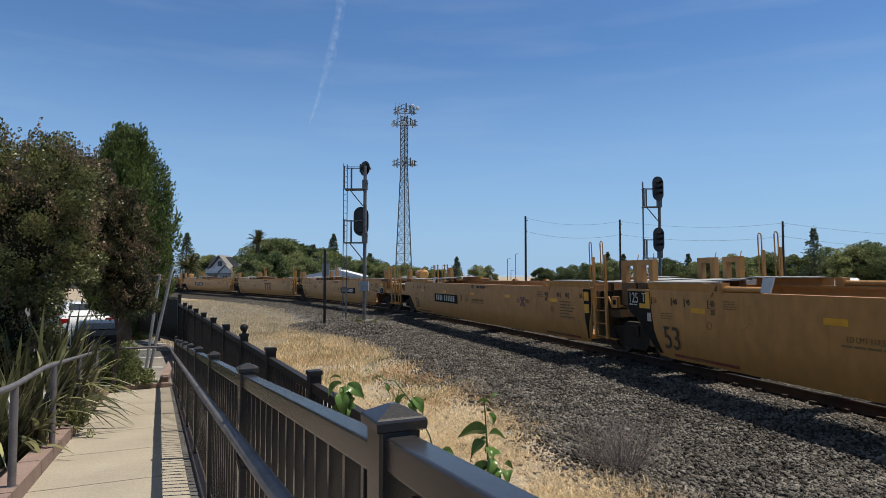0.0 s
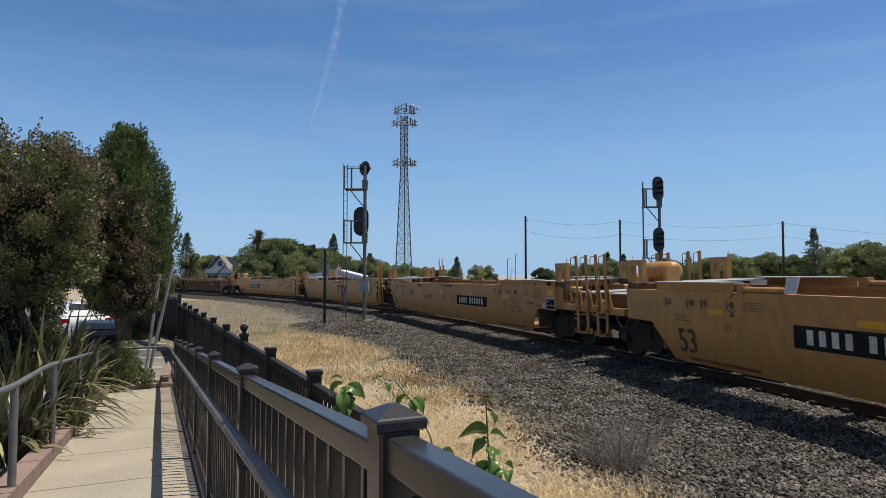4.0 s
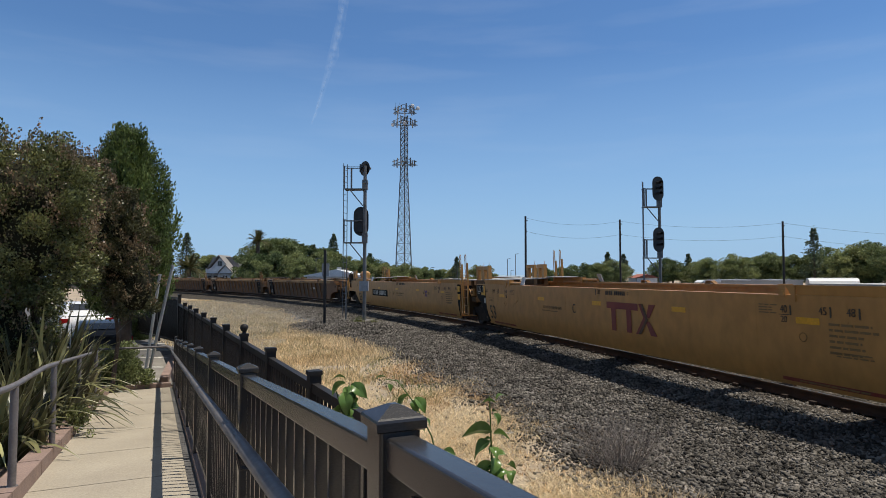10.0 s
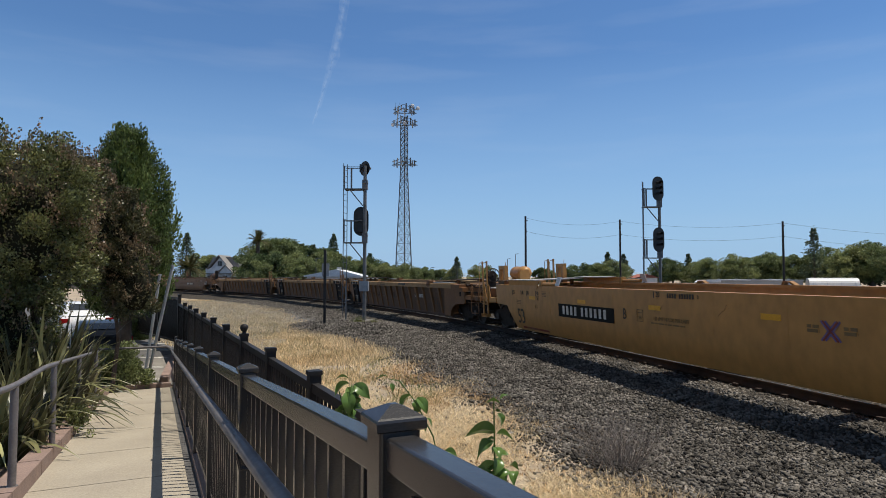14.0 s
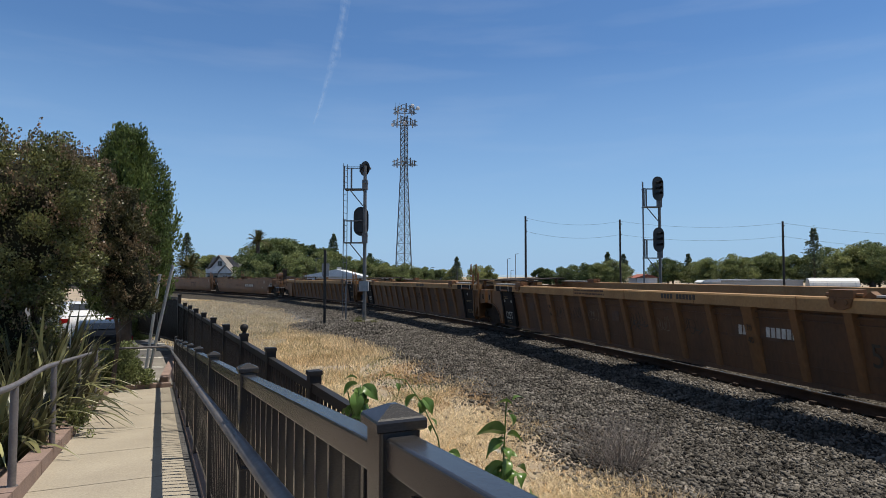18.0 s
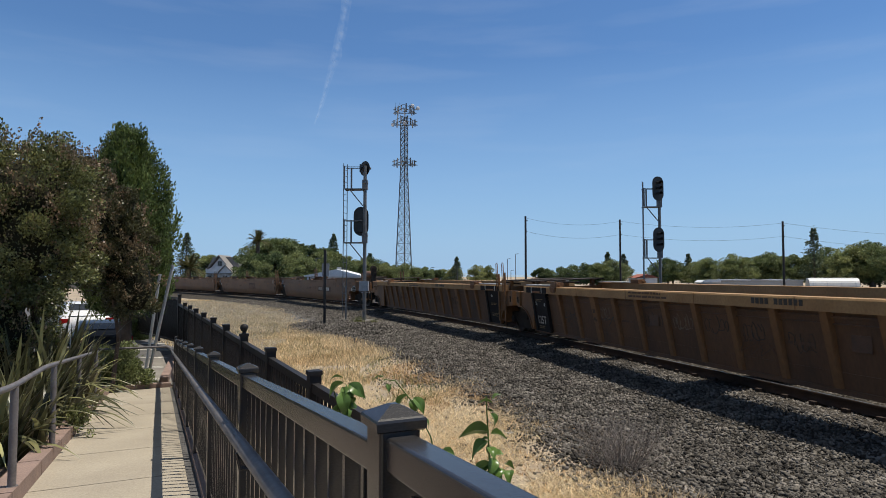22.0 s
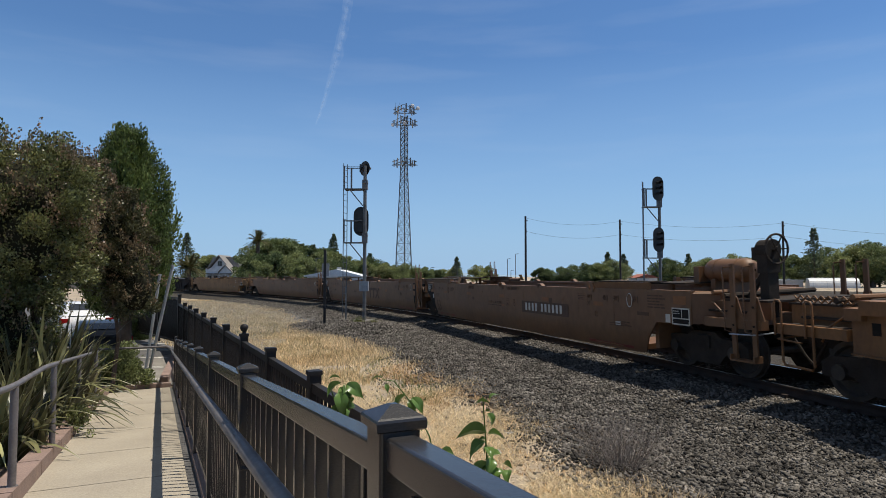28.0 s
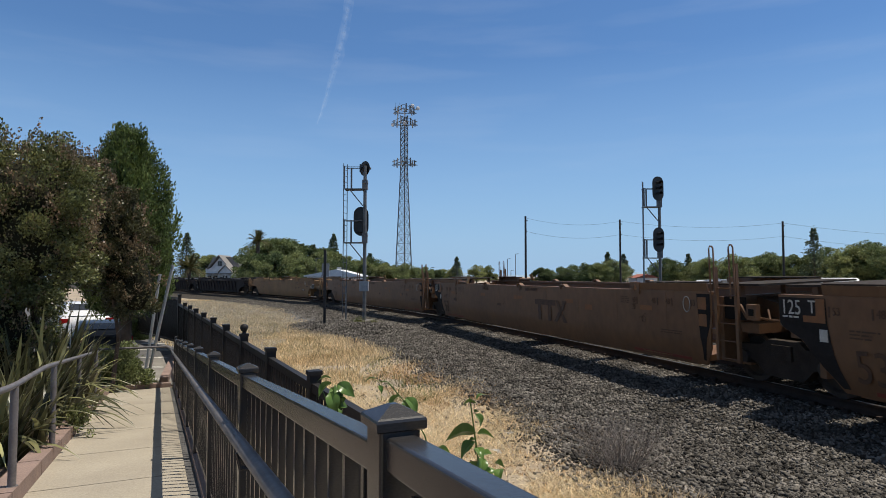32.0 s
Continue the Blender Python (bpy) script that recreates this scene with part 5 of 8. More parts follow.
        for k in range(1, n - 2):
            style = (seed + k) % 5
            if style in (0, 3):
                scrawl(u, bay(k) - 0.35, 0.95 + rng.uniform(-0.15, 0.15), 0.7, STENCIL if k % 2 else SOOT, seed * 7 + k, y=on(0.9))
            elif style == 1:
                lines(u, bay(k) - 0.35, 1.1, 3, 0.65, SOOT, seed + k, h=0.05, gap=0.05, y=on(0.9))
            elif style == 2:
                mark(u, "painted_square", bay(k) - 0.16, bay(k) + 0.16, 0.9, 1.15, SOOT, y=on(1.1))
    part("hose", Shape().tube([(-xw - 0.9, -0.4, 1.8), (-xw - 0.2, -0.5, 1.86), (-xw + 0.8, -0.6, 1.8), (-xw + 1.8, -0.5, 1.8)], 0.025, 6), TRUCK, u)
    part("hose", Shape().tube([(xw + 0.6, -0.9, 1.72), (xw - 0.3, -1.0, 1.78), (xw - 1.4, -1.1, 1.74), (xw - 2.2, -1.2, 1.72)], 0.025, 6), TRUCK, u)
    return u


def build_unit(T, lead, trail, mat, ribbed=False, **look_of):
    return (ribbed_unit if ribbed else smooth_unit)(T, lead, trail, mat, **look_of)


def build_train():
    # each car: offsets of its trucks from the front, wells in between
    def car(trucks, wells):
        for s in trucks:
            build_truck(s)
        for (front, rear), w in zip(zip(trucks, trucks[1:]), wells):
            UNITS.append((w(front - rear), front, rear))

    clean = "mustard-yellow smooth-sided container well, empty, rolling"
    car((123.1, 104.15, 85.2, 66.15), (
        lambda T: build_unit(T, "coupler", "joint", YELLOW, letter="A", cross=-4.48, number_text=1.74, seed=1, label=clean + ", dark number panel"),
        lambda T: build_unit(T, "joint", "joint", YELLOW, letter="C", seed=2, logo=(0.43, 0.7, 1.39), label=clean + ", faded maroon emblem"),
        lambda T: build_unit(T, "joint", "coupler", YELLOW, letter="B", cross=4.28, number_text=-4.67, seed=3, tank="trail", label=clean + ", dark number panel")))
    car((62.1, 43.15, 24.2, 5.15), (
        lambda T: build_unit(T, "coupler", "joint", YELLOW, letter="A", cross=-4.48, number_text=1.74, seed=4, label=clean + ", dark number panel"),
        lambda T: build_unit(T, "joint", "joint", YELLOW, letter="C", seed=5, logo=(0.43, 0.7, 1.39), label=clean + ", faded maroon emblem"),
        lambda T: build_unit(T, "joint", "coupler", YELLOW, letter="B", cross=4.28, number_text=-4.67, seed=6, tank="trail", label=clean + ", dark number panel")))
    rib = "rust-streaked yellow ribbed container well, empty, graffiti on its side"
    car((1.15, -17.35, -36.0, -54.2), (
        lambda T: build_unit(T, "coupler", "joint", OLD_YELLOW, ribbed=True, number_text=3.6, seed=11, brake="lead", label=rib),
        lambda T: build_unit(T, "joint", "joint", OLD_YELLOW, ribbed=True, seed=12, label=rib),
        lambda T: build_unit(T, "joint", "coupler", OLD_YELLOW, ribbed=True, seed=13, label=rib)))
    old = "rusty brown smooth-sided container well, empty, rolling"
    car((-58.3, -76.8, -96.4, -115.9), (
        lambda T: build_unit(T, "coupler", "joint", BROWN, number_text=1.54, letter="B", seed=21, worn=True, tank="lead", brake="lead", label=old + ", white numbers"),
        lambda T: build_unit(T, "joint", "joint", BROWN, seed=22, worn=True, logo=(1.05, 0.7, 1.32), label=old + ", faint emblem"),
        lambda T: build_unit(T, "joint", "coupler", BROWN, seed=23, worn=True, label=old)))
    car((-119.6, -136.4), (lambda T: build_unit(T, "coupler", "coupler", TAN, seed=31, worn=True, big=False, label="dusty tan single container well, empty, rolling"),))
    car((-140.2, -158.2, -176.2), (
        lambda T: build_unit(T, "coupler", "joint", NAVY, ribbed=True, seed=41, label="nearly black ribbed container well, empty, rolling"),
        lambda T: build_unit(T, "joint", "coupler", NAVY, ribbed=True, seed=42, label="nearly black ribbed container well, empty, rolling")))


def truck_pose(s):
    return Matrix.Translation(on_track(s, CENTRE)) @ Matrix.Rotation(bend(s), 4, "Z") @ LEAN


def motions():
    """The train rolls by; each truck follows the rails, each well hangs between two trucks, wheels turn."""
    times = [0.5 * k for k in range(65)]
    for u, front, rear in UNITS:
        rows = []
        for t in times:
            a, b = on_track(rear + rolled(t), CENTRE), on_track(front + rolled(t), CENTRE)
            d = b - a
            rows.append((t, Matrix.Translation((a + b) / 2) @ Matrix.Rotation(math.atan2(d.y, d.x), 4, "Z") @ LEAN))
        walk(u, rows)
    for t_ob, s0 in TRUCKS:
        walk(t_ob, [(t, truck_pose(s0 + rolled(t))) for t in times])
    spin = [0.125 * k for k in range(257)]
    for axles, s0 in WHEELSETS:
        for dx, w in zip((-0.889, 0.889), axles):
            walk(w, [(t, pose(dx, 0, 0.483) @ Matrix.Rotation((rolled(t) - rolled(0)) / 0.483, 4, "Y")) for t in spin])
    move_rest()


def move_rest():
    for ob, rows in SWAYERS:
        walk(ob, rows)


SWAYERS = []


# ---- the ramp and its fences ----
RAMP_O, RAMP_U, RAMP_N = Vector((0.386, 0.0, 0.0)), Vector((-0.42, 0.9076, 0.0)), Vector((-0.9076, -0.42, 0.0))


def ramp_z(a):
    return 0.785 - 0.0832 * min(a, 15.1)


def on_ramp(a, w, up=0.0):
    """A point a metres down the ramp and w metres to its planted side."""
    p = RAMP_O + RAMP_U * a + RAMP_N * w
    return Vector((p.x, p.y, ramp_z(a) + up))


def ramp_block(a0, a1, w0, w1, up0, up1, floor=None, bulge=0.0):
    """A block that follows the ramp's fall; floor: an absolute lower level."""
    top = [on_ramp(a, w, up1) for a, w in ((a0, w0), (a1, w0), (a1, w1), (a0, w1))]
    low = [on_ramp(a, w, up0) for a, w in ((a0, w0), (a1, w0), (a1, w1), (a0, w1))]
    if floor is not None:
        for p in low:
            p.z = floor
    return Shape().add(low + top, [(0, 1, 2, 3), (7, 6, 5, 4), (0, 4, 5, 1), (1, 5, 6, 2), (2, 6, 7, 3), (3, 7, 4, 0)])


def build_ramp():
    ramp = thing("ramp", "pale concrete access ramp sloping down between kerbs", "ramp", kind="structure")
    a = -3.2
    for k, n in enumerate((1.5, 1.5, 1.6, 1.5, 1.5, 1.55, 1.5, 1.5, 1.5, 1.6, 1.6, 1.45)):
        a1 = min(a + n, 15.1)
        if a1 - a > 0.1:
            part("slab", ramp_block(a + 0.008, a1 - 0.008, 0.12, 1.27, 0, 0, floor=-0.75), CONCRETE, ramp)
        a = a1
    part("joint_filler", ramp_block(-3.2, 15.1, 0.125, 1.265, 0, -0.012, floor=-0.75), ASPHALT, ramp)
    part("edge_wall", ramp_block(-3.2, 15.1, -0.1, 0.045, 0, 0.045, floor=-0.75), KERB, ramp, "red-brown concrete edge wall")
    part("foot_strip", ramp_block(-3.2, 15.1, 0.045, 0.118, 0, -0.01, floor=-0.75), ASPHALT, ramp)
    a = -3.0
    while a < 15.0:
        part("kerb_stone", ramp_block(a + 0.01, min(a + 1.2, 15.1) - 0.01, 1.27, 1.45, 0, 0.13, floor=-0.75), KERB, ramp)
        a += 1.2
    part("end_kerb", ramp_block(15.1, 15.3, 0.1, 1.75, 0, 0.09, floor=-0.75), KERB, ramp, "red-brown cross kerb")


POST_GAP = 1.823


def build_ramp_fence():
    fence = thing("metal_fence", "grey-bronze painted metal picket fence along the ramp", "fence")
    cap = Shape()
    w, w2 = 0.042, 0.038
    rings = [(w2, 0.0), (w, 0.003), (w + 0.0005, 0.016), (w - 0.001, 0.02), (w - 0.005, 0.0225), (0.006, 0.038)]
    v = [(sx * r, sy * r, z) for r, z in rings for sx, sy in ((-1, -1), (1, -1), (1, 1), (-1, 1))]
    f = [(i * 4 + k, i * 4 + (k + 1) % 4, (i + 1) * 4 + (k + 1) % 4, (i + 1) * 4 + k) for i in range(5) for k in range(4)] + [(0, 1, 2, 3), (23, 22, 21, 20)]
    cap_me = cap.add(v, f).mesh("post_cap", FENCE_PAINT)
    post_me = Shape().soft_beam((0, 0, 0), (0.0001, 0, 1.046), 0.069, 0.069, 0.005).mesh("post", FENCE_PAINT)
    picket_me = Shape().box(-0.0085, 0.0085, -0.0145, 0.0145, 0.1, 0.962).mesh("picket", FENCE_PAINT)
    turn = Matrix.Rotation(math.atan2(RAMP_U.y, RAMP_U.x), 4, "Z")
    a = 1.113 - POST_GAP
    for i in range(10):
        p = part("post", post_me, FENCE_PAINT, fence, at=Matrix.Translation(on_ramp(a, 0.0)) @ turn)
        part("post_cap", cap_me, FENCE_PAINT, p, "pyramid post cap", at=Matrix.Translation((0, 0, 1.046 if i == 1 else 1.03)))
        if i < 9:
            b = a + POST_GAP
            rise = (1.009, 0.992)[i] if i < 2 else 0.985
            p0, p1 = on_ramp(a + 0.034, 0, rise), on_ramp(b - 0.034, 0, rise)
            if i == 0:
                p0.z = p1.z + 0.08  # nearly level at the landing
            part("top_rail", Shape().soft_beam(p0, p1, 0.05, 0.055), FENCE_PAINT, fence)
            part("weld_bead", Shape().soft_beam(p0 - (p1 - p0).normalized() * 0.004, p0 + (p1 - p0).normalized() * 0.006, 0.055, 0.06, 0.01), FENCE_PAINT, fence)
            part("bottom_rail", Shape().beam(on_ramp(a + 0.038, 0, 0.11), on_ramp(b - 0.038, 0, 0.11), 0.03, 0.035), FENCE_PAINT, fence)
            for k in range(1, 15):
                part("picket", picket_me, FENCE_PAINT, fence, at=Matrix.Translation(on_ramp(a + POST_GAP * k / 15, 0)) @ turn)
        a += POST_GAP
    rail = part("handrail", Shape().tube([on_ramp(-1.6, 0.07, 0.80), on_ramp(1.0, 0.07, 0.80), on_ramp(4.5, 0.085, 0.80), on_ramp(9, 0.095, 0.80), on_ramp(14.6, 0.095, 0.80), on_ramp(15.1, 0.095, 0.84), on_ramp(15.25, 0.2, 0.88), on_ramp(15.3, 0.4, 0.88), on_ramp(15.3, 1.7, 0.88)], 0.024, 12), PIPE_PAINT, fence, "round painted handrail", smooth=True)
    for k in range(9):
        a = 0.6 + POST_GAP * k
        part("rail_bracket", Shape().tube([on_ramp(a, 0.03, 0.72), on_ramp(a, 0.085, 0.73), on_ramp(a, 0.095, 0.785)], 0.009, 6), FENCE_PAINT, rail)
    # the rail on the planted side
    left = thing("side_handrail", "grey-bronze painted pipe handrail on posts beside the planting", "handrail")
    pipe = [on_ramp(a, 1.31, up) for a, up in ((3.2, 0.86), (5.45, 0.86), (5.65, 0.865), (5.85, 0.875), (6.85, 0.925), (7.05, 0.93), (7.3, 0.93), (12.2, 0.93))]
    part("pipe_rail", Shape().tube(pipe, 0.023, 10), PIPE_PAINT, left, smooth=True)
    for a, up in ((3.6, 0.85), (5.6, 0.85), (7.45, 0.92), (9.6, 0.92), (12.0, 0.92)):
        post = part("post", Shape().tube([(0, 0, 0.11), (0, 0, up)], 0.028, 10), PIPE_PAINT, left, at=Matrix.Translation(on_ramp(a, 1.31)) @ turn, smooth=True)
        part("base_collar", Shape().tube([(0, 0, 0.1), (0, 0, 0.135)], 0.04, 10), PIPE_PAINT, post)


def build_line_fence():
    """The taller black fence towards the railway."""
    fence = thing("black_fence", "black painted metal picket fence towards the railway", "fence")
    line = [Vector((-1.09 + 0.505 * 1.655, 5.2 - 1.655, 0))] + [Vector((-1.09 - 0.505 * 1.655 * i, 5.2 + 1.655 * i, 0)) for i in range(9)] + [Vector((-8.75, 20.3, 0)), Vector((-10.3, 22.2, 0)), Vector((-12.6, 24.6, 0))]
    post_me = Shape().box(-0.05, 0.05, -0.05, 0.05, -0.55, 1.17).box(-0.058, 0.058, -0.058, 0.058, 1.155, 1.19).mesh("post", DARK_FENCE)
    picket_me = Shape().box(-0.011, 0.011, -0.011, 0.011, -0.42, 1.06).mesh("picket", DARK_FENCE)
    ball = Shape()
    n = 12
    prof = [(0.0, 1.19), (0.03, 1.19), (0.022, 1.215), (0.04, 1.235), (0.058, 1.275), (0.04, 1.315), (0.0, 1.33)]
    v = [(r * math.cos(6.2832 * k / n), r * math.sin(6.2832 * k / n), z) for r, z in prof for k in range(n)]
    ball.add(v, [(i * n + k, i * n + (k + 1) % n, (i + 1) * n + (k + 1) % n, (i + 1) * n + k) for i in range(len(prof) - 1) for k in range(n)])
    for i, p in enumerate(line):
        d = (line[min(i + 1, len(line) - 1)] - line[max(0, i - 1)])
        turn = Matrix.Rotation(math.atan2(d.y, d.x), 4, "Z")
        lift = 0.2 if i >= len(line) - 3 else 0.0
        q = part("post", post_me, DARK_FENCE, fence, at=Matrix.Translation(p + Vector((0, 0, lift))) @ turn)
        if i == 3:
            part("ball_finial", ball, DARK_FENCE, q, "round ball finial", smooth=True)
        if i < len(line) - 1:
            b = line[i + 1]
            d = (b - p).normalized()
            up = Vector((0, 0, lift))
            part("top_rail", Shape().beam(p + d * 0.05 + up + Vector((0, 0, 1.05)), b - d * 0.05 + up + Vector((0, 0, 1.05)), 0.06, 0.075), DARK_FENCE, fence)
            part("bottom_rail", Shape().beam(p + d * 0.05 + up + Vector((0, 0, -0.38)), b - d * 0.05 + up + Vector((0, 0, -0.38)), 0.04, 0.05), DARK_FENCE, fence)
            if i >= 8:
                part("screen_panel", Shape().beam(p + d * 0.06 + up + Vector((0, 0, 0.33)), b - d * 0.06 + up + Vector((0, 0, 0.33)), 0.012, 1.34), BLACK_PAINT, fence, "dark privacy screen")
            m = int((b - p).length / 0.115)
            for k in range(1, m):
                part("picket", picket_me, DARK_FENCE, fence, at=Matrix.Translation(p + (b - p) * k / m + up) @ turn)


# ---- signals, tower, poles ----
def signal_head(parent, z, face, oval=True, name="signal_head"):
    """A black target with hooded lamps; face: the direction (degrees) to which it shines."""
    r = Matrix.Translation((-0.24, 0, z)) @ Matrix.Rotation(radians(face), 4, "Z")
    n, w, h = 10, 0.38, (0.36 if oval else 0.0)
    outline = [(w * math.cos(a), h + w * math.sin(a)) for a in (math.pi * k / n for k in range(n + 1))] + [(-w * math.cos(a), -h - w * math.sin(a)) for a in (math.pi * k / n for k in range(n + 1))]
    head = part(name, Shape().prism(outline, -0.3, -0.28, r), SIGNAL_BLACK, parent, "black rounded signal target")
    part("lamp_case", Shape().box(-0.14, 0.14, -0.28, -0.06, -h - 0.2, h + 0.2, r).box(-0.05, 0.05, -0.08, 0.02, -0.08, 0.08, r), SIGNAL_BLACK, head)
    for k in range(3 if oval else 1):
        zc = (k - 1) * 0.33 if oval else 0.0
        hood = Shape()
        m = 8
        v = [r @ Vector((0.12 * math.cos(a), y, zc + 0.12 * math.sin(a))) for y in (-0.3, -0.62) for a in (math.pi * (1.15 * k2 / m - 0.075) for k2 in range(m + 1))]
        hood.add(v, [(i, i + 1, i + m + 2, i + m + 1) for i in range(m)])
        hood.add([r @ Vector((0.1 * math.cos(6.2832 * i / 10), -0.31, zc + 0.1 * math.sin(6.2832 * i / 10))) for i in range(10)], [tuple(range(10))])
        part("hood", hood, SIGNAL_BLACK, head)
    return head


def build_signal(at, face, top, label, side, gap=2.75, first=0.3):
    s = thing("railway_signal", label, "railway signal", at=at, group="railway signals")
    part("mast", Shape().tube([(0, 0, 0.0), (0, 0, 0.5), (0, 0, top)], 0.1, 12, 0.085), MAST, s, smooth=True)
    part("base", Shape().box(-0.45, 0.45, -0.45, 0.45, -0.25, 0.12), CONCRETE_TIE, s, "concrete footing")
    part("junction_box", Shape().box(-0.22, 0.22, -0.34, -0.08, 1.55, 2.05), CABINET, s, "light grey junction box")
    for z in (top - first, top - first - gap):
        turned = 40 if (z > top - 1 and face > 90) else 0
        signal_head(s, z, face - turned, oval=not turned)
        part("clamp", Shape().box(-0.13, 0.13, -0.13, 0.13, z - 1.12, z - 0.62).tube([(0, 0, z - 0.8), (0, 0, z - 0.72)], 0.16, 10), MAST, s)
        pz = z - 1.08
        pl = part("platform", Shape().box(side * 0.05, side * 1.0, -0.28, 0.28, pz - 0.05, pz), MAST, s)
        part("platform_brace", Shape().beam((side * 0.75, 0, pz - 0.05), (side * 0.1, 0, pz - 0.85), 0.05), MAST, pl)
        part("guard_post", Shape().box(side * 0.72 - 0.04, side * 0.72 + 0.04, 0.2, 0.26, pz, pz + 1.12).box(side * 1.0 - 0.03, side * 1.0 + 0.03, -0.28, -0.22, pz, pz + 1.12), MAST, pl)
        part("guard_bar", Shape().beam((side * 0.1, 0.23, pz + 1.08), (side * 1.0, 0.23, pz + 1.08), 0.03).beam((side * 0.1, -0.25, pz + 1.08), (side * 1.0, -0.25, pz + 1.08), 0.03), MAST, pl)
    lad = part("ladder", Shape().beam((side * 0.92, 0.16, 0.35), (side * 0.92, 0.16, top + 0.1), 0.035).beam((side * 1.06, -0.12, 0.35), (side * 1.06, -0.12, top + 0.1), 0.035), MAST, s)
    z = 0.5
    rung = Shape().beam((side * 0.92, 0.16, 0), (side * 1.06, -0.12, 0), 0.022).mesh("rung", MAST)
    while z < top:
        part("rung", rung, MAST, lad, at=Matrix.Translation((0, 0, z)))
        z += 0.31
    return s


def build_tower():
    t = thing("antenna_tower", "tall grey steel lattice antenna tower", "antenna tower", at=pose(-10.25, 160, -0.5))
    H = 48.0
    half = lambda z: 2.25 - 1.3 * min(1.0, z / 30.0)
    legs = [(-1, -0.58), (1, -0.58), (0, 1.15)]
    for lx, ly in legs:
        pts = [(lx * half(z), ly * half(z), z) for z in (0, 10, 20, 30, H - 3)]
        part("leg", Shape().tube(pts, 0.17, 6, 0.12), STEEL_FAR, t)
    z = 0.0
    brace = Shape()
    while z < H - 4:
        dz = 1.1 * half(z) + 0.5
        for (ax, ay), (bx, by) in zip(legs, legs[1:] + legs[:1]):
            h0, h1 = half(z), half(z + dz)
            brace.beam((ax * h0, ay * h0, z), (bx * h1, by * h1, z + dz), 0.09)
            brace.beam((bx * h0, by * h0, z), (ax * h1, ay * h1, z + dz), 0.09)
            brace.beam((ax * h1, ay * h1, z + dz), (bx * h1, by * h1, z + dz), 0.08)
        z += dz
    part("lattice", brace, STEEL_FAR, t)
    for zc, r in ((32.2, 3.9), (43.0, 4.0), (46.2, 3.6)):
        sh = Shape()
        pts = [(r * math.cos(a), r * math.sin(a)) for a in (radians(-90), radians(30), radians(150))]
        for (ax, ay), (bx, by) in zip(pts, pts[1:] + pts[:1]):
            sh.beam((ax, ay, zc), (bx, by, zc), 0.14)
            sh.beam((ax, ay, zc + 0.9), (bx, by, zc + 0.9), 0.1)
            sh.beam((ax, ay, zc), (0, 0, zc), 0.12)
        mount = part("antenna_mount", sh, STEEL_FAR, t)
        rng = random.Random(int(zc))
        for k in range(9):
            (ax, ay), (bx, by) = pts[k % 3], pts[(k + 1) % 3]
            u = (k // 3 + 0.5) / 3 * 0.9 + 0.05
            x, y = ax + (bx - ax) * u, ay + (by - ay) * u
            hgt = rng.uniform(1.5, 2.4)
            part("antenna_panel", Shape().box(x - 0.17, x + 0.17, y - 0.1, y + 0.1, zc - hgt / 2 + 0.3, zc + hgt / 2 + 0.3), ANTENNA if k % 3 else STEEL_FAR, mount, "pale antenna panel" if k % 3 else "")
    for x, y, z in ((-2.9, -1, 42.4), (2.2, -1.2, 47.4), (0.2, -1.2, 42.8), (3.6, -0.5, 46.9)):
        dish = Shape()
        n = 10
        v = [(x + 0.55 * q * math.cos(6.2832 * k / n), y - 0.15 * (1 - q * q), z + 0.55 * q * math.sin(6.2832 * k / n)) for q in (0.02, 0.6, 1.0) for k in range(n)]
        dish.add(v, [(i * n + k, i * n + (k + 1) % n, (i + 1) * n + (k + 1) % n, (i + 1) * n + k) for i in range(2) for k in range(n)])
        part("dish", dish, WHITE_WALL, t, "white dish antenna")
    for x in (-2.3, -1.2, 0.4, 1.8):
        part("whip_antenna", Shape().tube([(x, 0, 46), (x, 0, 48.6)], 0.05, 5), STEEL_FAR, t)


def build_poles():
    g = "utility poles beyond the railway"
    tops = []
    for x, y, h, r in ((14.25, 105, 12.37, 0.17), (30.55, 105, 11.79, 0.15), (58.66, 105, 11.49, 0.17)):
        p = thing("utility_pole", "dark wooden utility pole with thin wires", "utility pole", at=pose(x, y, -0.5), group=g)
        part("shaft", Shape().tube([(0, 0, 0), (0, 0, h + 0.5)], r * 1.2, 10, r), WOOD_POLE, p, smooth=True)
        part("insulator", Shape().box(-0.1, 0.35, -0.05, 0.05, h - 0.35, h - 0.2).box(-0.1, 0.3, -0.05, 0.05, h - 2.2, h - 2.05), WOOD_POLE, p)
        tops.append((x, y, h))
    tops.append((96.0, 98.0, 8.5))
    for drop in (0.3, 2.6):
        for a, b in zip(tops, tops[1:]):
            pts = []
            for k in range(9):
                u = k / 8
                pts.append((a[0] + (b[0] - a[0]) * u, a[1] + (b[1] - a[1]) * u, a[2] - drop + (b[2] - a[2]) * u - 0.9 * 4 * u * (1 - u)))
            solo("overhead_wire", Shape().tube(pts, 0.016, 4), WOOD_POLE, "thin dark overhead wire sagging between poles", "wire", group="overhead wires")


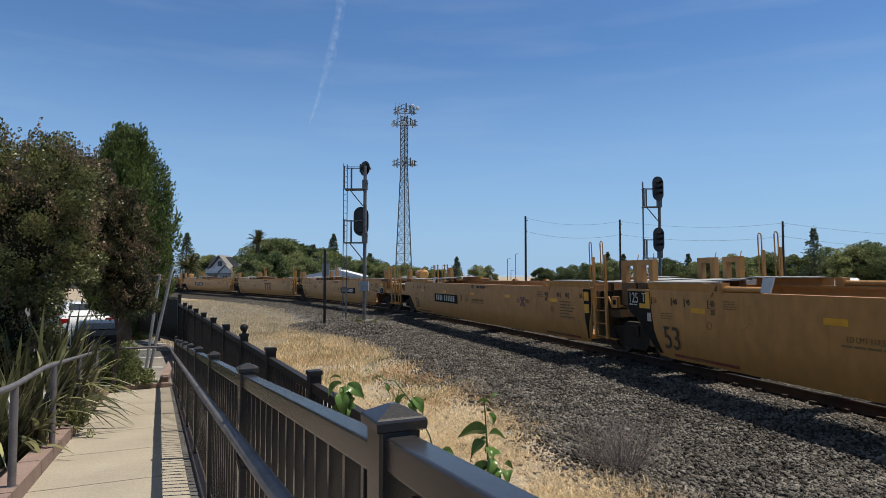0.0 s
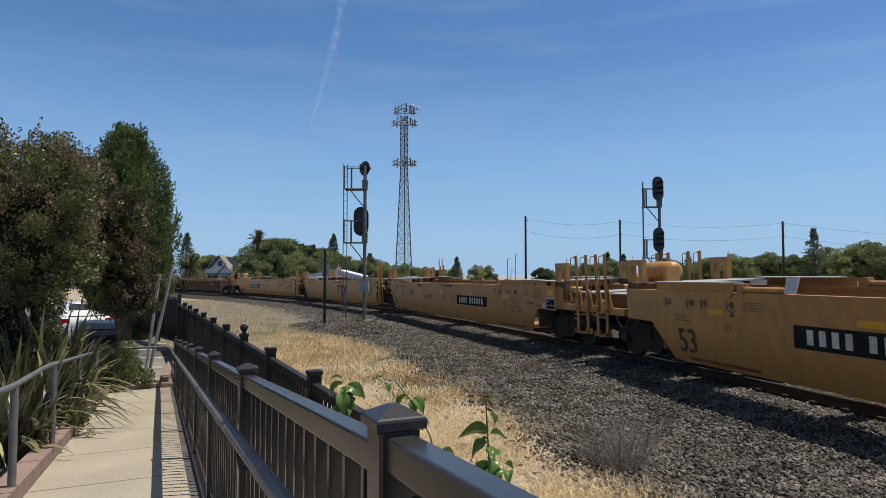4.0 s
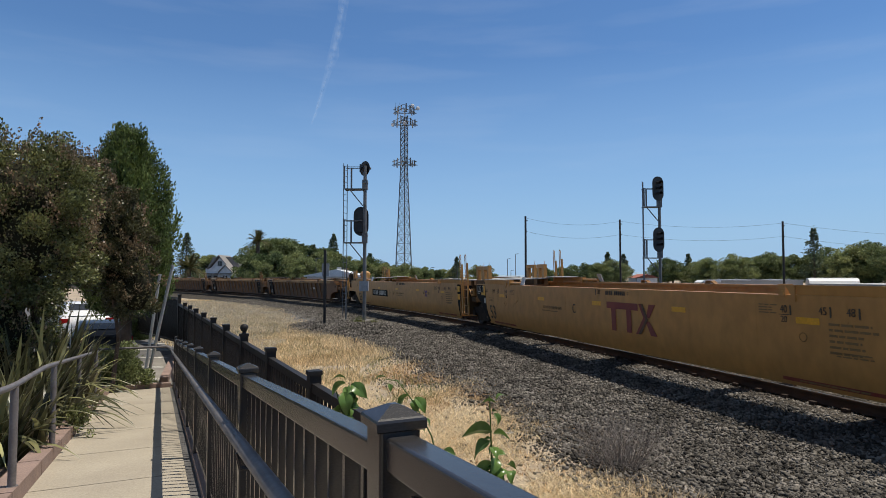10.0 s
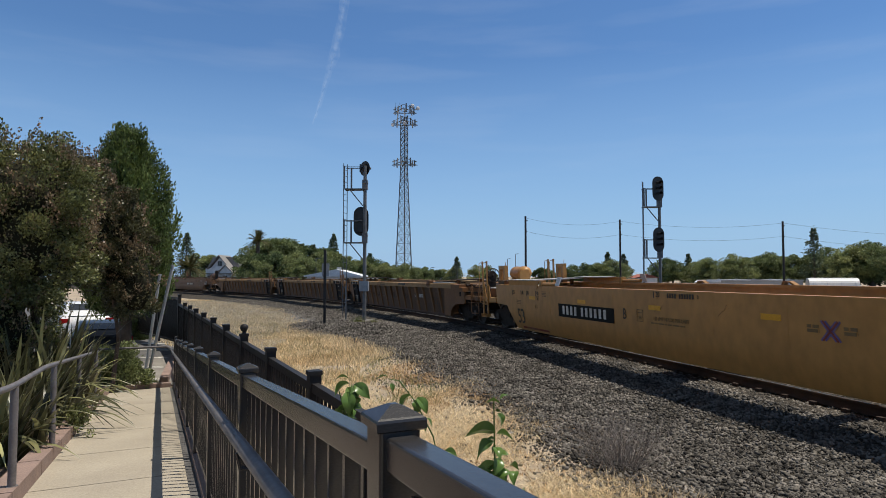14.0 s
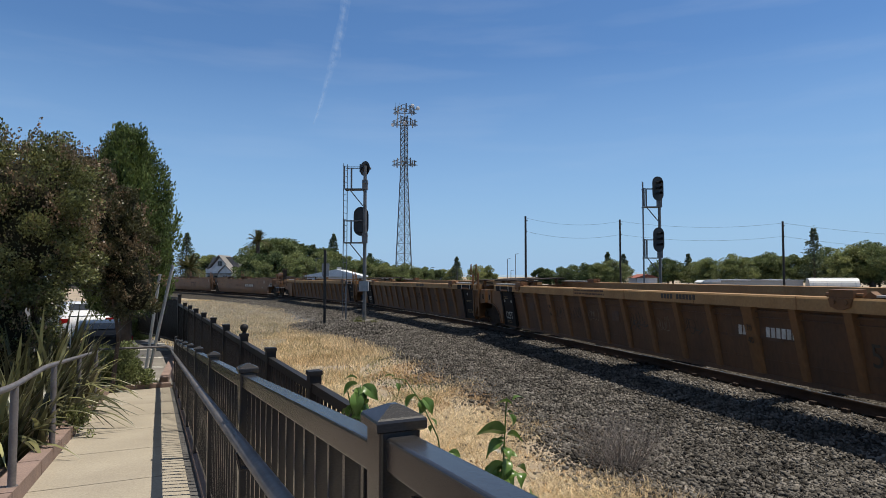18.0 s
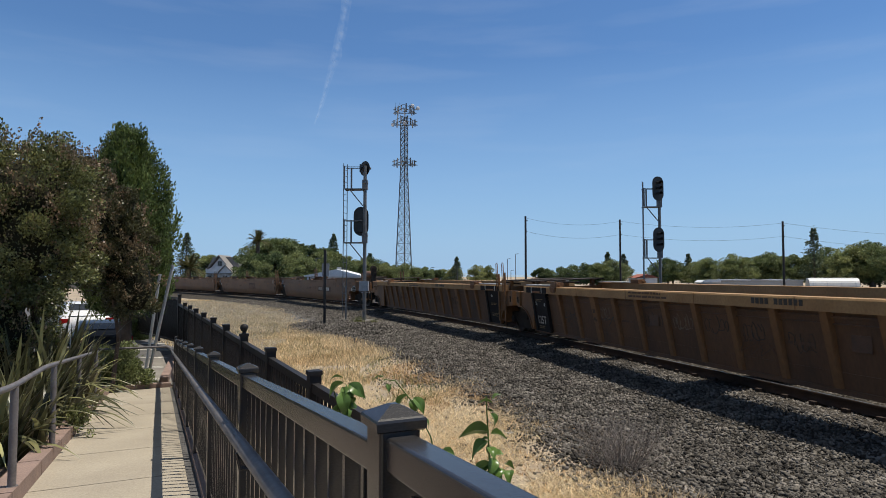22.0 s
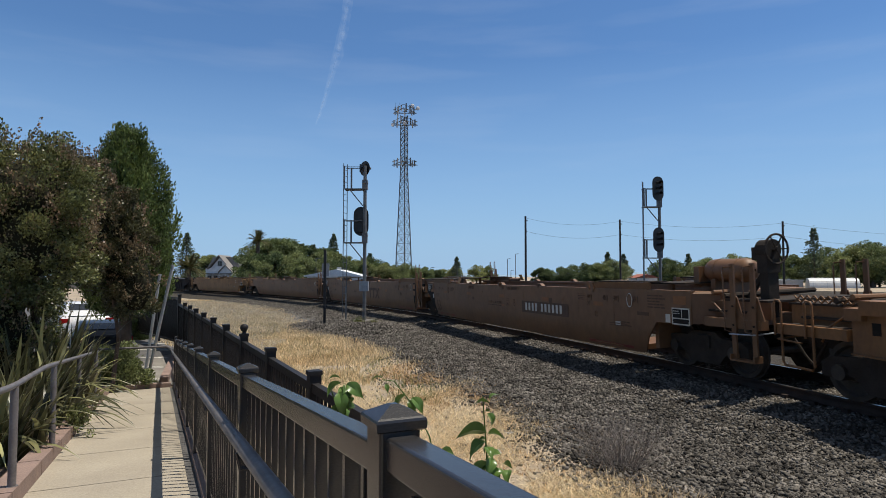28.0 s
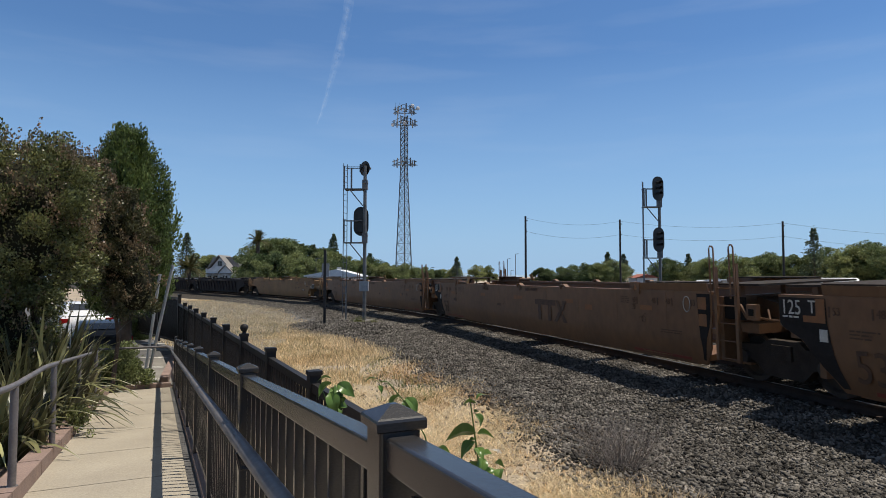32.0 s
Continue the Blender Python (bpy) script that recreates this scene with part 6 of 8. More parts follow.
build_ground()
build_track()
new_stones = solo("ballast_stones", scatter_stones(235000, stones_at, (0.017, 0.042), "ballast_stones"), STONE, "dark grey crushed ballast stones", "ballast", kind="stuff")
build_train()
build_ramp()
build_ramp_fence()
build_line_fence()
mound = Shape()
rings = [(0.0, 0.3), (0.45, 0.24), (0.75, 0.12), (1.0, 0.0)]
mv = [((2.9 + 0.5 * math.sin(3 * k)) * r * math.cos(6.2832 * k / 20), (4.6 + 0.6 * math.cos(2 * k)) * r * math.sin(6.2832 * k / 20), z) for r, z in rings for k in range(20)]
mound.add(mv, [(i * 20 + k, i * 20 + (k + 1) % 20, (i + 1) * 20 + (k + 1) % 20, (i + 1) * 20 + k) for i in range(3) for k in range(20)])
tagged(new("gravel_mound", mound.mesh("gravel_mound", BALLAST, True)), "low mound of dark ballast around the signal mast", "ballast", kind="structure").matrix_basis = pose(-4.3, 29.6, -0.52, 0, 0, 25)


def mound_stones(rng, n):
    """Stones over the mound and its skirt."""
    r, a = np.sqrt(rng.uniform(0, 1, n)) * 1.15, rng.uniform(0, 6.2832, n)
    p = np.stack([3.1 * r * np.cos(a), 4.8 * r * np.sin(a), np.interp(r, [0, 0.45, 0.75, 1.0, 1.15], [0.3, 0.24, 0.12, 0.02, 0.0]) + rng.uniform(0, 0.02, n)], 1)
    c, s = math.cos(radians(25)), math.sin(radians(25))
    return p @ np.array([[c, s, 0], [-s, c, 0], [0, 0, 1]]) + np.array([-4.3, 29.6, -0.5])


solo("ballast_stones", scatter_stones(14000, mound_stones, (0.025, 0.055), "ballast_stones"), STONE, "dark crushed stones heaped round the signal mast", "ballast", kind="stuff")


def pebbles_at(rng, n):
    """Loose pebbles strewn over the bare soil between the grass and the ballast."""
    y = 6.5 + 20 * rng.uniform(0, 1, n) ** 1.3
    edge = np.interp(y, [2.2, 7.15, 10.5, 13.8, 18.5, 24.2, 26.6], [3.4, 2.1, 1.3, 0.6, -0.9, -3.9, -5.3])
    x = edge + 0.6 - np.abs(rng.normal(0, 1.1, n))
    return np.stack([x, y, np.full(n, -0.495)], 1)


solo("pebbles", scatter_stones(16000, pebbles_at, (0.007, 0.022), "pebbles"), STONE, "small loose pebbles strewn over the dry soil", "pebbles", kind="stuff")
build_signal(pose(-3.92, 30.5, -0.3), 178, 7.85, "grey mast signal with two black heads standing in ballast", -1, 2.68, 0.1)
build_signal(pose(13.18, 37, -0.45), 15, 8.1, "grey mast signal with two dark three-lamp heads facing the line", -1, 3.1, 0.35)
build_tower()
build_poles()


# ---- plants ----
def leaf_cards(points, normals, size, rng, long=1.6, jitter=0.7):
    """Small pointed leaves (two triangles folded along the rib) at the given points."""
    n = len(points)
    d = normals + rng.normal(0, jitter, (n, 3))
    d /= np.linalg.norm(d, axis=1, keepdims=True) + 1e-9
    a = np.cross(d, rng.normal(0, 1, (n, 3)))
    a /= np.linalg.norm(a, axis=1, keepdims=True) + 1e-9
    s = size * rng.uniform(0.6, 1.3, (n, 1))
    tip, side = d * s * long, a * s * 0.5
    v = np.stack([points, points + tip * 0.5 + side, points + tip, points + tip * 0.5 - side], 1).reshape(-1, 3)
    f = np.arange(n * 4).reshape(n, 4)
    return v, f


def blob_points(rng, n, blobs, shell=0.35, rough=0.22):
    """Points near the skins of several lumpy ellipsoids (x, y, z, rx, ry, rz)."""
    w = np.array([b[3] * b[5] for b in blobs])
    pick = rng.choice(len(blobs), n, p=w / w.sum())
    B = np.array(blobs)[pick]
    d = rng.normal(0, 1, (n, 3))
    d /= np.linalg.norm(d, axis=1, keepdims=True)
    bump = np.sin(d[:, 0] * 7 + pick) * np.sin(d[:, 1] * 6 + 2 * pick) * np.cos(d[:, 2] * 8 + pick) * rough
    r = 1 - shell * rng.uniform(0, 1, n) ** 1.6 + bump
    return B[:, :3] + d * B[:, 3:] * r[:, None], d


def hedge_mesh(name, blobs, n, size, mat, seed, lift=0.6, sprigs=60, tips=False):
    sprigs = sprigs * 2 // 3
    rng = np.random.default_rng(seed)
    if tips:
        p, d = np.zeros((0, 3)), np.zeros((0, 3))
        c, cd = blob_points(rng, n // 60, blobs, shell=0.1)
        for q, w in zip(c, cd):
            if w[2] > -0.5:
                m = rng.integers(14, 34)
                p = np.vstack([p, q + np.clip(rng.normal(0, 0.045, (m, 3)), -0.07, 0.07) * np.array([1, 1, 1.5])])
                d = np.vstack([d, np.tile(w * 0.5 + [0, 0, 0.7], (m, 1))])
    else:
        # leaves sit in clumps, with dark hollows between
        c, cd = blob_points(rng, n // 400, blobs, shell=0.22, rough=0.36)
        k = rng.integers(0, len(c), n)
        r = rng.uniform(0.07, 0.2, len(c))[k]
        ball = rng.normal(0, 1, (n, 3))
        ball *= (rng.uniform(0, 1, n) ** 0.4 / np.linalg.norm(ball, axis=1))[:, None]
        p, d = c[k] + ball * r[:, None] * 1.25, cd[k]
        q, w = blob_points(rng, n // 4, blobs, shell=0.6)
        p, d = np.vstack([p, q - w * 0.1]), np.vstack([d, w])
        sprigs = 0
    # upright shoots standing out of the top
    for b in blobs:
        for _ in range(sprigs):
            a, q = rng.uniform(0, 6.28), math.sqrt(rng.uniform(0, 1)) * 0.9
            base = np.array([b[0] + b[3] * q * math.cos(a), b[1] + b[4] * q * math.sin(a), b[2] + b[5] * math.sqrt(1 - q * q) * 0.92])
            m = rng.integers(20, 36)
            h = rng.uniform(0.1, 0.36)
            lean = rng.normal(0, 0.12, 3)
            t = rng.uniform(0, 1, m)
            p = np.vstack([p, base + np.outer(t, np.array([lean[0], lean[1], h])) + np.clip(rng.normal(0, 0.02, (m, 3)), -0.035, 0.035)])
            d = np.vstack([d, np.tile([0, 0, 0.6], (m, 1)) + rng.normal(0, 0.7, (m, 3))])
    v, f = leaf_cards(p, d + np.array([0, 0, lift]), size, rng)
    return raw_mesh(name, v, f, mat)


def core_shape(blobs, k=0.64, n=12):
    """Dark lumps a little smaller than a shrub's crown, painting the shade inside it."""
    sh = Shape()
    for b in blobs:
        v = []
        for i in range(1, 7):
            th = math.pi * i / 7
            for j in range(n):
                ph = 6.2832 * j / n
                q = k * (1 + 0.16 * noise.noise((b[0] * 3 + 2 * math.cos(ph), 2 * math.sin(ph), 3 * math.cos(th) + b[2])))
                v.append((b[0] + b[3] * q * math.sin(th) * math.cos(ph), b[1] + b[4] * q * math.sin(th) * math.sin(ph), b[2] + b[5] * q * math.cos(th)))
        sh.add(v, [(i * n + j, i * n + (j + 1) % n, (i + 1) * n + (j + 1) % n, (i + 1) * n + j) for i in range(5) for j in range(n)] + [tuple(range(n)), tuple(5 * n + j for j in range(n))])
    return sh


def build_hedge():
    h = thing("shrub", "tall dense shrub with bronze-tipped green leaves", "shrub", at=pose(-6.0, 8.9, -0.5), group="shrubs beside the ramp")
    blobs = [(0.05, -0.4, 3.55, 0.95, 0.9, 0.9), (-0.45, 0.6, 3.5, 0.9, 0.9, 0.9), (0.15, -0.5, 2.95, 0.95, 0.8, 0.8), (-0.2, -0.5, 1.5, 0.8, 0.8, 1.15), (-0.15, 0.7, 3.0, 0.7, 0.8, 0.85), (-1.2, -0.3, 2.8, 1.0, 0.9, 1.7), (-1.1, -0.5, 3.6, 0.9, 0.9, 0.9), (-0.45, -0.3, 0.8, 0.75, 0.8, 0.9), (-1.15, -0.4, 1.2, 0.85, 0.8, 1.1)]
    part("crown", hedge_mesh("crown", blobs, 200000, 0.027, HEDGE_LEAF, 3), HEDGE_LEAF, h)
    part("new_growth", hedge_mesh("new_growth", blobs, 80000, 0.024, BRONZE_LEAF, 4, tips=True), BRONZE_LEAF, h, "bronze young leaves")
    part("inner_growth", core_shape(blobs, 0.6), CORE_SHADE, h)
    part("trunk", Shape().tube([(0, 0, 0), (0.1, 0.1, 1.4), (-0.1, 0, 2.8)], 0.09, 8, 0.04).tube([(-0.6, 0, 0), (-0.7, 0.2, 2.2)], 0.07, 7, 0.03), BARK, h)
    h2 = thing("shrub", "dark bronze-leaved shrub in front of a conifer", "shrub", at=pose(-7.2, 12.6, -0.5), group="shrubs beside the ramp")
    blobs = [(-0.1, 0.0, 3.6, 0.75, 0.7, 1.15), (0.35, 0.3, 3.0, 0.55, 0.6, 1.3), (-0.2, -0.1, 3.0, 0.7, 0.7, 0.7), (0.72, 0.3, 2.3, 0.45, 0.6, 0.85), (-1.0, 0.0, 3.9, 0.8, 0.7, 0.9), (-0.3, 0.0, 4.45, 0.45, 0.45, 0.5), (-0.85, 0.1, 4.6, 0.5, 0.5, 0.55)]
    part("crown", hedge_mesh("crown", blobs, 64000, 0.034, DARK_LEAF, 5), DARK_LEAF, h2)
    part("new_growth", hedge_mesh("new_growth", blobs, 30000, 0.03, BRONZE_LEAF, 6, tips=True, sprigs=40), BRONZE_LEAF, h2, "bronze young leaves")
    part("inner_growth", core_shape(blobs), CORE_SHADE, h2)
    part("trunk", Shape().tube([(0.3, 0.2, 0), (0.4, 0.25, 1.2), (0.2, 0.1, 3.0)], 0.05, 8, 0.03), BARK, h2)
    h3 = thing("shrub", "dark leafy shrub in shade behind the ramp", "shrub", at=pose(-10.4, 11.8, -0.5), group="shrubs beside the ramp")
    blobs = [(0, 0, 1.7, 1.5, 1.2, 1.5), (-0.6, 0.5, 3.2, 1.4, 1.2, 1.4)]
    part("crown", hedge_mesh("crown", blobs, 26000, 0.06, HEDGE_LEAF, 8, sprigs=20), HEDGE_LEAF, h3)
    part("inner_growth", core_shape(blobs), CORE_SHADE, h3)
    part("trunk", Shape().tube([(0, 0, 0), (0, 0.1, 2.0)], 0.12, 8, 0.06), BARK, h3)
    low = thing("low_shrub", "low clipped green shrub at the foot of the ramp", "shrub", at=pose(-7.0, 13.4, -0.5) @ Matrix.Diagonal((1.25, 1.2, 1.3, 1)), group="shrubs beside the ramp")
    part("crown", hedge_mesh("crown", [(0, 0, 0.3, 0.42, 0.4, 0.4), (-0.3, 0.2, 0.25, 0.4, 0.4, 0.33)], 12000, 0.028, OAK_LEAF, 9, sprigs=15), OAK_LEAF, low)
    part("branches", Shape().tube([(0, 0, 0), (0.08, 0, 0.35)], 0.012, 5, 0.006).tube([(-0.2, 0.1, 0), (-0.35, 0.2, 0.34)], 0.012, 5, 0.006).tube([(-0.05, 0.05, 0), (-0.1, -0.15, 0.36)], 0.01, 5, 0.005), BARK, low)
    far_low = thing("low_shrub", "small green shrub at the foot of the conifer", "shrub", at=pose(-12.1, 23.8, -0.5), group="shrubs beside the ramp")
    part("crown", hedge_mesh("crown", [(-0.35, 0, 0.4, 0.5, 0.4, 0.45), (0.3, 0.15, 0.36, 0.5, 0.4, 0.4)], 11000, 0.035, OAK_LEAF, 10, sprigs=15), OAK_LEAF, far_low)
    part("branches", Shape().tube([(0.2, 0.1, 0), (0.35, 0.15, 0.4)], 0.014, 5, 0.006).tube([(-0.2, 0, 0), (-0.4, 0.05, 0.45)], 0.014, 5, 0.006), BARK, far_low)

    creeper = thing("creeper", "small trailing green creeper spilling over the kerb", "plant", at=Matrix.Translation(on_ramp(8.75, 1.22, 0.02)))
    part("leaves", hedge_mesh("leaves", [(0, 0, 0.08, 0.16, 0.3, 0.07), (0.2, -0.1, 0.03, 0.14, 0.16, 0.04), (-0.1, 0.1, 0.16, 0.12, 0.22, 0.07)], 750, 0.022, OAK_LEAF, 41, sprigs=8), OAK_LEAF, creeper)


def build_cypress():
    t = thing("cypress_tree", "dense upright green conifer with feathery outline", "tree", at=pose(-8.95, 17.2, -0.5) @ Matrix.Diagonal((1.18, 1.18, 1.1, 1)))
    part("trunk", Shape().tube([(0, 0, 0), (0.05, 0, 2.5), (0, 0.05, 5.4)], 0.17, 10, 0.03), BARK, t)
    rng = np.random.default_rng(12)
    us, rs = [0, 0.14, 0.24, 0.4, 0.62, 0.82, 0.94, 1.0], [0.45, 0.7, 1.0, 1.14, 1.0, 0.66, 0.36, 0.1]
    pts, dirs = [], []
    for k in range(2600):
        # one upright feathery spray
        u, a = rng.uniform(0.13, 0.965), rng.uniform(0, 6.2832)
        z = 0.5 + 5.3 * u
        lump = 1 + 0.16 * math.sin(a * 4 + z * 1.3) + 0.12 * math.sin(a * 7 - z * 3.1)
        r = np.interp(u, us, rs) * lump * (1 - 0.5 * rng.uniform(0, 1) ** 2)
        L = rng.uniform(0.25, 0.62)
        out = np.array([math.cos(a), math.sin(a), 0.0])
        m = 36
        s = rng.uniform(0, 1, m)
        w = 0.07 * (1 - 0.75 * s)
        p = out * (r - 0.12) + np.array([0, 0, z]) + np.outer(s, out * 0.2 * L) + np.outer(s ** 0.9, [0, 0, L]) + rng.normal(0, 1, (m, 3)) * w[:, None]
        pts.append(p)
        dirs.append(np.tile(out * 0.35 + [0, 0, 1.0], (m, 1)))
    v, f = leaf_cards(np.vstack(pts), np.vstack(dirs), 0.034, rng, long=2.6, jitter=0.4)
    part("crown", raw_mesh("crown", v, f, CYPRESS_LEAF), CYPRESS_LEAF, t)
    # solid dark core added in place of the shade deep in the crown
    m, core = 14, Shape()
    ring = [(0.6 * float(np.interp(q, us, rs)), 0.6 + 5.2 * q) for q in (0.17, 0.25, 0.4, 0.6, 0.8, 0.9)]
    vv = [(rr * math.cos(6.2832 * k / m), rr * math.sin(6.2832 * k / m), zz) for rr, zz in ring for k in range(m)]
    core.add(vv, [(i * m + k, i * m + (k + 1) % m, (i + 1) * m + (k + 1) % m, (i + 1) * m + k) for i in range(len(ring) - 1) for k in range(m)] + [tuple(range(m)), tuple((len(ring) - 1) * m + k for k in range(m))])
    part("inner_growth", core, CORE_SHADE, t)


def blade(rng, base, yaw, length, width, droop, v, f, n=5):
    d = np.array([math.cos(yaw), math.sin(yaw), 0.0])
    side = np.array([-math.sin(yaw), math.cos(yaw), 0.0])
    k = len(v)
    up = rng.uniform(0.75, 1.25)
    for i in range(n + 1):
        t = i / n
        p = base + d * length * (0.25 * t + droop * t * t) + np.array([0, 0, length * (up * t - droop * 0.9 * t * t * t)])
        w = width * (1 - t ** 2.2) * (0.5 + min(t * 4, 1) * 0.5)
        v += [tuple(p + side * w / 2), tuple(p - side * w / 2 + np.array([0, 0, -0.006]))]
    f += [(k + 2 * i, k + 2 * i + 1, k + 2 * i + 3, k + 2 * i + 2) for i in range(n)]


def build_flax():
    rng = np.random.default_rng(21)
    for j, (x, y, z, n, ln) in enumerate(((-5.3, 8.15, -0.02, 130, 1.55), (-5.85, 9.5, -0.15, 120, 1.5), (-4.85, 7.15, 0.08, 90, 1.3), (-6.45, 10.7, -0.3, 90, 1.2), (-5.75, 7.9, 0.0, 70, 1.4), (-4.3, 6.1, 0.15, 90, 1.05))):
        t = thing("flax_plant", "clump of long strap-shaped bronze-green flax leaves", "plant", at=pose(x, y, z), group="flax plants in the bed")
        for name, mat, m in (("leaves", FLAX_LEAF, n * 2 // 3), ("pale_leaves", LIT_FLAX, n // 5)):
            v, f = [], []
            for k in range(m):
                # most blades stand or lean out towards the ramp, some arch over the kerb
                arch = rng.uniform() < 0.18
                droop = rng.uniform(0.5, 0.9) if arch else rng.uniform(0.03, 0.3)
                yaw = rng.normal(-0.25, 0.55) if arch or rng.uniform() < 0.62 else rng.uniform(0, 6.2832)
                blade(rng, np.array([rng.normal(0, 0.14), rng.normal(0, 0.16), 0]), yaw, ln * (rng.uniform(0.5, 0.78) if arch else rng.uniform(0.55, 1.08)), 0.074 * rng.uniform(0.65, 1.25), droop, v, f, 8)
            part(name, raw_mesh(name, v, f, mat), mat, t)
    bed = Shape().add([on_ramp(a, w, -0.02) for a, w in ((-3, 1.45), (15.2, 1.45), (15.2, 5.5), (-3, 5.5))] + [on_ramp(a, w, -1.6) for a, w in ((-3, 1.45), (15.2, 1.45), (15.2, 5.5), (-3, 5.5))], [(0, 1, 2, 3), (0, 4, 5, 1), (1, 5, 6, 2), (2, 6, 7, 3), (3, 7, 4, 0)])
    tagged(new("planting_bed", bed.mesh("planting_bed", material("bark_mulch", (0.13, 0.085, 0.055), (0.06, 0.042, 0.03), rough=0.95, scale=6, fine=40, bump=0.8))), "dark bark mulch in a sloping planting bed", "planting bed", kind="structure")


def grass_mesh(name, spots, h, w, mat, seed, lean=0.5):
    """Thin blades, three corners each."""
    rng = np.random.default_rng(seed)
    n = len(spots)
    a = rng.uniform(0, 6.2832, n)
    hh = rng.uniform(h[0], h[1], n)
    side = np.stack([np.cos(a), np.sin(a), np.zeros(n)], 1) * (w * rng.uniform(0.6, 1.4, (n, 1)))
    tip = np.stack([rng.normal(0, lean, n) * hh, rng.normal(0, lean, n) * hh, hh], 1)
    v = np.stack([spots - side, spots + side, spots + tip], 1).reshape(-1, 3)
    return raw_mesh(name, v, np.arange(n * 3).reshape(n, 3), mat)


def build_grass():
    rng = np.random.default_rng(5)
    n = 340000
    y = 5.0 + 59 * rng.uniform(0, 1, n) ** 1.9
    # the strip between the black fence and the ballast
    xf = np.interp(y, [2.2, 5.2, 20.3, 24.6, 40, 64], [0.5, -1.0, -8.6, -12.0, -22, -38])
    xb = np.interp(y, [2.2, 7.15, 10.5, 13.8, 18.5, 24.2, 26.6, 47.7, 71.8], [3.4, 2.1, 1.3, 0.6, -0.9, -3.9, -5.3, -13.2, -30])
    x = xf + (xb - xf + 0.8) * rng.uniform(0, 1, n)
    patch = np.array([noise.noise((a * 0.55, b * 0.4, 7.0)) + 0.5 * noise.noise((a * 1.9, b * 1.6, 3.0)) for a, b in zip(x[:n], y[:n])])
    keep = (patch + rng.normal(0, 0.22, n) > np.where(y > 17, -0.62, -0.04)) & (rng.uniform(0, 1, n) < np.clip((xb + 0.5 - x + 0.5 * patch) / 1.2, 0, 1))
    bare = (np.hypot((x + 0.6) / 1.6, (y - 16.5) / 3.0) < 1)
    keep &= ~bare | (rng.uniform(0, 1, n) < 0.15)
    spots = np.stack([x, y, np.full(n, -0.52)], 1)[keep]
    far = spots[:, 1] > 14
    solo("dry_grass", grass_mesh("dry_grass", spots[~far], (0.04, 0.16), 0.0055, DRY_GRASS, 31, 1.1), DRY_GRASS, "straw-coloured dead grass beside the line", "grass", kind="stuff")
    solo("dry_grass", grass_mesh("dry_grass", spots[far], (0.04, 0.19), 0.012, DRY_GRASS, 32, 0.45), DRY_GRASS, "taller straw-coloured dead grass beside the line", "grass", kind="stuff")
    # broken straw lying flat
    q = spots[spots[:, 1] < 15]
    q = q[rng.integers(0, len(q), 110000)] + np.concatenate([rng.normal(0, 0.3, (110000, 2)), rng.uniform(0.012, 0.045, (110000, 1))], 1)
    solo("fallen_straw", grass_mesh("fallen_straw", q, (0.012, 0.03), 0.005, PALE_STRAW, 36, 3.2), PALE_STRAW, "pale broken straw lying on the ground", "straw", kind="stuff")
    m = 6500
    gy = 12 + 30 * rng.uniform(0, 1, m) ** 1.4
    gx = np.interp(gy, [12, 19, 24.2, 26.6, 40], [0.6, -1.6, -4.4, -6.0, -11.5]) - rng.uniform(0, 3.2, m)
    keep = np.array([noise.noise((a * 0.7, b * 0.5, 11.0)) > 0.02 for a, b in zip(gx, gy)])
    solo("green_weeds", grass_mesh("green_weeds", np.stack([gx, gy, np.full(m, -0.52)], 1)[keep], (0.06, 0.24), 0.008, GREEN_GRASS, 33), GREEN_GRASS, "sparse grey-green weeds among the dry grass", "weeds", kind="stuff")
    m = 26000
    ra, rr = rng.uniform(0, 6.2832, m), np.sqrt(rng.uniform(0, 1, m))
    which = rng.integers(0, 4, m)
    cx, cy = np.array([-0.4, 0.9, 1.5, 0.2])[which], np.array([15.2, 11.6, 8.4, 14.0])[which]
    q = np.stack([cx + 1.5 * rr * np.cos(ra) - 0.12 * rr * np.sin(ra), cy + 2.3 * rr * np.sin(ra), np.full(m, -0.5)], 1)
    q = q[np.array([noise.noise((a * 1.1, b * 0.9, 21.0)) > -0.05 for a, b in q[:, :2]])]
    russet = leafy("russet_weed", (0.5, 0.3, 0.13), (0.36, 0.23, 0.11), spread=0.4, through_light=0.2, scale=1.5)
    solo("russet_weeds", grass_mesh("russet_weeds", q, (0.02, 0.07), 0.007, russet, 37, 1.3), russet, "low rust-coloured mat of dead weeds", "weeds", kind="stuff")
    for x, y, s in ((-4.05, 29.4, 0.5), (-3.35, 29.6, 0.38)):
        q = np.stack([rng.normal(x, 0.13, 500), rng.normal(y, 0.13, 500), np.full(500, -0.5)], 1)
        solo("weed_tuft", grass_mesh("weed_tuft", q, (0.2 * s, 1.3 * s), 0.012, GREEN_GRASS, 34, 0.2), GREEN_GRASS, "green weed tuft at the foot of the signal mast", "weed", group="weed tufts")
    # litter among the grass
    for k, (x, y) in enumerate(((1.02, 9.6), (1.95, 8.9), (0.75, 8.6), (-0.6, 12.2), (2.1, 7.2))):
        v = [(rng.normal(0, 0.05), rng.normal(0, 0.05), rng.uniform(0, 0.05)) for _ in range(8)]
        sh = Shape().add(v, [(0, 1, 2), (2, 3, 4), (4, 5, 6), (6, 7, 0), (1, 3, 5)])
        solo("paper_scrap", sh, WHITE_PAINT, "crumpled white paper scrap lying on the ground", "litter", group="litter", at=pose(x, y, -0.47))


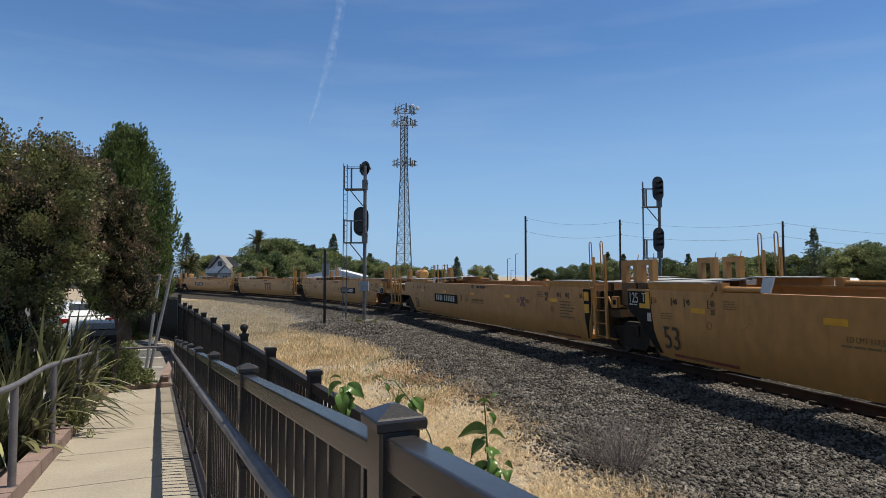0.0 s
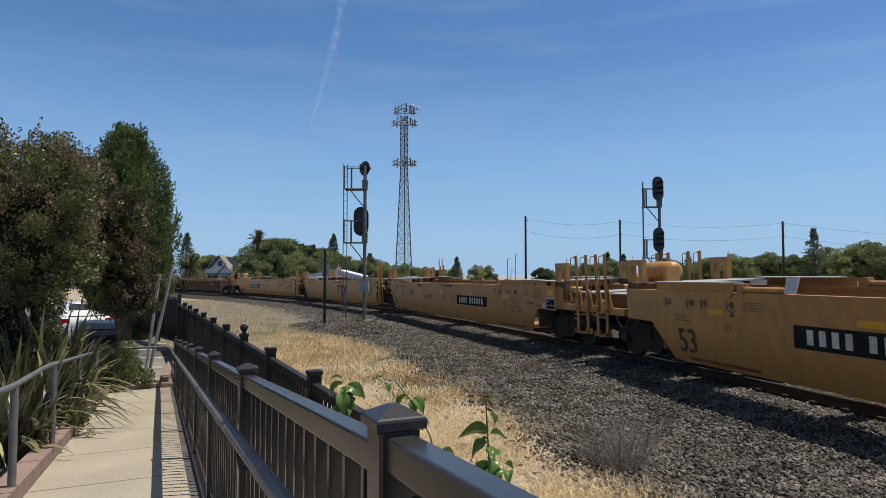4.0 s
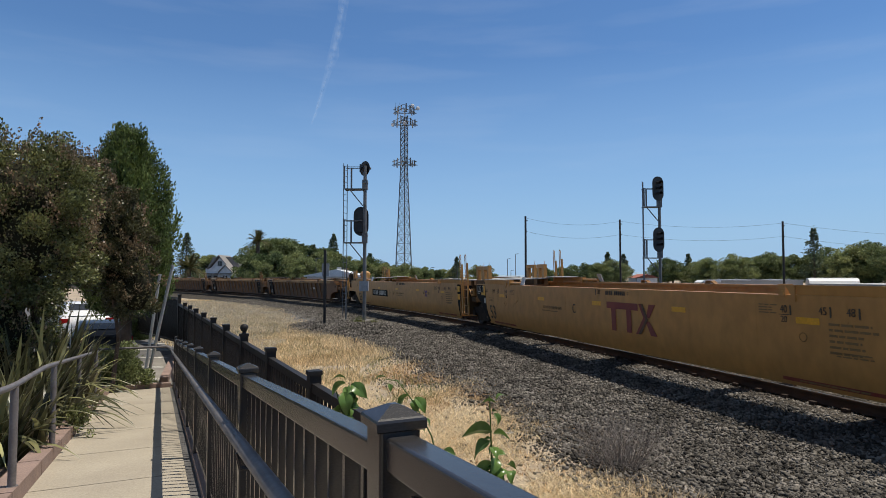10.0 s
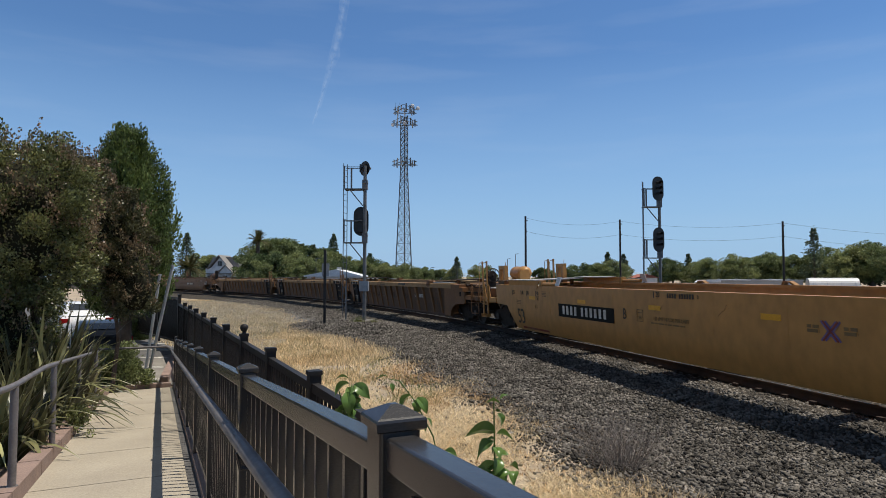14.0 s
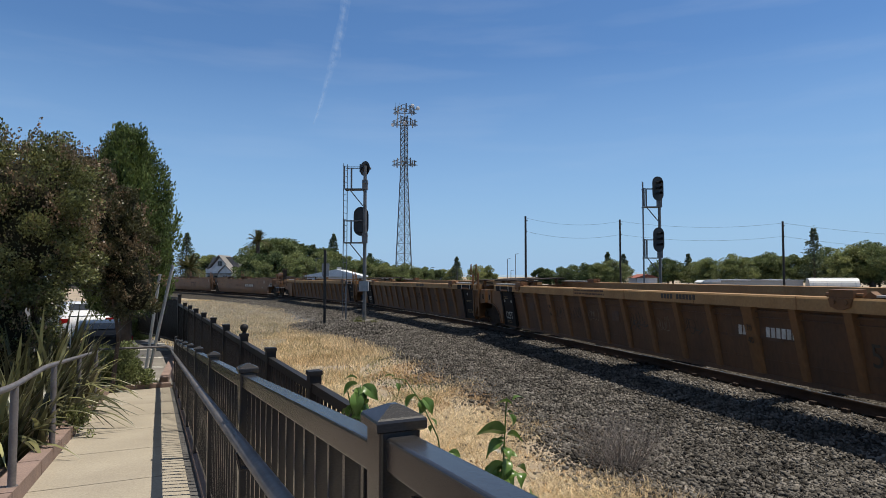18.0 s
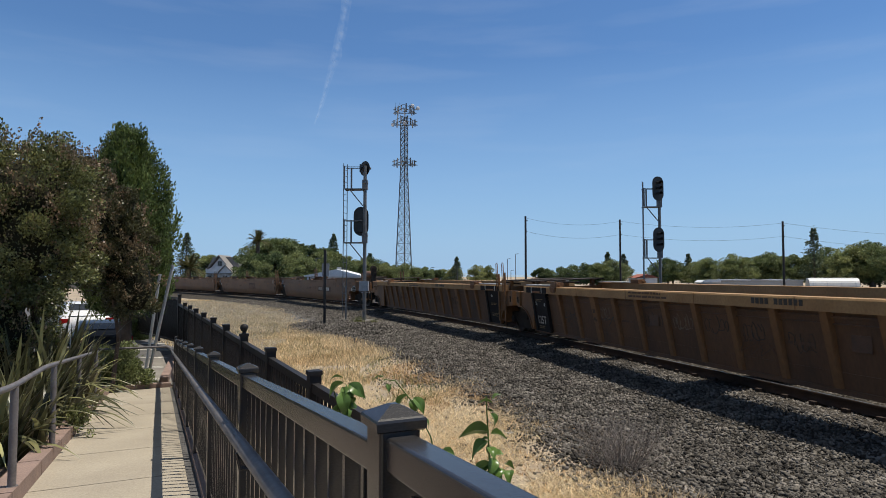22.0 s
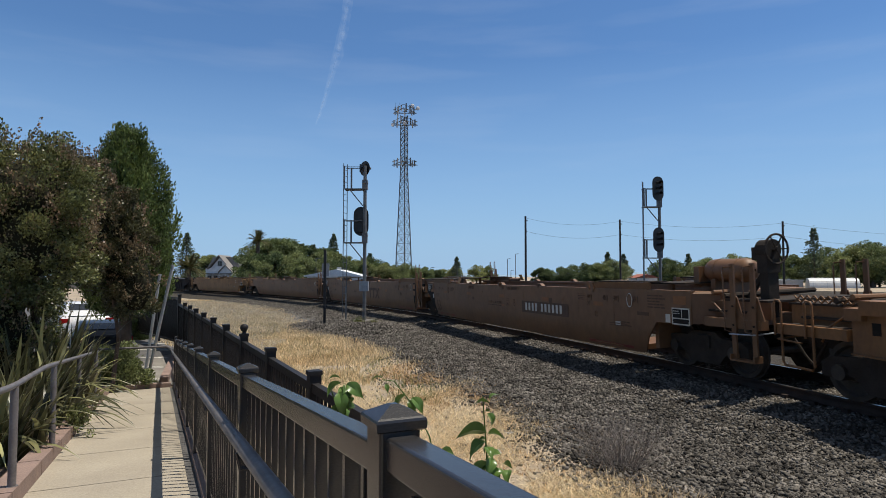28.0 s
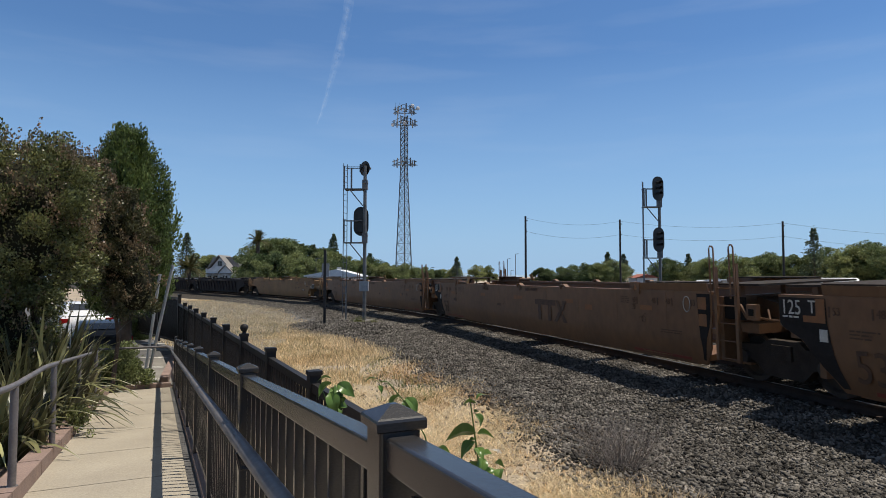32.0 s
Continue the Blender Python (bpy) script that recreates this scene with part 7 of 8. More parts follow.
def build_dead_bush():
    rng = random.Random(4)
    b = thing("dead_bush", "dry leafless grey-brown weed bush on the gravel edge", "bush", at=pose(2.32, 8.05, -0.5) @ Matrix.Diagonal((1.3, 1.15, 1.15, 1)))
    sh = Shape()
    for k in range(230):
        a, r = rng.uniform(0, 6.2832), 0.5 * rng.random() ** 0.7
        h = rng.uniform(0.15, 0.85) * (1 - 0.35 * r / 0.5)
        x, y = r * math.cos(a), r * math.sin(a)
        p0 = (x * 0.5, y * 0.5, 0)
        p1 = (x + rng.uniform(-0.06, 0.06), y + rng.uniform(-0.06, 0.06), h * 0.6)
        p2 = (x * 1.35 + rng.uniform(-0.16, 0.16), y * 1.35 + rng.uniform(-0.16, 0.16), h)
        sh.tube([p0, p1, p2], 0.0022, 3, 0.0008, caps=False)
        for j in range(2):
            sh.tube([p1, (p1[0] + rng.uniform(-0.12, 0.12), p1[1] + rng.uniform(-0.12, 0.12), p1[2] + rng.uniform(0.02, 0.2))], 0.0016, 3, 0.0008, caps=False)
    me = bpy.data.meshes.new("brushwood")
    me.from_pydata(sh.v, [], sh.f)
    me.materials.append(DEAD_TWIG)
    part("brushwood", me, DEAD_TWIG, b)


def big_leaf(parent, base, yaw, pitch, size, roll=0.0):
    """A broad pointed leaf, folded along its rib, curling down at the tip, wavy at the rim."""
    outline = [(0, 0.0), (0.06, 0.12), (0.16, 0.24), (0.3, 0.34), (0.46, 0.38), (0.62, 0.34), (0.78, 0.24), (0.9, 0.13), (1.0, 0.05), (1.08, 0)]
    v, f = [], []
    for i, (x, y) in enumerate(outline):
        z = 0.1 * math.sin(x * 2.6) - 0.42 * x ** 2.4
        wave = 0.03 * math.sin(5.1 * i + 40 * size)
        v += [(x, y, z + 0.34 * y + wave), (x, y * 0.5, z + 0.24 * y), (x, 0, z), (x, -y * 0.5, z + 0.24 * y), (x, -y, z + 0.34 * y - wave)]
    for i in range(len(outline) - 1):
        k = 5 * i
        f += [(k + j, k + j + 1, k + j + 6, k + j + 5) for j in range(4)]
    m = Matrix.Translation(base) @ Matrix.Rotation(yaw, 4, "Z") @ Matrix.Rotation(-pitch, 4, "Y") @ Matrix.Rotation(roll, 4, "X") @ Matrix.Diagonal((size, size * 0.9, size, 1))
    part("leaf", Shape().add([tuple(m @ Vector(p)) for p in v], f), VINE_LEAF, parent, smooth=True)


def build_vines():
    """Shoots of a vine that stand up beyond the fence and sway in the wind."""
    rng = random.Random(9)
    tall = thing("vine_shoot", "green vine shoot with broad glossy leaves beyond the fence", "vine", at=pose(0.15, 1.95, 0.985), group="vine shoots")
    part("stem", Shape().tube([(0.02, 0, -1.5), (0.0, 0, 0.3), (-0.01, 0, 0.45), (-0.02, 0, 0.62)], 0.005, 6, 0.002), VINE_LEAF, tall)
    for z, yaw, pitch, size, roll in ((0.60, 3.0, 0.2, 0.055, 0.5), (0.61, 0.4, 0.6, 0.045, 0), (0.57, 0.3, -1.0, 0.06, 0.9), (0.51, 3.1, 0.1, 0.11, 1.0), (0.5, 0.2, 0.0, 0.06, -0.8), (0.48, 3.3, -0.5, 0.085, -0.4), (0.42, 3.0, -0.75, 0.09, 1.1), (0.4, 0.6, -1.05, 0.085, -1.0), (0.46, -1.2, -0.2, 0.06, 0), (0.31, 0.2, -0.2, 0.055, 0.3), (0.29, -0.4, -0.3, 0.06, 0.5), (0.33, 2.9, 0.2, 0.05, 0.2), (0.26, 0.1, -0.35, 0.065, 0.4), (0.24, 1.0, 0.1, 0.05, 0), (0.27, 2.8, -0.2, 0.055, 0.7), (0.22, -0.2, -0.5, 0.06, 0.6)):
        big_leaf(tall, (rng.uniform(-0.012, 0.012), rng.uniform(-0.02, 0.02), z), yaw, pitch, size * 0.8, roll)
        big_leaf(tall, (rng.uniform(-0.015, 0.015), rng.uniform(-0.02, 0.02), z - rng.uniform(0.03, 0.16)), yaw + rng.uniform(1.2, 4.2), rng.uniform(-0.9, 0.3), size * 0.5, rng.uniform(-0.8, 0.8))
    for k in range(14):
        big_leaf(tall, (rng.uniform(-0.04, 0.1), rng.uniform(-0.03, 0.03), 0.45 - 0.14 * rng.random() - 0.5 * k / 14 * 0.2), rng.uniform(0, 6.28), rng.uniform(-0.9, 0.3), rng.uniform(0.035, 0.06), rng.uniform(-0.8, 0.8))
    short = thing("vine_shoot", "low green vine shoot with broad leaves at the fence rail", "vine", at=pose(-0.325, 1.98, 1.055), group="vine shoots")
    part("stem", Shape().tube([(0.05, 0, -1.5), (0.02, 0, 0.4), (-0.03, 0, 0.56)], 0.005, 6, 0.002), VINE_LEAF, short)
    for z, yaw, pitch, size, roll in ((0.6, 3.2, 0.2, 0.05, 0.4), (0.59, 3.4, -0.5, 0.07, 0.8), (0.57, -0.5, -0.9, 0.085, 0.5), (0.58, -0.2, -0.5, 0.08, 0.9), (0.56, -1.0, -1.0, 0.085, 0.2), (0.54, 0.2, -1.1, 0.08, -0.6), (0.52, -0.1, -0.9, 0.06, -0.4), (0.52, 3.0, -0.9, 0.065, 0.5), (0.5, 2.6, -0.3, 0.05, 0.3), (0.53, 1.4, 0.0, 0.05, 0.0), (0.48, 0.1, 0.2, 0.05, 0.5), (0.46, 0.5, -0.7, 0.06, 0.5)):
        big_leaf(short, (rng.uniform(-0.015, 0.015), rng.uniform(-0.02, 0.02), z), yaw, pitch, size * 0.8, roll)
        big_leaf(short, (rng.uniform(-0.02, 0.05), rng.uniform(-0.02, 0.02), z - rng.uniform(0.02, 0.08)), yaw + rng.uniform(1.2, 4.2), rng.uniform(-0.9, 0.2), size * 0.55, rng.uniform(-0.8, 0.8))
    thin = thing("vine_shoot", "thin arching vine shoot with small drooping leaves", "vine", at=pose(-0.105, 2.1, 0.972), group="vine shoots")
    part("stem", Shape().tube([(0.12, 0, -1.5), (0.1, 0, 0.3), (0.06, 0, 0.47), (0.0, 0, 0.58), (-0.06, 0, 0.655), (-0.1, 0, 0.66)], 0.0035, 5, 0.0015), VINE_LEAF, thin)
    for x, z, yaw, pitch, size, roll in ((-0.1, 0.665, 3.1, 0.1, 0.05, 0.2), (-0.02, 0.61, 3.2, -0.7, 0.075, 0.7), (0.0, 0.6, -0.3, -0.7, 0.08, 0.6), (0.03, 0.53, -0.2, -0.6, 0.05, 0), (0.1, 0.42, 0.0, -0.2, 0.06, 1.0)):
        big_leaf(thin, (x, rng.uniform(-0.01, 0.01), z), yaw, pitch, size * 0.75, roll)
        big_leaf(thin, (x + 0.01, rng.uniform(-0.01, 0.01), z - 0.02), yaw + 2.4, -0.9, size * 0.55, roll)
    sway = [(0, 0), (3, 0.5), (6, 0), (9, -0.3), (10, 1.6), (11, 3.2), (12, 2.2), (13, 2.0), (14.5, 3.6), (16.5, 6.0), (18, 6.6), (19, 5.2), (20, 5.8), (21, 3.0), (22, 0.6), (24, 0.3), (28, -0.4), (30, -1.0), (31, -2.8), (32, -4.2)]
    for ob, gain in ((tall, 1.0), (short, 0.75), (thin, 0.5)):
        base = ob.matrix_basis.copy()
        SWAYERS.append((ob, [(t, base @ pose(0, 0, 0, 0, a * gain, 0)) for t, a in sway]))


# ---- the far side ----
def crown_mesh(name, seed, n, r, h, size, mat, clumps=64):
    rng = np.random.default_rng(seed)
    blobs = []
    for k in range(clumps):
        a, q = rng.uniform(0, 6.28), rng.uniform(0, 0.86) ** 0.8
        rr = rng.uniform(0.1, 0.27)
        blobs.append((q * r * math.cos(a), q * r * math.sin(a), h * (0.18 + 0.72 * rng.uniform(0, 1) ** 0.8 * (1 - 0.5 * q * q)), rr * r, rr * r, rr * h * 0.42))
    p, d = blob_points(rng, n, blobs, shell=0.5, rough=0.25)
    p[:, 2] = np.maximum(p[:, 2], 0.12 * h)
    v, f = leaf_cards(p, d, size, rng, long=1.2, jitter=0.9)
    return raw_mesh(name, v, f, mat)


def trunk_shape(h, r, seed):
    rng = random.Random(seed)
    sh = Shape().tube([(0, 0, 0), (0.1, 0, h * 0.3), (0, 0.1, h * 0.6)], r, 8, r * 0.5)
    for k in range(5):
        a = 6.2832 * k / 5 + rng.uniform(-0.4, 0.4)
        sh.tube([(0, 0, h * 0.3), (h * 0.14 * math.cos(a), h * 0.14 * math.sin(a), h * 0.5), (h * 0.24 * math.cos(a), h * 0.24 * math.sin(a), h * 0.66)], r * 0.45, 6, r * 0.12)
    return sh


def conifer_mesh(name, seed, h, r, n, size, mat, sparse=0.0):
    rng = np.random.default_rng(seed)
    tiers = int(14 + 6 * (1 - sparse))
    out, nor = [], []
    for k in range(tiers):
        u = (k + 0.5) / tiers
        z = h * (0.1 + 0.9 * u)
        reach = r * (1 - u) + 0.05 * r
        arms = int(9 - 3 * sparse)
        for j in range(arms):
            a = rng.uniform(0, 6.28)
            L = reach * rng.uniform(0.6, 1.15)
            m = max(6, int(n / tiers / arms))
            t = rng.uniform(0.05, 1, m)
            w = 0.16 * L * (1 - 0.6 * t)
            out.append(np.stack([np.cos(a) * L * t + rng.normal(0, 1, m) * w, np.sin(a) * L * t + rng.normal(0, 1, m) * w, z - 0.22 * L * t + 0.1 * L * t * t + rng.normal(0, 0.05 * r, m)], 1))
            nor.append(np.tile([math.cos(a), math.sin(a), -0.2], (m, 1)))
    v, f = leaf_cards(np.vstack(out), np.vstack(nor), size, rng, long=1.8, jitter=0.5)
    return raw_mesh(name, v, f, mat)


def palm(at, h, r, label, fronds=64, skirt=False):
    t = thing("palm_tree", label, "palm", at=at, group="palms beyond the line")
    part("trunk", Shape().tube([(0, 0, 0), (0, 0, h)], 0.45, 10, 0.35), BARK, t)
    rng = np.random.default_rng(int(h * 10))
    v, f = [], []
    for k in range(fronds):
        yaw, el = rng.uniform(0, 6.2832), rng.uniform(-0.5, 1.35)
        L = r * rng.uniform(0.8, 1.1)
        d = np.array([math.cos(yaw) * math.cos(el), math.sin(yaw) * math.cos(el), math.sin(el)])
        side = np.array([-math.sin(yaw), math.cos(yaw), 0])
        for i in range(16):
            s = (i + 1) / 16
            p = np.array([0, 0, h]) + d * L * s + np.array([0, 0, -0.5 * L * s * s * math.cos(el)])
            for sg in (-1, 1):
                q = p + side * sg * L * 0.26 * (1 - 0.55 * s) + d * L * 0.08 + np.array([0, 0, -0.07 * L])
                n0 = len(v)
                v += [tuple(p), tuple(p + d * L * 0.045), tuple(q)]
                f.append((n0, n0 + 1, n0 + 2))
    part("crown", raw_mesh("crown", v, f, PALM_LEAF), PALM_LEAF, t)


def build_woods():
    g = "trees beyond the railway"
    kinds = []
    for k, (r, h) in enumerate(((5.0, 9.0), (4.2, 8.0), (5.6, 8.2), (3.4, 7.0))):
        t = thing("broadleaf_tree", "leafy green broadleaf tree beyond the railway", "tree", at=pose(0, -400 - 20 * k, -0.5), group=g)
        part("trunk", trunk_shape(h, 0.28, k), BARK, t)
        part("crown", crown_mesh("crown", 50 + k, 17000, r, h, 0.2, OAK_LEAF), OAK_LEAF, t)
        kinds.append((t, h))
    cons = []
    for k, (r, h, sp) in enumerate(((3.6, 12.0, 0.2), (3.1, 9.0, 0.0), (3.9, 13.0, 0.35))):
        t = thing("conifer_tree", "dark pointed conifer beyond the railway", "tree", at=pose(40, -400 - 20 * k, -0.5), group=g)
        part("trunk", Shape().tube([(0, 0, 0), (0, 0, h * 0.98)], 0.25, 7, 0.04), BARK, t)
        part("crown", conifer_mesh("crown", 70 + k, h, r, 3600, 0.2, CONIFER_LEAF, sp), CONIFER_LEAF, t)
        cons.append((t, h))
    rng = random.Random(17)
    used = set()

    def put(src, x, y, h):
        t, h0 = src
        if t.name in used:
            t = copy_thing(t, Matrix())
        else:
            used.add(t.name)
        s = h / h0
        t.matrix_basis = Matrix.Translation((x, y, -0.5)) @ Matrix.Rotation(rng.uniform(0, 6.28), 4, "Z") @ Matrix.Diagonal((s * rng.uniform(0.95, 1.2), s * rng.uniform(0.95, 1.2), s, 1))

    # (bearing as x per metre of depth, depth, height)
    for b, y, h in ((-0.40, 190, 9.5), (-0.365, 200, 9.0), (-0.3, 150, 9.6), (-0.318, 160, 9.0), (-0.295, 122, 6.4), (-0.29, 126, 7.8), (-0.275, 150, 11.6), (-0.262, 150, 12.2), (-0.25, 135, 8.4), (-0.238, 150, 10.6), (-0.225, 122, 6.8), (-0.212, 150, 10.2), (-0.2, 130, 7.0), (-0.185, 150, 8.6), (-0.17, 132, 6.6), (-0.155, 150, 7.8), (-0.138, 150, 7.0), (-0.12, 170, 7.6), (-0.1, 170, 6.8), (-0.085, 180, 6.2), (-0.065, 190, 5.6), (-0.045, 190, 5.4), (-0.03, 200, 5.8),
                    (-0.096, 134, 5.6), (-0.08, 138, 5.0), (-0.062, 136, 5.5), (-0.047, 140, 4.7), (-0.03, 138, 4.6), (-0.012, 140, 4.5), (0.0, 230, 5.4), (0.02, 220, 6.2), (0.055, 200, 6.2), (0.075, 210, 6.2), (0.16, 150, 5.2), (0.18, 145, 4.4), (0.2, 140, 5.2), (0.22, 135, 5.2), (0.24, 130, 5.6), (0.26, 126, 5.4), (0.28, 126, 6.0), (0.345, 170, 5.6), (0.365, 165, 7.0), (0.385, 160, 6.6), (0.42, 160, 6.6), (0.445, 150, 7.0), (0.465, 150, 7.4), (0.49, 150, 6.6), (0.51, 155, 6.2), (0.53, 150, 7.2), (0.555, 145, 7.8), (0.575, 150, 8.4), (0.6, 150, 8.2), (0.625, 150, 8.0), (0.645, 140, 8.2), (0.665, 140, 8.4), (0.685, 135, 8.6), (0.705, 135, 8.4), (0.725, 135, 8.0), (0.75, 135, 7.6)):
        put(kinds[rng.randrange(4)], b * y, y + rng.uniform(-4, 4), h * rng.uniform(0.95, 1.3 if b > 0.4 else 1.12))
    for b, y, h, k in ((-0.421, 150, 13.2, 0), (-0.18, 160, 13.6, 0), (-0.12, 170, 8.8, 1), (-0.232, 150, 10.4, 1), (-0.213, 150, 10.2, 1), (0.0225, 200, 8.9, 1), (0.27, 150, 8.4, 1), (0.296, 140, 7.6, 1), (0.402, 170, 8.7, 1), (0.609, 140, 13.6, 2), (0.7, 140, 9.4, 1), (0.715, 140, 9.0, 1)):
        put(cons[k], b * y, y, h)
    palm(pose(-39.5, 130, -0.5), 10.0, 2.8, "tall date palm with dark crown")
    palm(pose(-45.8, 110, -0.5), 4.0, 3.0, "low bushy palm with yellowed fronds", 60)


def gable_roof(w, d, z0, z1, over=0.5):
    """A ridge along y."""
    return Shape().prism([(-w / 2 - over, z0 - 0.15), (0, z1), (w / 2 + over, z0 - 0.15), (w / 2 + over, z0 - 0.4), (0, z1 - 0.3), (-w / 2 - over, z0 - 0.4)], -d / 2 - over, d / 2 + over)


def window(parent, x, y, z, w, h):
    fr = part("window", Shape().box(x - w / 2 - 0.12, x + w / 2 + 0.12, y - 0.06, y, z - 0.12, z + h + 0.12), WHITE_WALL, parent)
    part("pane", Shape().box(x - w / 2, x - 0.03, y - 0.09, y - 0.06, z, z + h), GLASS_DARK, fr)
    part("pane", Shape().box(x + 0.03, x + w / 2, y - 0.09, y - 0.06, z, z + h), GLASS_DARK, fr)


def build_buildings():
    h = thing("house", "white clapboard house with grey gabled roof and porch", "house", at=pose(-63.0, 172, -0.5, 0, 0, -8))
    part("wall", Shape().box(-4.2, 4.2, 0, 9, 0, 4.9).prism([(-3.0, 4.6), (3.0, 4.6), (0, 8.0)], 0.2, 8), WHITE_WALL, h)
    part("roof", Shape().prism([(-4.9, 4.4), (-4.9, 4.8), (-3.4, 8.0), (3.4, 8.0), (4.9, 4.8), (4.9, 4.4)], 2.4, 8.4), ROOF, h)
    part("gable_roof", gable_roof(6.2, 6, 4.9, 8.5, 0.4), ROOF, h).location = (0, 2.6, 0)
    part("wing", Shape().box(1.2, 4.6, -2.2, 0, 0, 4.0).prism([(1.0, 3.9), (4.8, 3.9), (2.9, 5.6)], -2.1, 0), WHITE_WALL, h)
    part("wing_roof", Shape().prism([(0.8, 3.75), (2.9, 5.75), (5.0, 3.75), (5.0, 3.5), (2.9, 5.5), (0.8, 3.5)], -2.5, 0.6), ROOF, h)
    part("porch_roof", Shape().prism([(-4.6, 3.2), (-4.6, 3.35), (5.4, 3.35), (5.4, 3.2)], -3.2, 0.0), ROOF, h)
    for x in (-4.3, -2.4, -0.5, 1.4, 3.2, 5.0):
        part("porch_post", Shape().box(x - 0.1, x + 0.1, -3.05, -2.85, 0, 3.2), WHITE_WALL, h)
    window(h, 0, 0.2, 5.4, 1.3, 1.4)
    for x in (-3.0, -1.2):
        window(h, x, 0.0, 1.2, 1.1, 1.5)
    window(h, 2.9, -2.2, 1.2, 1.3, 1.5)
    part("front_door", Shape().box(0.1, 1.0, -0.06, 0.0, 0, 2.1), BARK, h)
    g = "low buildings beyond the line"
    hall = thing("low_building", "low white building with pale shallow roof", "building", at=pose(-16.6, 92, -0.5), group=g)
    part("wall", Shape().box(-3.9, 3.9, 0, 8, 0, 2.7), WHITE_WALL, hall)
    part("roof", Shape().prism([(-4.3, 2.6), (0.6, 3.55), (4.3, 2.6), (4.3, 2.45), (-4.3, 2.45)], -0.5, 8.5), WHITE_WALL, hall)
    part("roof_vent", Shape().box(0.2, 0.8, 2.2, 2.8, 3.2, 3.9), GALV, hall)
    grey = thing("low_building", "flat grey building at the foot of the tower", "building", at=pose(-7.0, 152, -0.5), group=g)
    part("wall", Shape().box(-6, 7.0, 0, 10, 0, 2.9), CABINET, grey)
    part("roof", Shape().box(-6.2, 7.2, -0.2, 10.2, 2.9, 3.1), ROOF, grey)
    sign = thing("marker_post", "yellow marker at the tower's foot", "marker", at=pose(-12.2, 150, -0.5))
    part("board", Shape().box(-0.5, 0.5, 0, 0.2, 0.0, 4.0), REFLECT, sign)
    red = thing("low_building", "small building with a red tiled roof", "building", at=pose(43.8, 131, -0.5), group=g)
    part("wall", Shape().box(-2.2, 2.2, 0, 6, 0, 2.3), WHITE_WALL, red)
    part("roof", Shape().prism([(-2.6, 2.2), (0, 3.0), (2.6, 2.2)], -0.4, 6.4), material("red_roof_tile", (0.33, 0.1, 0.06), (0.25, 0.08, 0.05), rough=0.8), red)
    shed = thing("long_shed", "long low shed with pale blue-grey metal roof", "building", at=pose(64, 121, -0.5), group=g)
    part("wall", Shape().box(-10, 7.4, 0, 6, 0, 1.62), CABINET, shed)
    for k in range(5):
        x = -10 + 3.5 * k
        part("roof_panel", Shape().prism([(x + 0.03, 1.62), (x + 0.03, 1.8 + 0.06 * (k % 3)), (x + 3.4, 1.84 + 0.05 * (k % 2)), (x + 3.4, 1.62)], -0.3, 6.3), GALV if k % 2 else CABINET, shed)
        part("roof_vent", Shape().box(x + 1.2, x + 1.6, 1.5, 1.9, 1.75, 2.02), GALV, shed)
    kiosk = thing("small_hut", "small hut with a white sloping roof", "building", at=pose(52.6, 120, -0.5), group=g)
    part("wall", Shape().box(-1.6, 1.6, 0, 3, 0, 1.3), CABINET, kiosk)
    part("roof", Shape().prism([(-2.0, 1.3), (-1.2, 1.78), (1.9, 1.74), (1.9, 1.3)], -0.3, 3.3), WHITE_WALL, kiosk)
    hut = thing("round_roofed_hut", "long pale round-roofed hut beside the shed", "building", at=pose(72.2, 121, -0.5, 0, 0, -107), group=g)
    part("shell", Shape().prism([(1.7 * math.cos(a), 0.2 + 2.0 * math.sin(a)) for a in (math.pi * k / 12 for k in range(13))], 0, 8.6), ANTENNA, hut)
    for k in range(4):
        y = 0.6 + 2.4 * k
        part("roof_seam", Shape().prism([(1.74 * math.cos(a), 0.2 + 2.04 * math.sin(a)) for a in (math.pi * k / 12 for k in range(13))], y, y + 0.12), GALV, hut)
    for x, y, hh in ((18.5, 175, 7.5), (21.2, 178, 9.0), (19.6, 176, 4.2), (-25.0, 120, 6.0), (3.5, 150, 5.0), (93, 150, 8.0), (-3.0, 150, 4.6), (110.0, 150, 9.0)):
        p = thing("street_pole", "thin distant street pole", "pole", at=pose(x, y, -0.5), group="distant poles")
        part("shaft", Shape().tube([(0, 0, 0), (0, 0, hh)], 0.12, 6, 0.08), MAST, p)
        part("lamp_arm", Shape().beam((0, 0, hh), (0.9, 0, hh + 0.1), 0.12), MAST, p)
    # far hills along the horizon
    rng = random.Random(2)
    n, v = 80, []
    for k in range(n + 1):
        x = -2600 + 5200 * k / n
        z = 18 + 16 * noise.noise((k * 0.12, 0, 5)) + 5 * noise.noise((k * 0.5, 0, 2))
        v += [(x, 2900, -20), (x, 2950, max(4, z))]
    # the haze of distance is painted into their blue-grey colour
    hills = material("hazy_hills", (0.3, 0.4, 0.5), (0.26, 0.36, 0.46), rough=1.0, scale=0.01, fine=0.1, bump=0.0)
    solo("far_hills", raw_mesh("far_hills", v, [(2 * k, 2 * k + 2, 2 * k + 3, 2 * k + 1) for k in range(n)], hills), hills, "hazy blue-grey hills along the horizon", "hills", kind="structure")


PATH = material("grey_path", (0.24, 0.22, 0.19), (0.17, 0.155, 0.135), rough=0.9, scale=2, fine=60, bump=0.2)


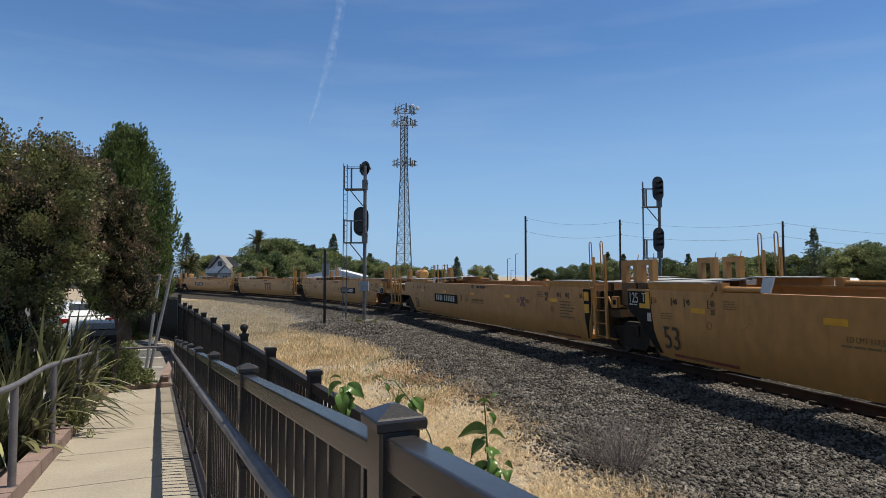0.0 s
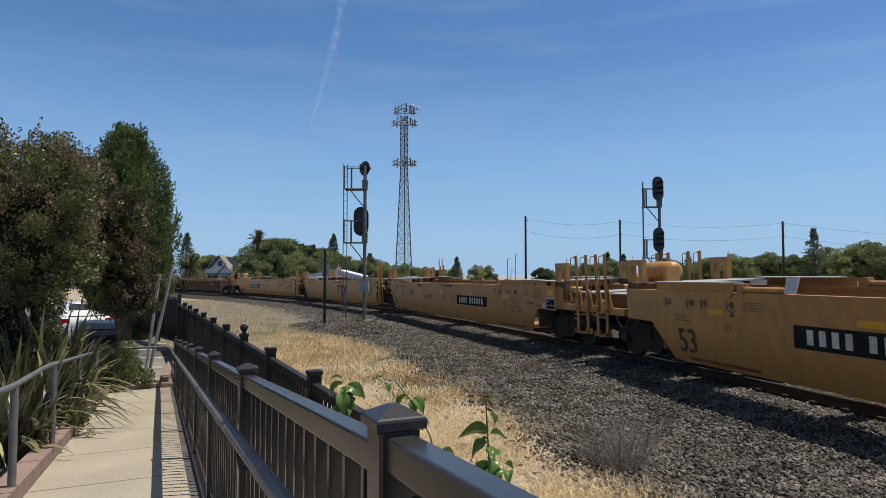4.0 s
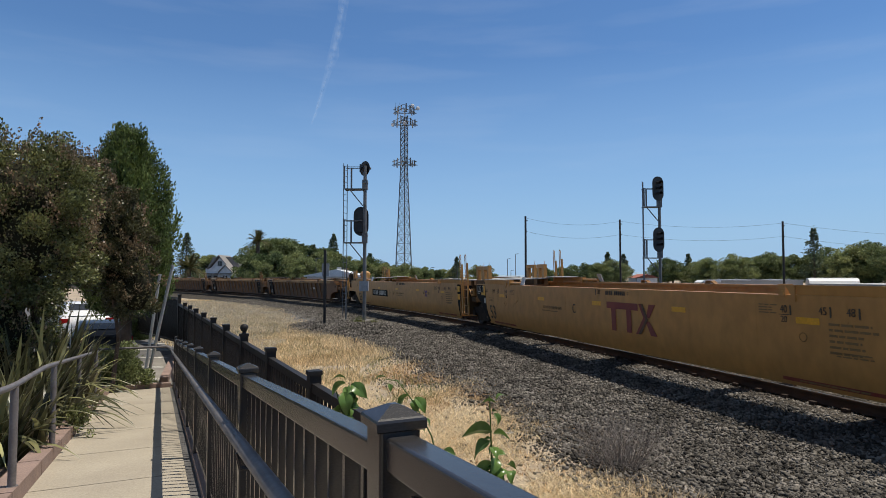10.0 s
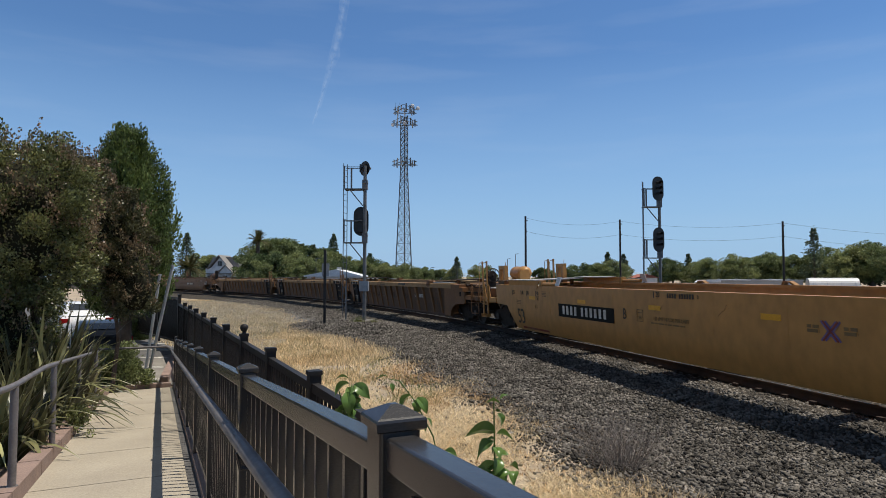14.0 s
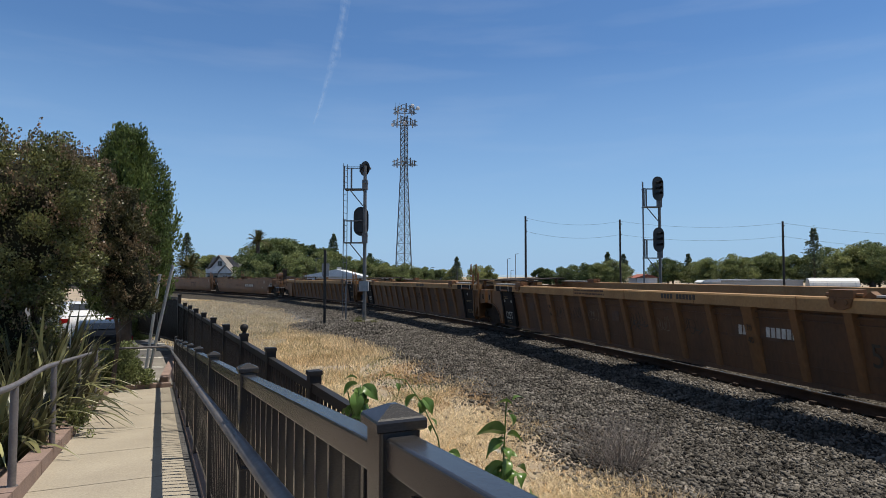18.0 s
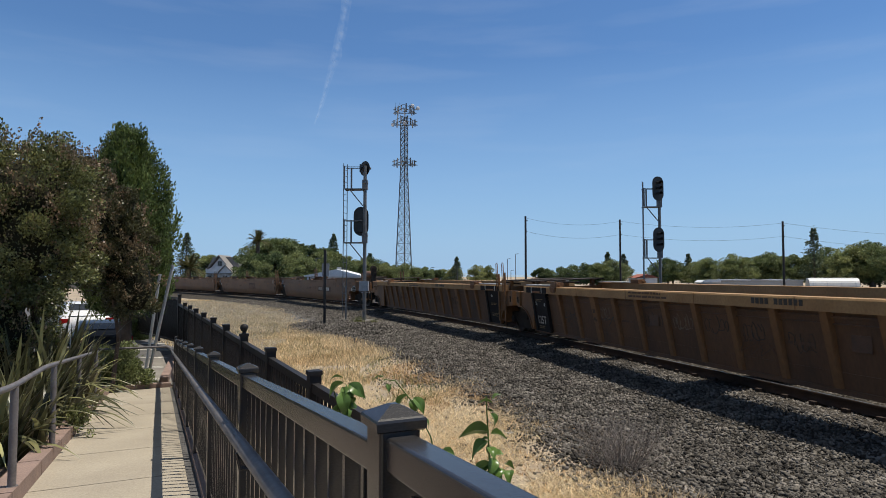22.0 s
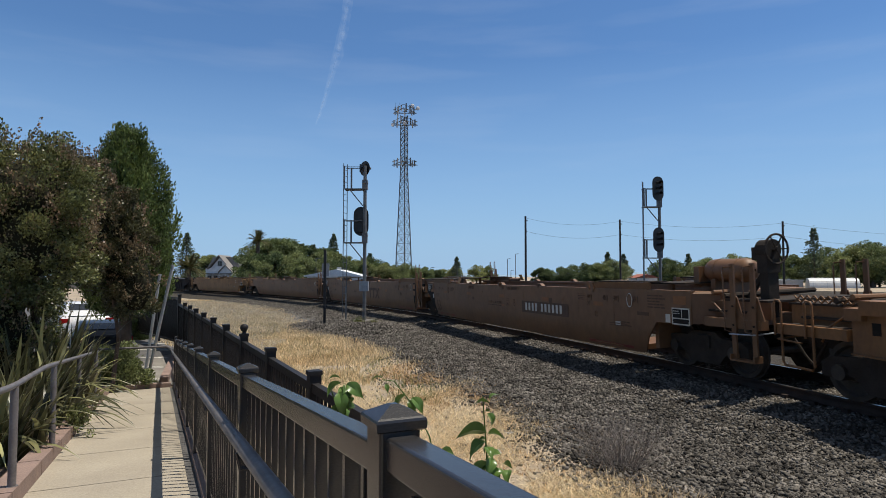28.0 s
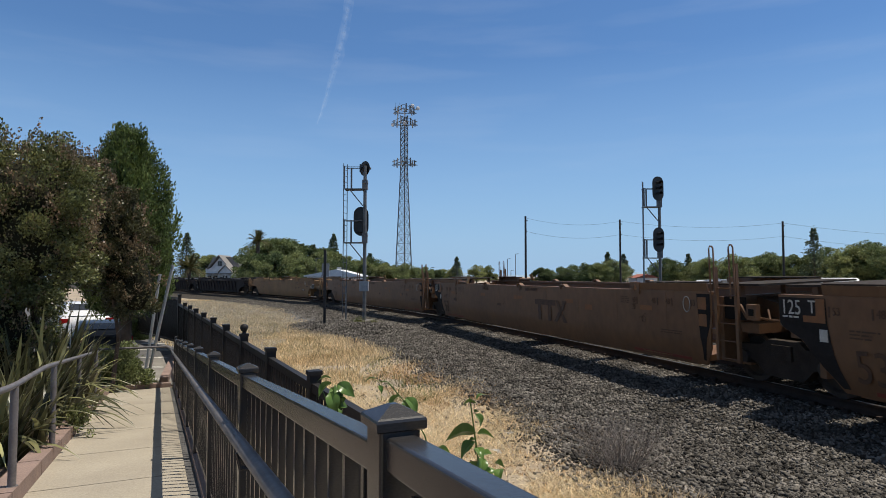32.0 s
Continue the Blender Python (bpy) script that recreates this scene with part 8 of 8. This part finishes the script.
def build_lot():
    lot = Shape().box(-40, -7.2, 14.6, 60, -0.6, -0.462)
    tagged(new("parking_lot", lot.mesh("parking_lot", ASPHALT)), "worn grey asphalt parking lot", "parking lot", kind="structure")
    walk_m = Shape().box(-8.6, -6.0, 13.9, 24, -0.62, -0.455)
    tagged(new("path", walk_m.mesh("path", PATH)), "grey paved path at the foot of the ramp", "path", kind="structure")
    for k in range(6):
        y = 14.7 + 1.9 * k
        solo("painted_line", Shape().box(-0.85, 0.75, -0.07, 0.07, 0, 0.004), WHITE_PAINT, "white painted line on the pavement", "marking", group="painted lines", at=pose(-7.2 - 0.4 * (y - 14), y, -0.454, 0, 0, -8))
    solo("lot_kerb", Shape().beam((-6.35, 14.0, -0.42), (-9.2, 21.5, -0.42), 0.18, 0.22), KERB, "red-brown kerb beside the path", "kerb", kind="structure")
    for (x0, y0), (x1, y1, z1) in (((-7.28, 15.0), (-6.96, 15.0, 2.03)), ((-6.75, 14.0), (-6.2, 14.0, 2.24))):
        p = thing("leaning_pipe", "pale galvanised pipe leaning against the fence", "pipe", at=pose(x0, y0, -0.47), group="leaning pipes")
        part("tube", Shape().tube([(0, 0, 0), (x1 - x0, y1 - y0, z1 + 0.47)], 0.035, 10), GALV, p, smooth=True)
        part("cap", Shape().tube([((x1 - x0) * 0.985, 0, (z1 + 0.47) * 0.985), ((x1 - x0) * 1.003, 0, (z1 + 0.47) * 1.003)], 0.041, 10), GALV, p)


def build_car(at, paint, label):
    c = thing("parked_car", label, "car", at=at, group="parked cars")
    # rear faces -y; stations along y: (y, half width low, half width high, z sill, z waist, z roof)
    st = [(-2.1, 0.78, 0.6, 0.45, 0.8, 0.82), (-2.0, 0.86, 0.68, 0.3, 0.95, 1.0), (-1.75, 0.88, 0.62, 0.22, 0.98, 1.22), (-1.3, 0.89, 0.62, 0.2, 0.98, 1.42), (-0.3, 0.9, 0.64, 0.2, 0.97, 1.47), (0.5, 0.9, 0.62, 0.2, 0.95, 1.4), (1.2, 0.89, 0.62, 0.2, 0.93, 1.0), (1.9, 0.86, 0.66, 0.24, 0.84, 0.88), (2.1, 0.74, 0.6, 0.4, 0.7, 0.72)]
    v = []
    for y, a, b, z0, z1, z2 in st:
        v += [(-a * 0.92, y, z0), (-a, y, z0 + 0.22), (-a * 0.985, y, z1), (-b, y, z2), (b, y, z2), (a * 0.985, y, z1), (a, y, z0 + 0.22), (a * 0.92, y, z0)]
    n = 8
    f = [(i * n + k, i * n + (k + 1) % n, (i + 1) * n + (k + 1) % n, (i + 1) * n + k) for i in range(len(st) - 1) for k in range(n)] + [tuple(range(n)), tuple((len(st) - 1) * n + k for k in range(n))[::-1]]
    body = Shape().add(v, f).mesh("body", paint, True)
    part("body", body, paint, c)
    glass = Shape().add([(-0.6, -2.005, 1.0), (0.6, -2.005, 1.0), (0.56, -1.72, 1.22), (-0.56, -1.72, 1.22)], [(0, 1, 2, 3)]).add([(-0.56, -1.765, 1.23), (0.56, -1.765, 1.23), (0.54, -1.34, 1.42), (-0.54, -1.34, 1.42)], [(0, 1, 2, 3)])
    part("rear_window", glass, GLASS_DARK, c)
    for s in (-1, 1):
        part("side_window", Shape().add([(s * 0.9, -1.3, 1.0), (s * 0.9, 0.5, 0.98), (s * 0.66, 0.35, 1.36), (s * 0.66, -1.1, 1.4)], [(0, 1, 2, 3)]), GLASS_DARK, c)
        part("tail_light", Shape().box(min(s * 0.55, s * 0.86), max(s * 0.55, s * 0.86), -2.1, -1.95, 0.78, 0.95), material("red_lamp_lens", (0.45, 0.02, 0.02), (0.3, 0.01, 0.01), rough=0.2, bump=0.0), c, "red tail light")
        for y in (-1.3, 1.3):
            w = part("wheel", Shape().tube([(s * 0.72, y, 0.32), (s * 0.91, y, 0.32)], 0.32, 18), SIGNAL_BLACK, c)
            part("rim", Shape().tube([(s * 0.9, y, 0.32), (s * 0.92, y, 0.32)], 0.2, 14), GALV, w)
    part("bumper", Shape().box(-0.84, 0.84, -2.16, -2.0, 0.36, 0.58), paint, c)


def build_side_post():
    p = thing("line_marker_post", "dark steel post with a grey plate beside the line", "post", at=pose(-5.63, 29.1, -0.5))
    part("shaft", Shape().box(-0.06, 0.06, -0.05, 0.05, 0, 3.75), SIGNAL_BLACK, p)
    part("plate", Shape().box(-0.14, 0.2, -0.02, 0.05, 2.5, 3.1), CABINET, p)
    q = thing("line_marker_post", "thin grey post beside the line", "post", at=pose(-5.0, 31.5, -0.5))
    part("shaft", Shape().tube([(0, 0, 0), (0, 0, 2.0)], 0.05, 8), MAST, q)


def build_contrail():
    m = bpy.data.materials.new("contrail_vapour")
    m.use_nodes = True
    n, l = m.node_tree.nodes, m.node_tree.links
    n.remove(n["Principled BSDF"])
    em, tr, mx, nz, rp = n.new("ShaderNodeEmission"), n.new("ShaderNodeBsdfTransparent"), n.new("ShaderNodeMixShader"), n.new("ShaderNodeTexNoise"), n.new("ShaderNodeValToRGB")
    co = n.new("ShaderNodeTexCoord")
    l.new(co.outputs["Object"], nz.inputs["Vector"])
    nz.inputs["Scale"].default_value, nz.inputs["Detail"].default_value = 0.03, 5
    rp.color_ramp.elements[0].position, rp.color_ramp.elements[1].position = 0.35, 0.75
    rp.color_ramp.elements[0].color, rp.color_ramp.elements[1].color = (0.0, 0.0, 0.0, 1), (0.085, 0.085, 0.085, 1)
    # emission stands in for sunlight on the vapour
    em.inputs["Color"].default_value, em.inputs["Strength"].default_value = (0.8, 0.9, 1.0, 1), 0.85
    l.new(nz.outputs["Fac"], rp.inputs[0])
    l.new(rp.outputs[0], mx.inputs[0])
    l.new(tr.outputs[0], mx.inputs[1])
    l.new(em.outputs[0], mx.inputs[2])
    l.new(mx.outputs[0], n["Material Output"].inputs[0])
    path = [(-498, 1460, 14), (-508, 1385, 14), (-520, 1300, 12), (-534, 1215, 15), (-552, 1150, 12), (-562, 1100, 16), (-583, 1020, 9), (-603, 957, 8), (-632, 850, 6), (-663, 758, 3)]
    thing_c = thing("contrail", "thin drifting white vapour trail high in the sky", "contrail", at=pose(0, 3000, 0), kind="structure")
    for k, (grow, d) in enumerate(((1.0, 0), (0.5, 4), (1.9, 8))):
        v, f = [], []
        for i, (x, z, w) in enumerate(path):
            j = 6 * noise.noise((i * 0.9, k, 0))
            v += [(x - w * grow + j, d, z - w * 0.2), (x + w * grow + j, d, z + w * 0.2)]
        f = [(2 * i, 2 * i + 1, 2 * i + 3, 2 * i + 2) for i in range(len(path) - 1)]
        part("vapour", raw_mesh("vapour", v, f, m), m, thing_c)
    SWAYERS.append((thing_c, [(0.0, pose(-3, 3000, 0)), (16.0, pose(16, 3000, 0)), (32.0, pose(36, 3000, 0))]))


WHITE_CAR = material("white_car_paint", (0.75, 0.75, 0.74), (0.7, 0.7, 0.7), rough=0.25, bump=0.0)
DARK_CAR = material("dark_car_finish", (0.02, 0.024, 0.034), (0.016, 0.018, 0.024), rough=0.35, bump=0.0)
build_hedge()
build_cypress()
build_flax()
build_grass()
build_dead_bush()
build_vines()
build_woods()
build_buildings()
build_lot()
build_side_post()
build_car(pose(-13.8, 23.5, -0.46, 0, 0, 34) @ Matrix.Diagonal((1.0, 1.05, 1.02, 1)), WHITE_CAR, "white hatchback parked in the lot behind the shrubs")
build_car(pose(-10.85, 19.4, -0.46, 0, 0, 31) @ Matrix.Diagonal((0.9, 1.0, 0.74, 1)), DARK_CAR, "dark low car parked in the lot")
build_contrail()

motions()
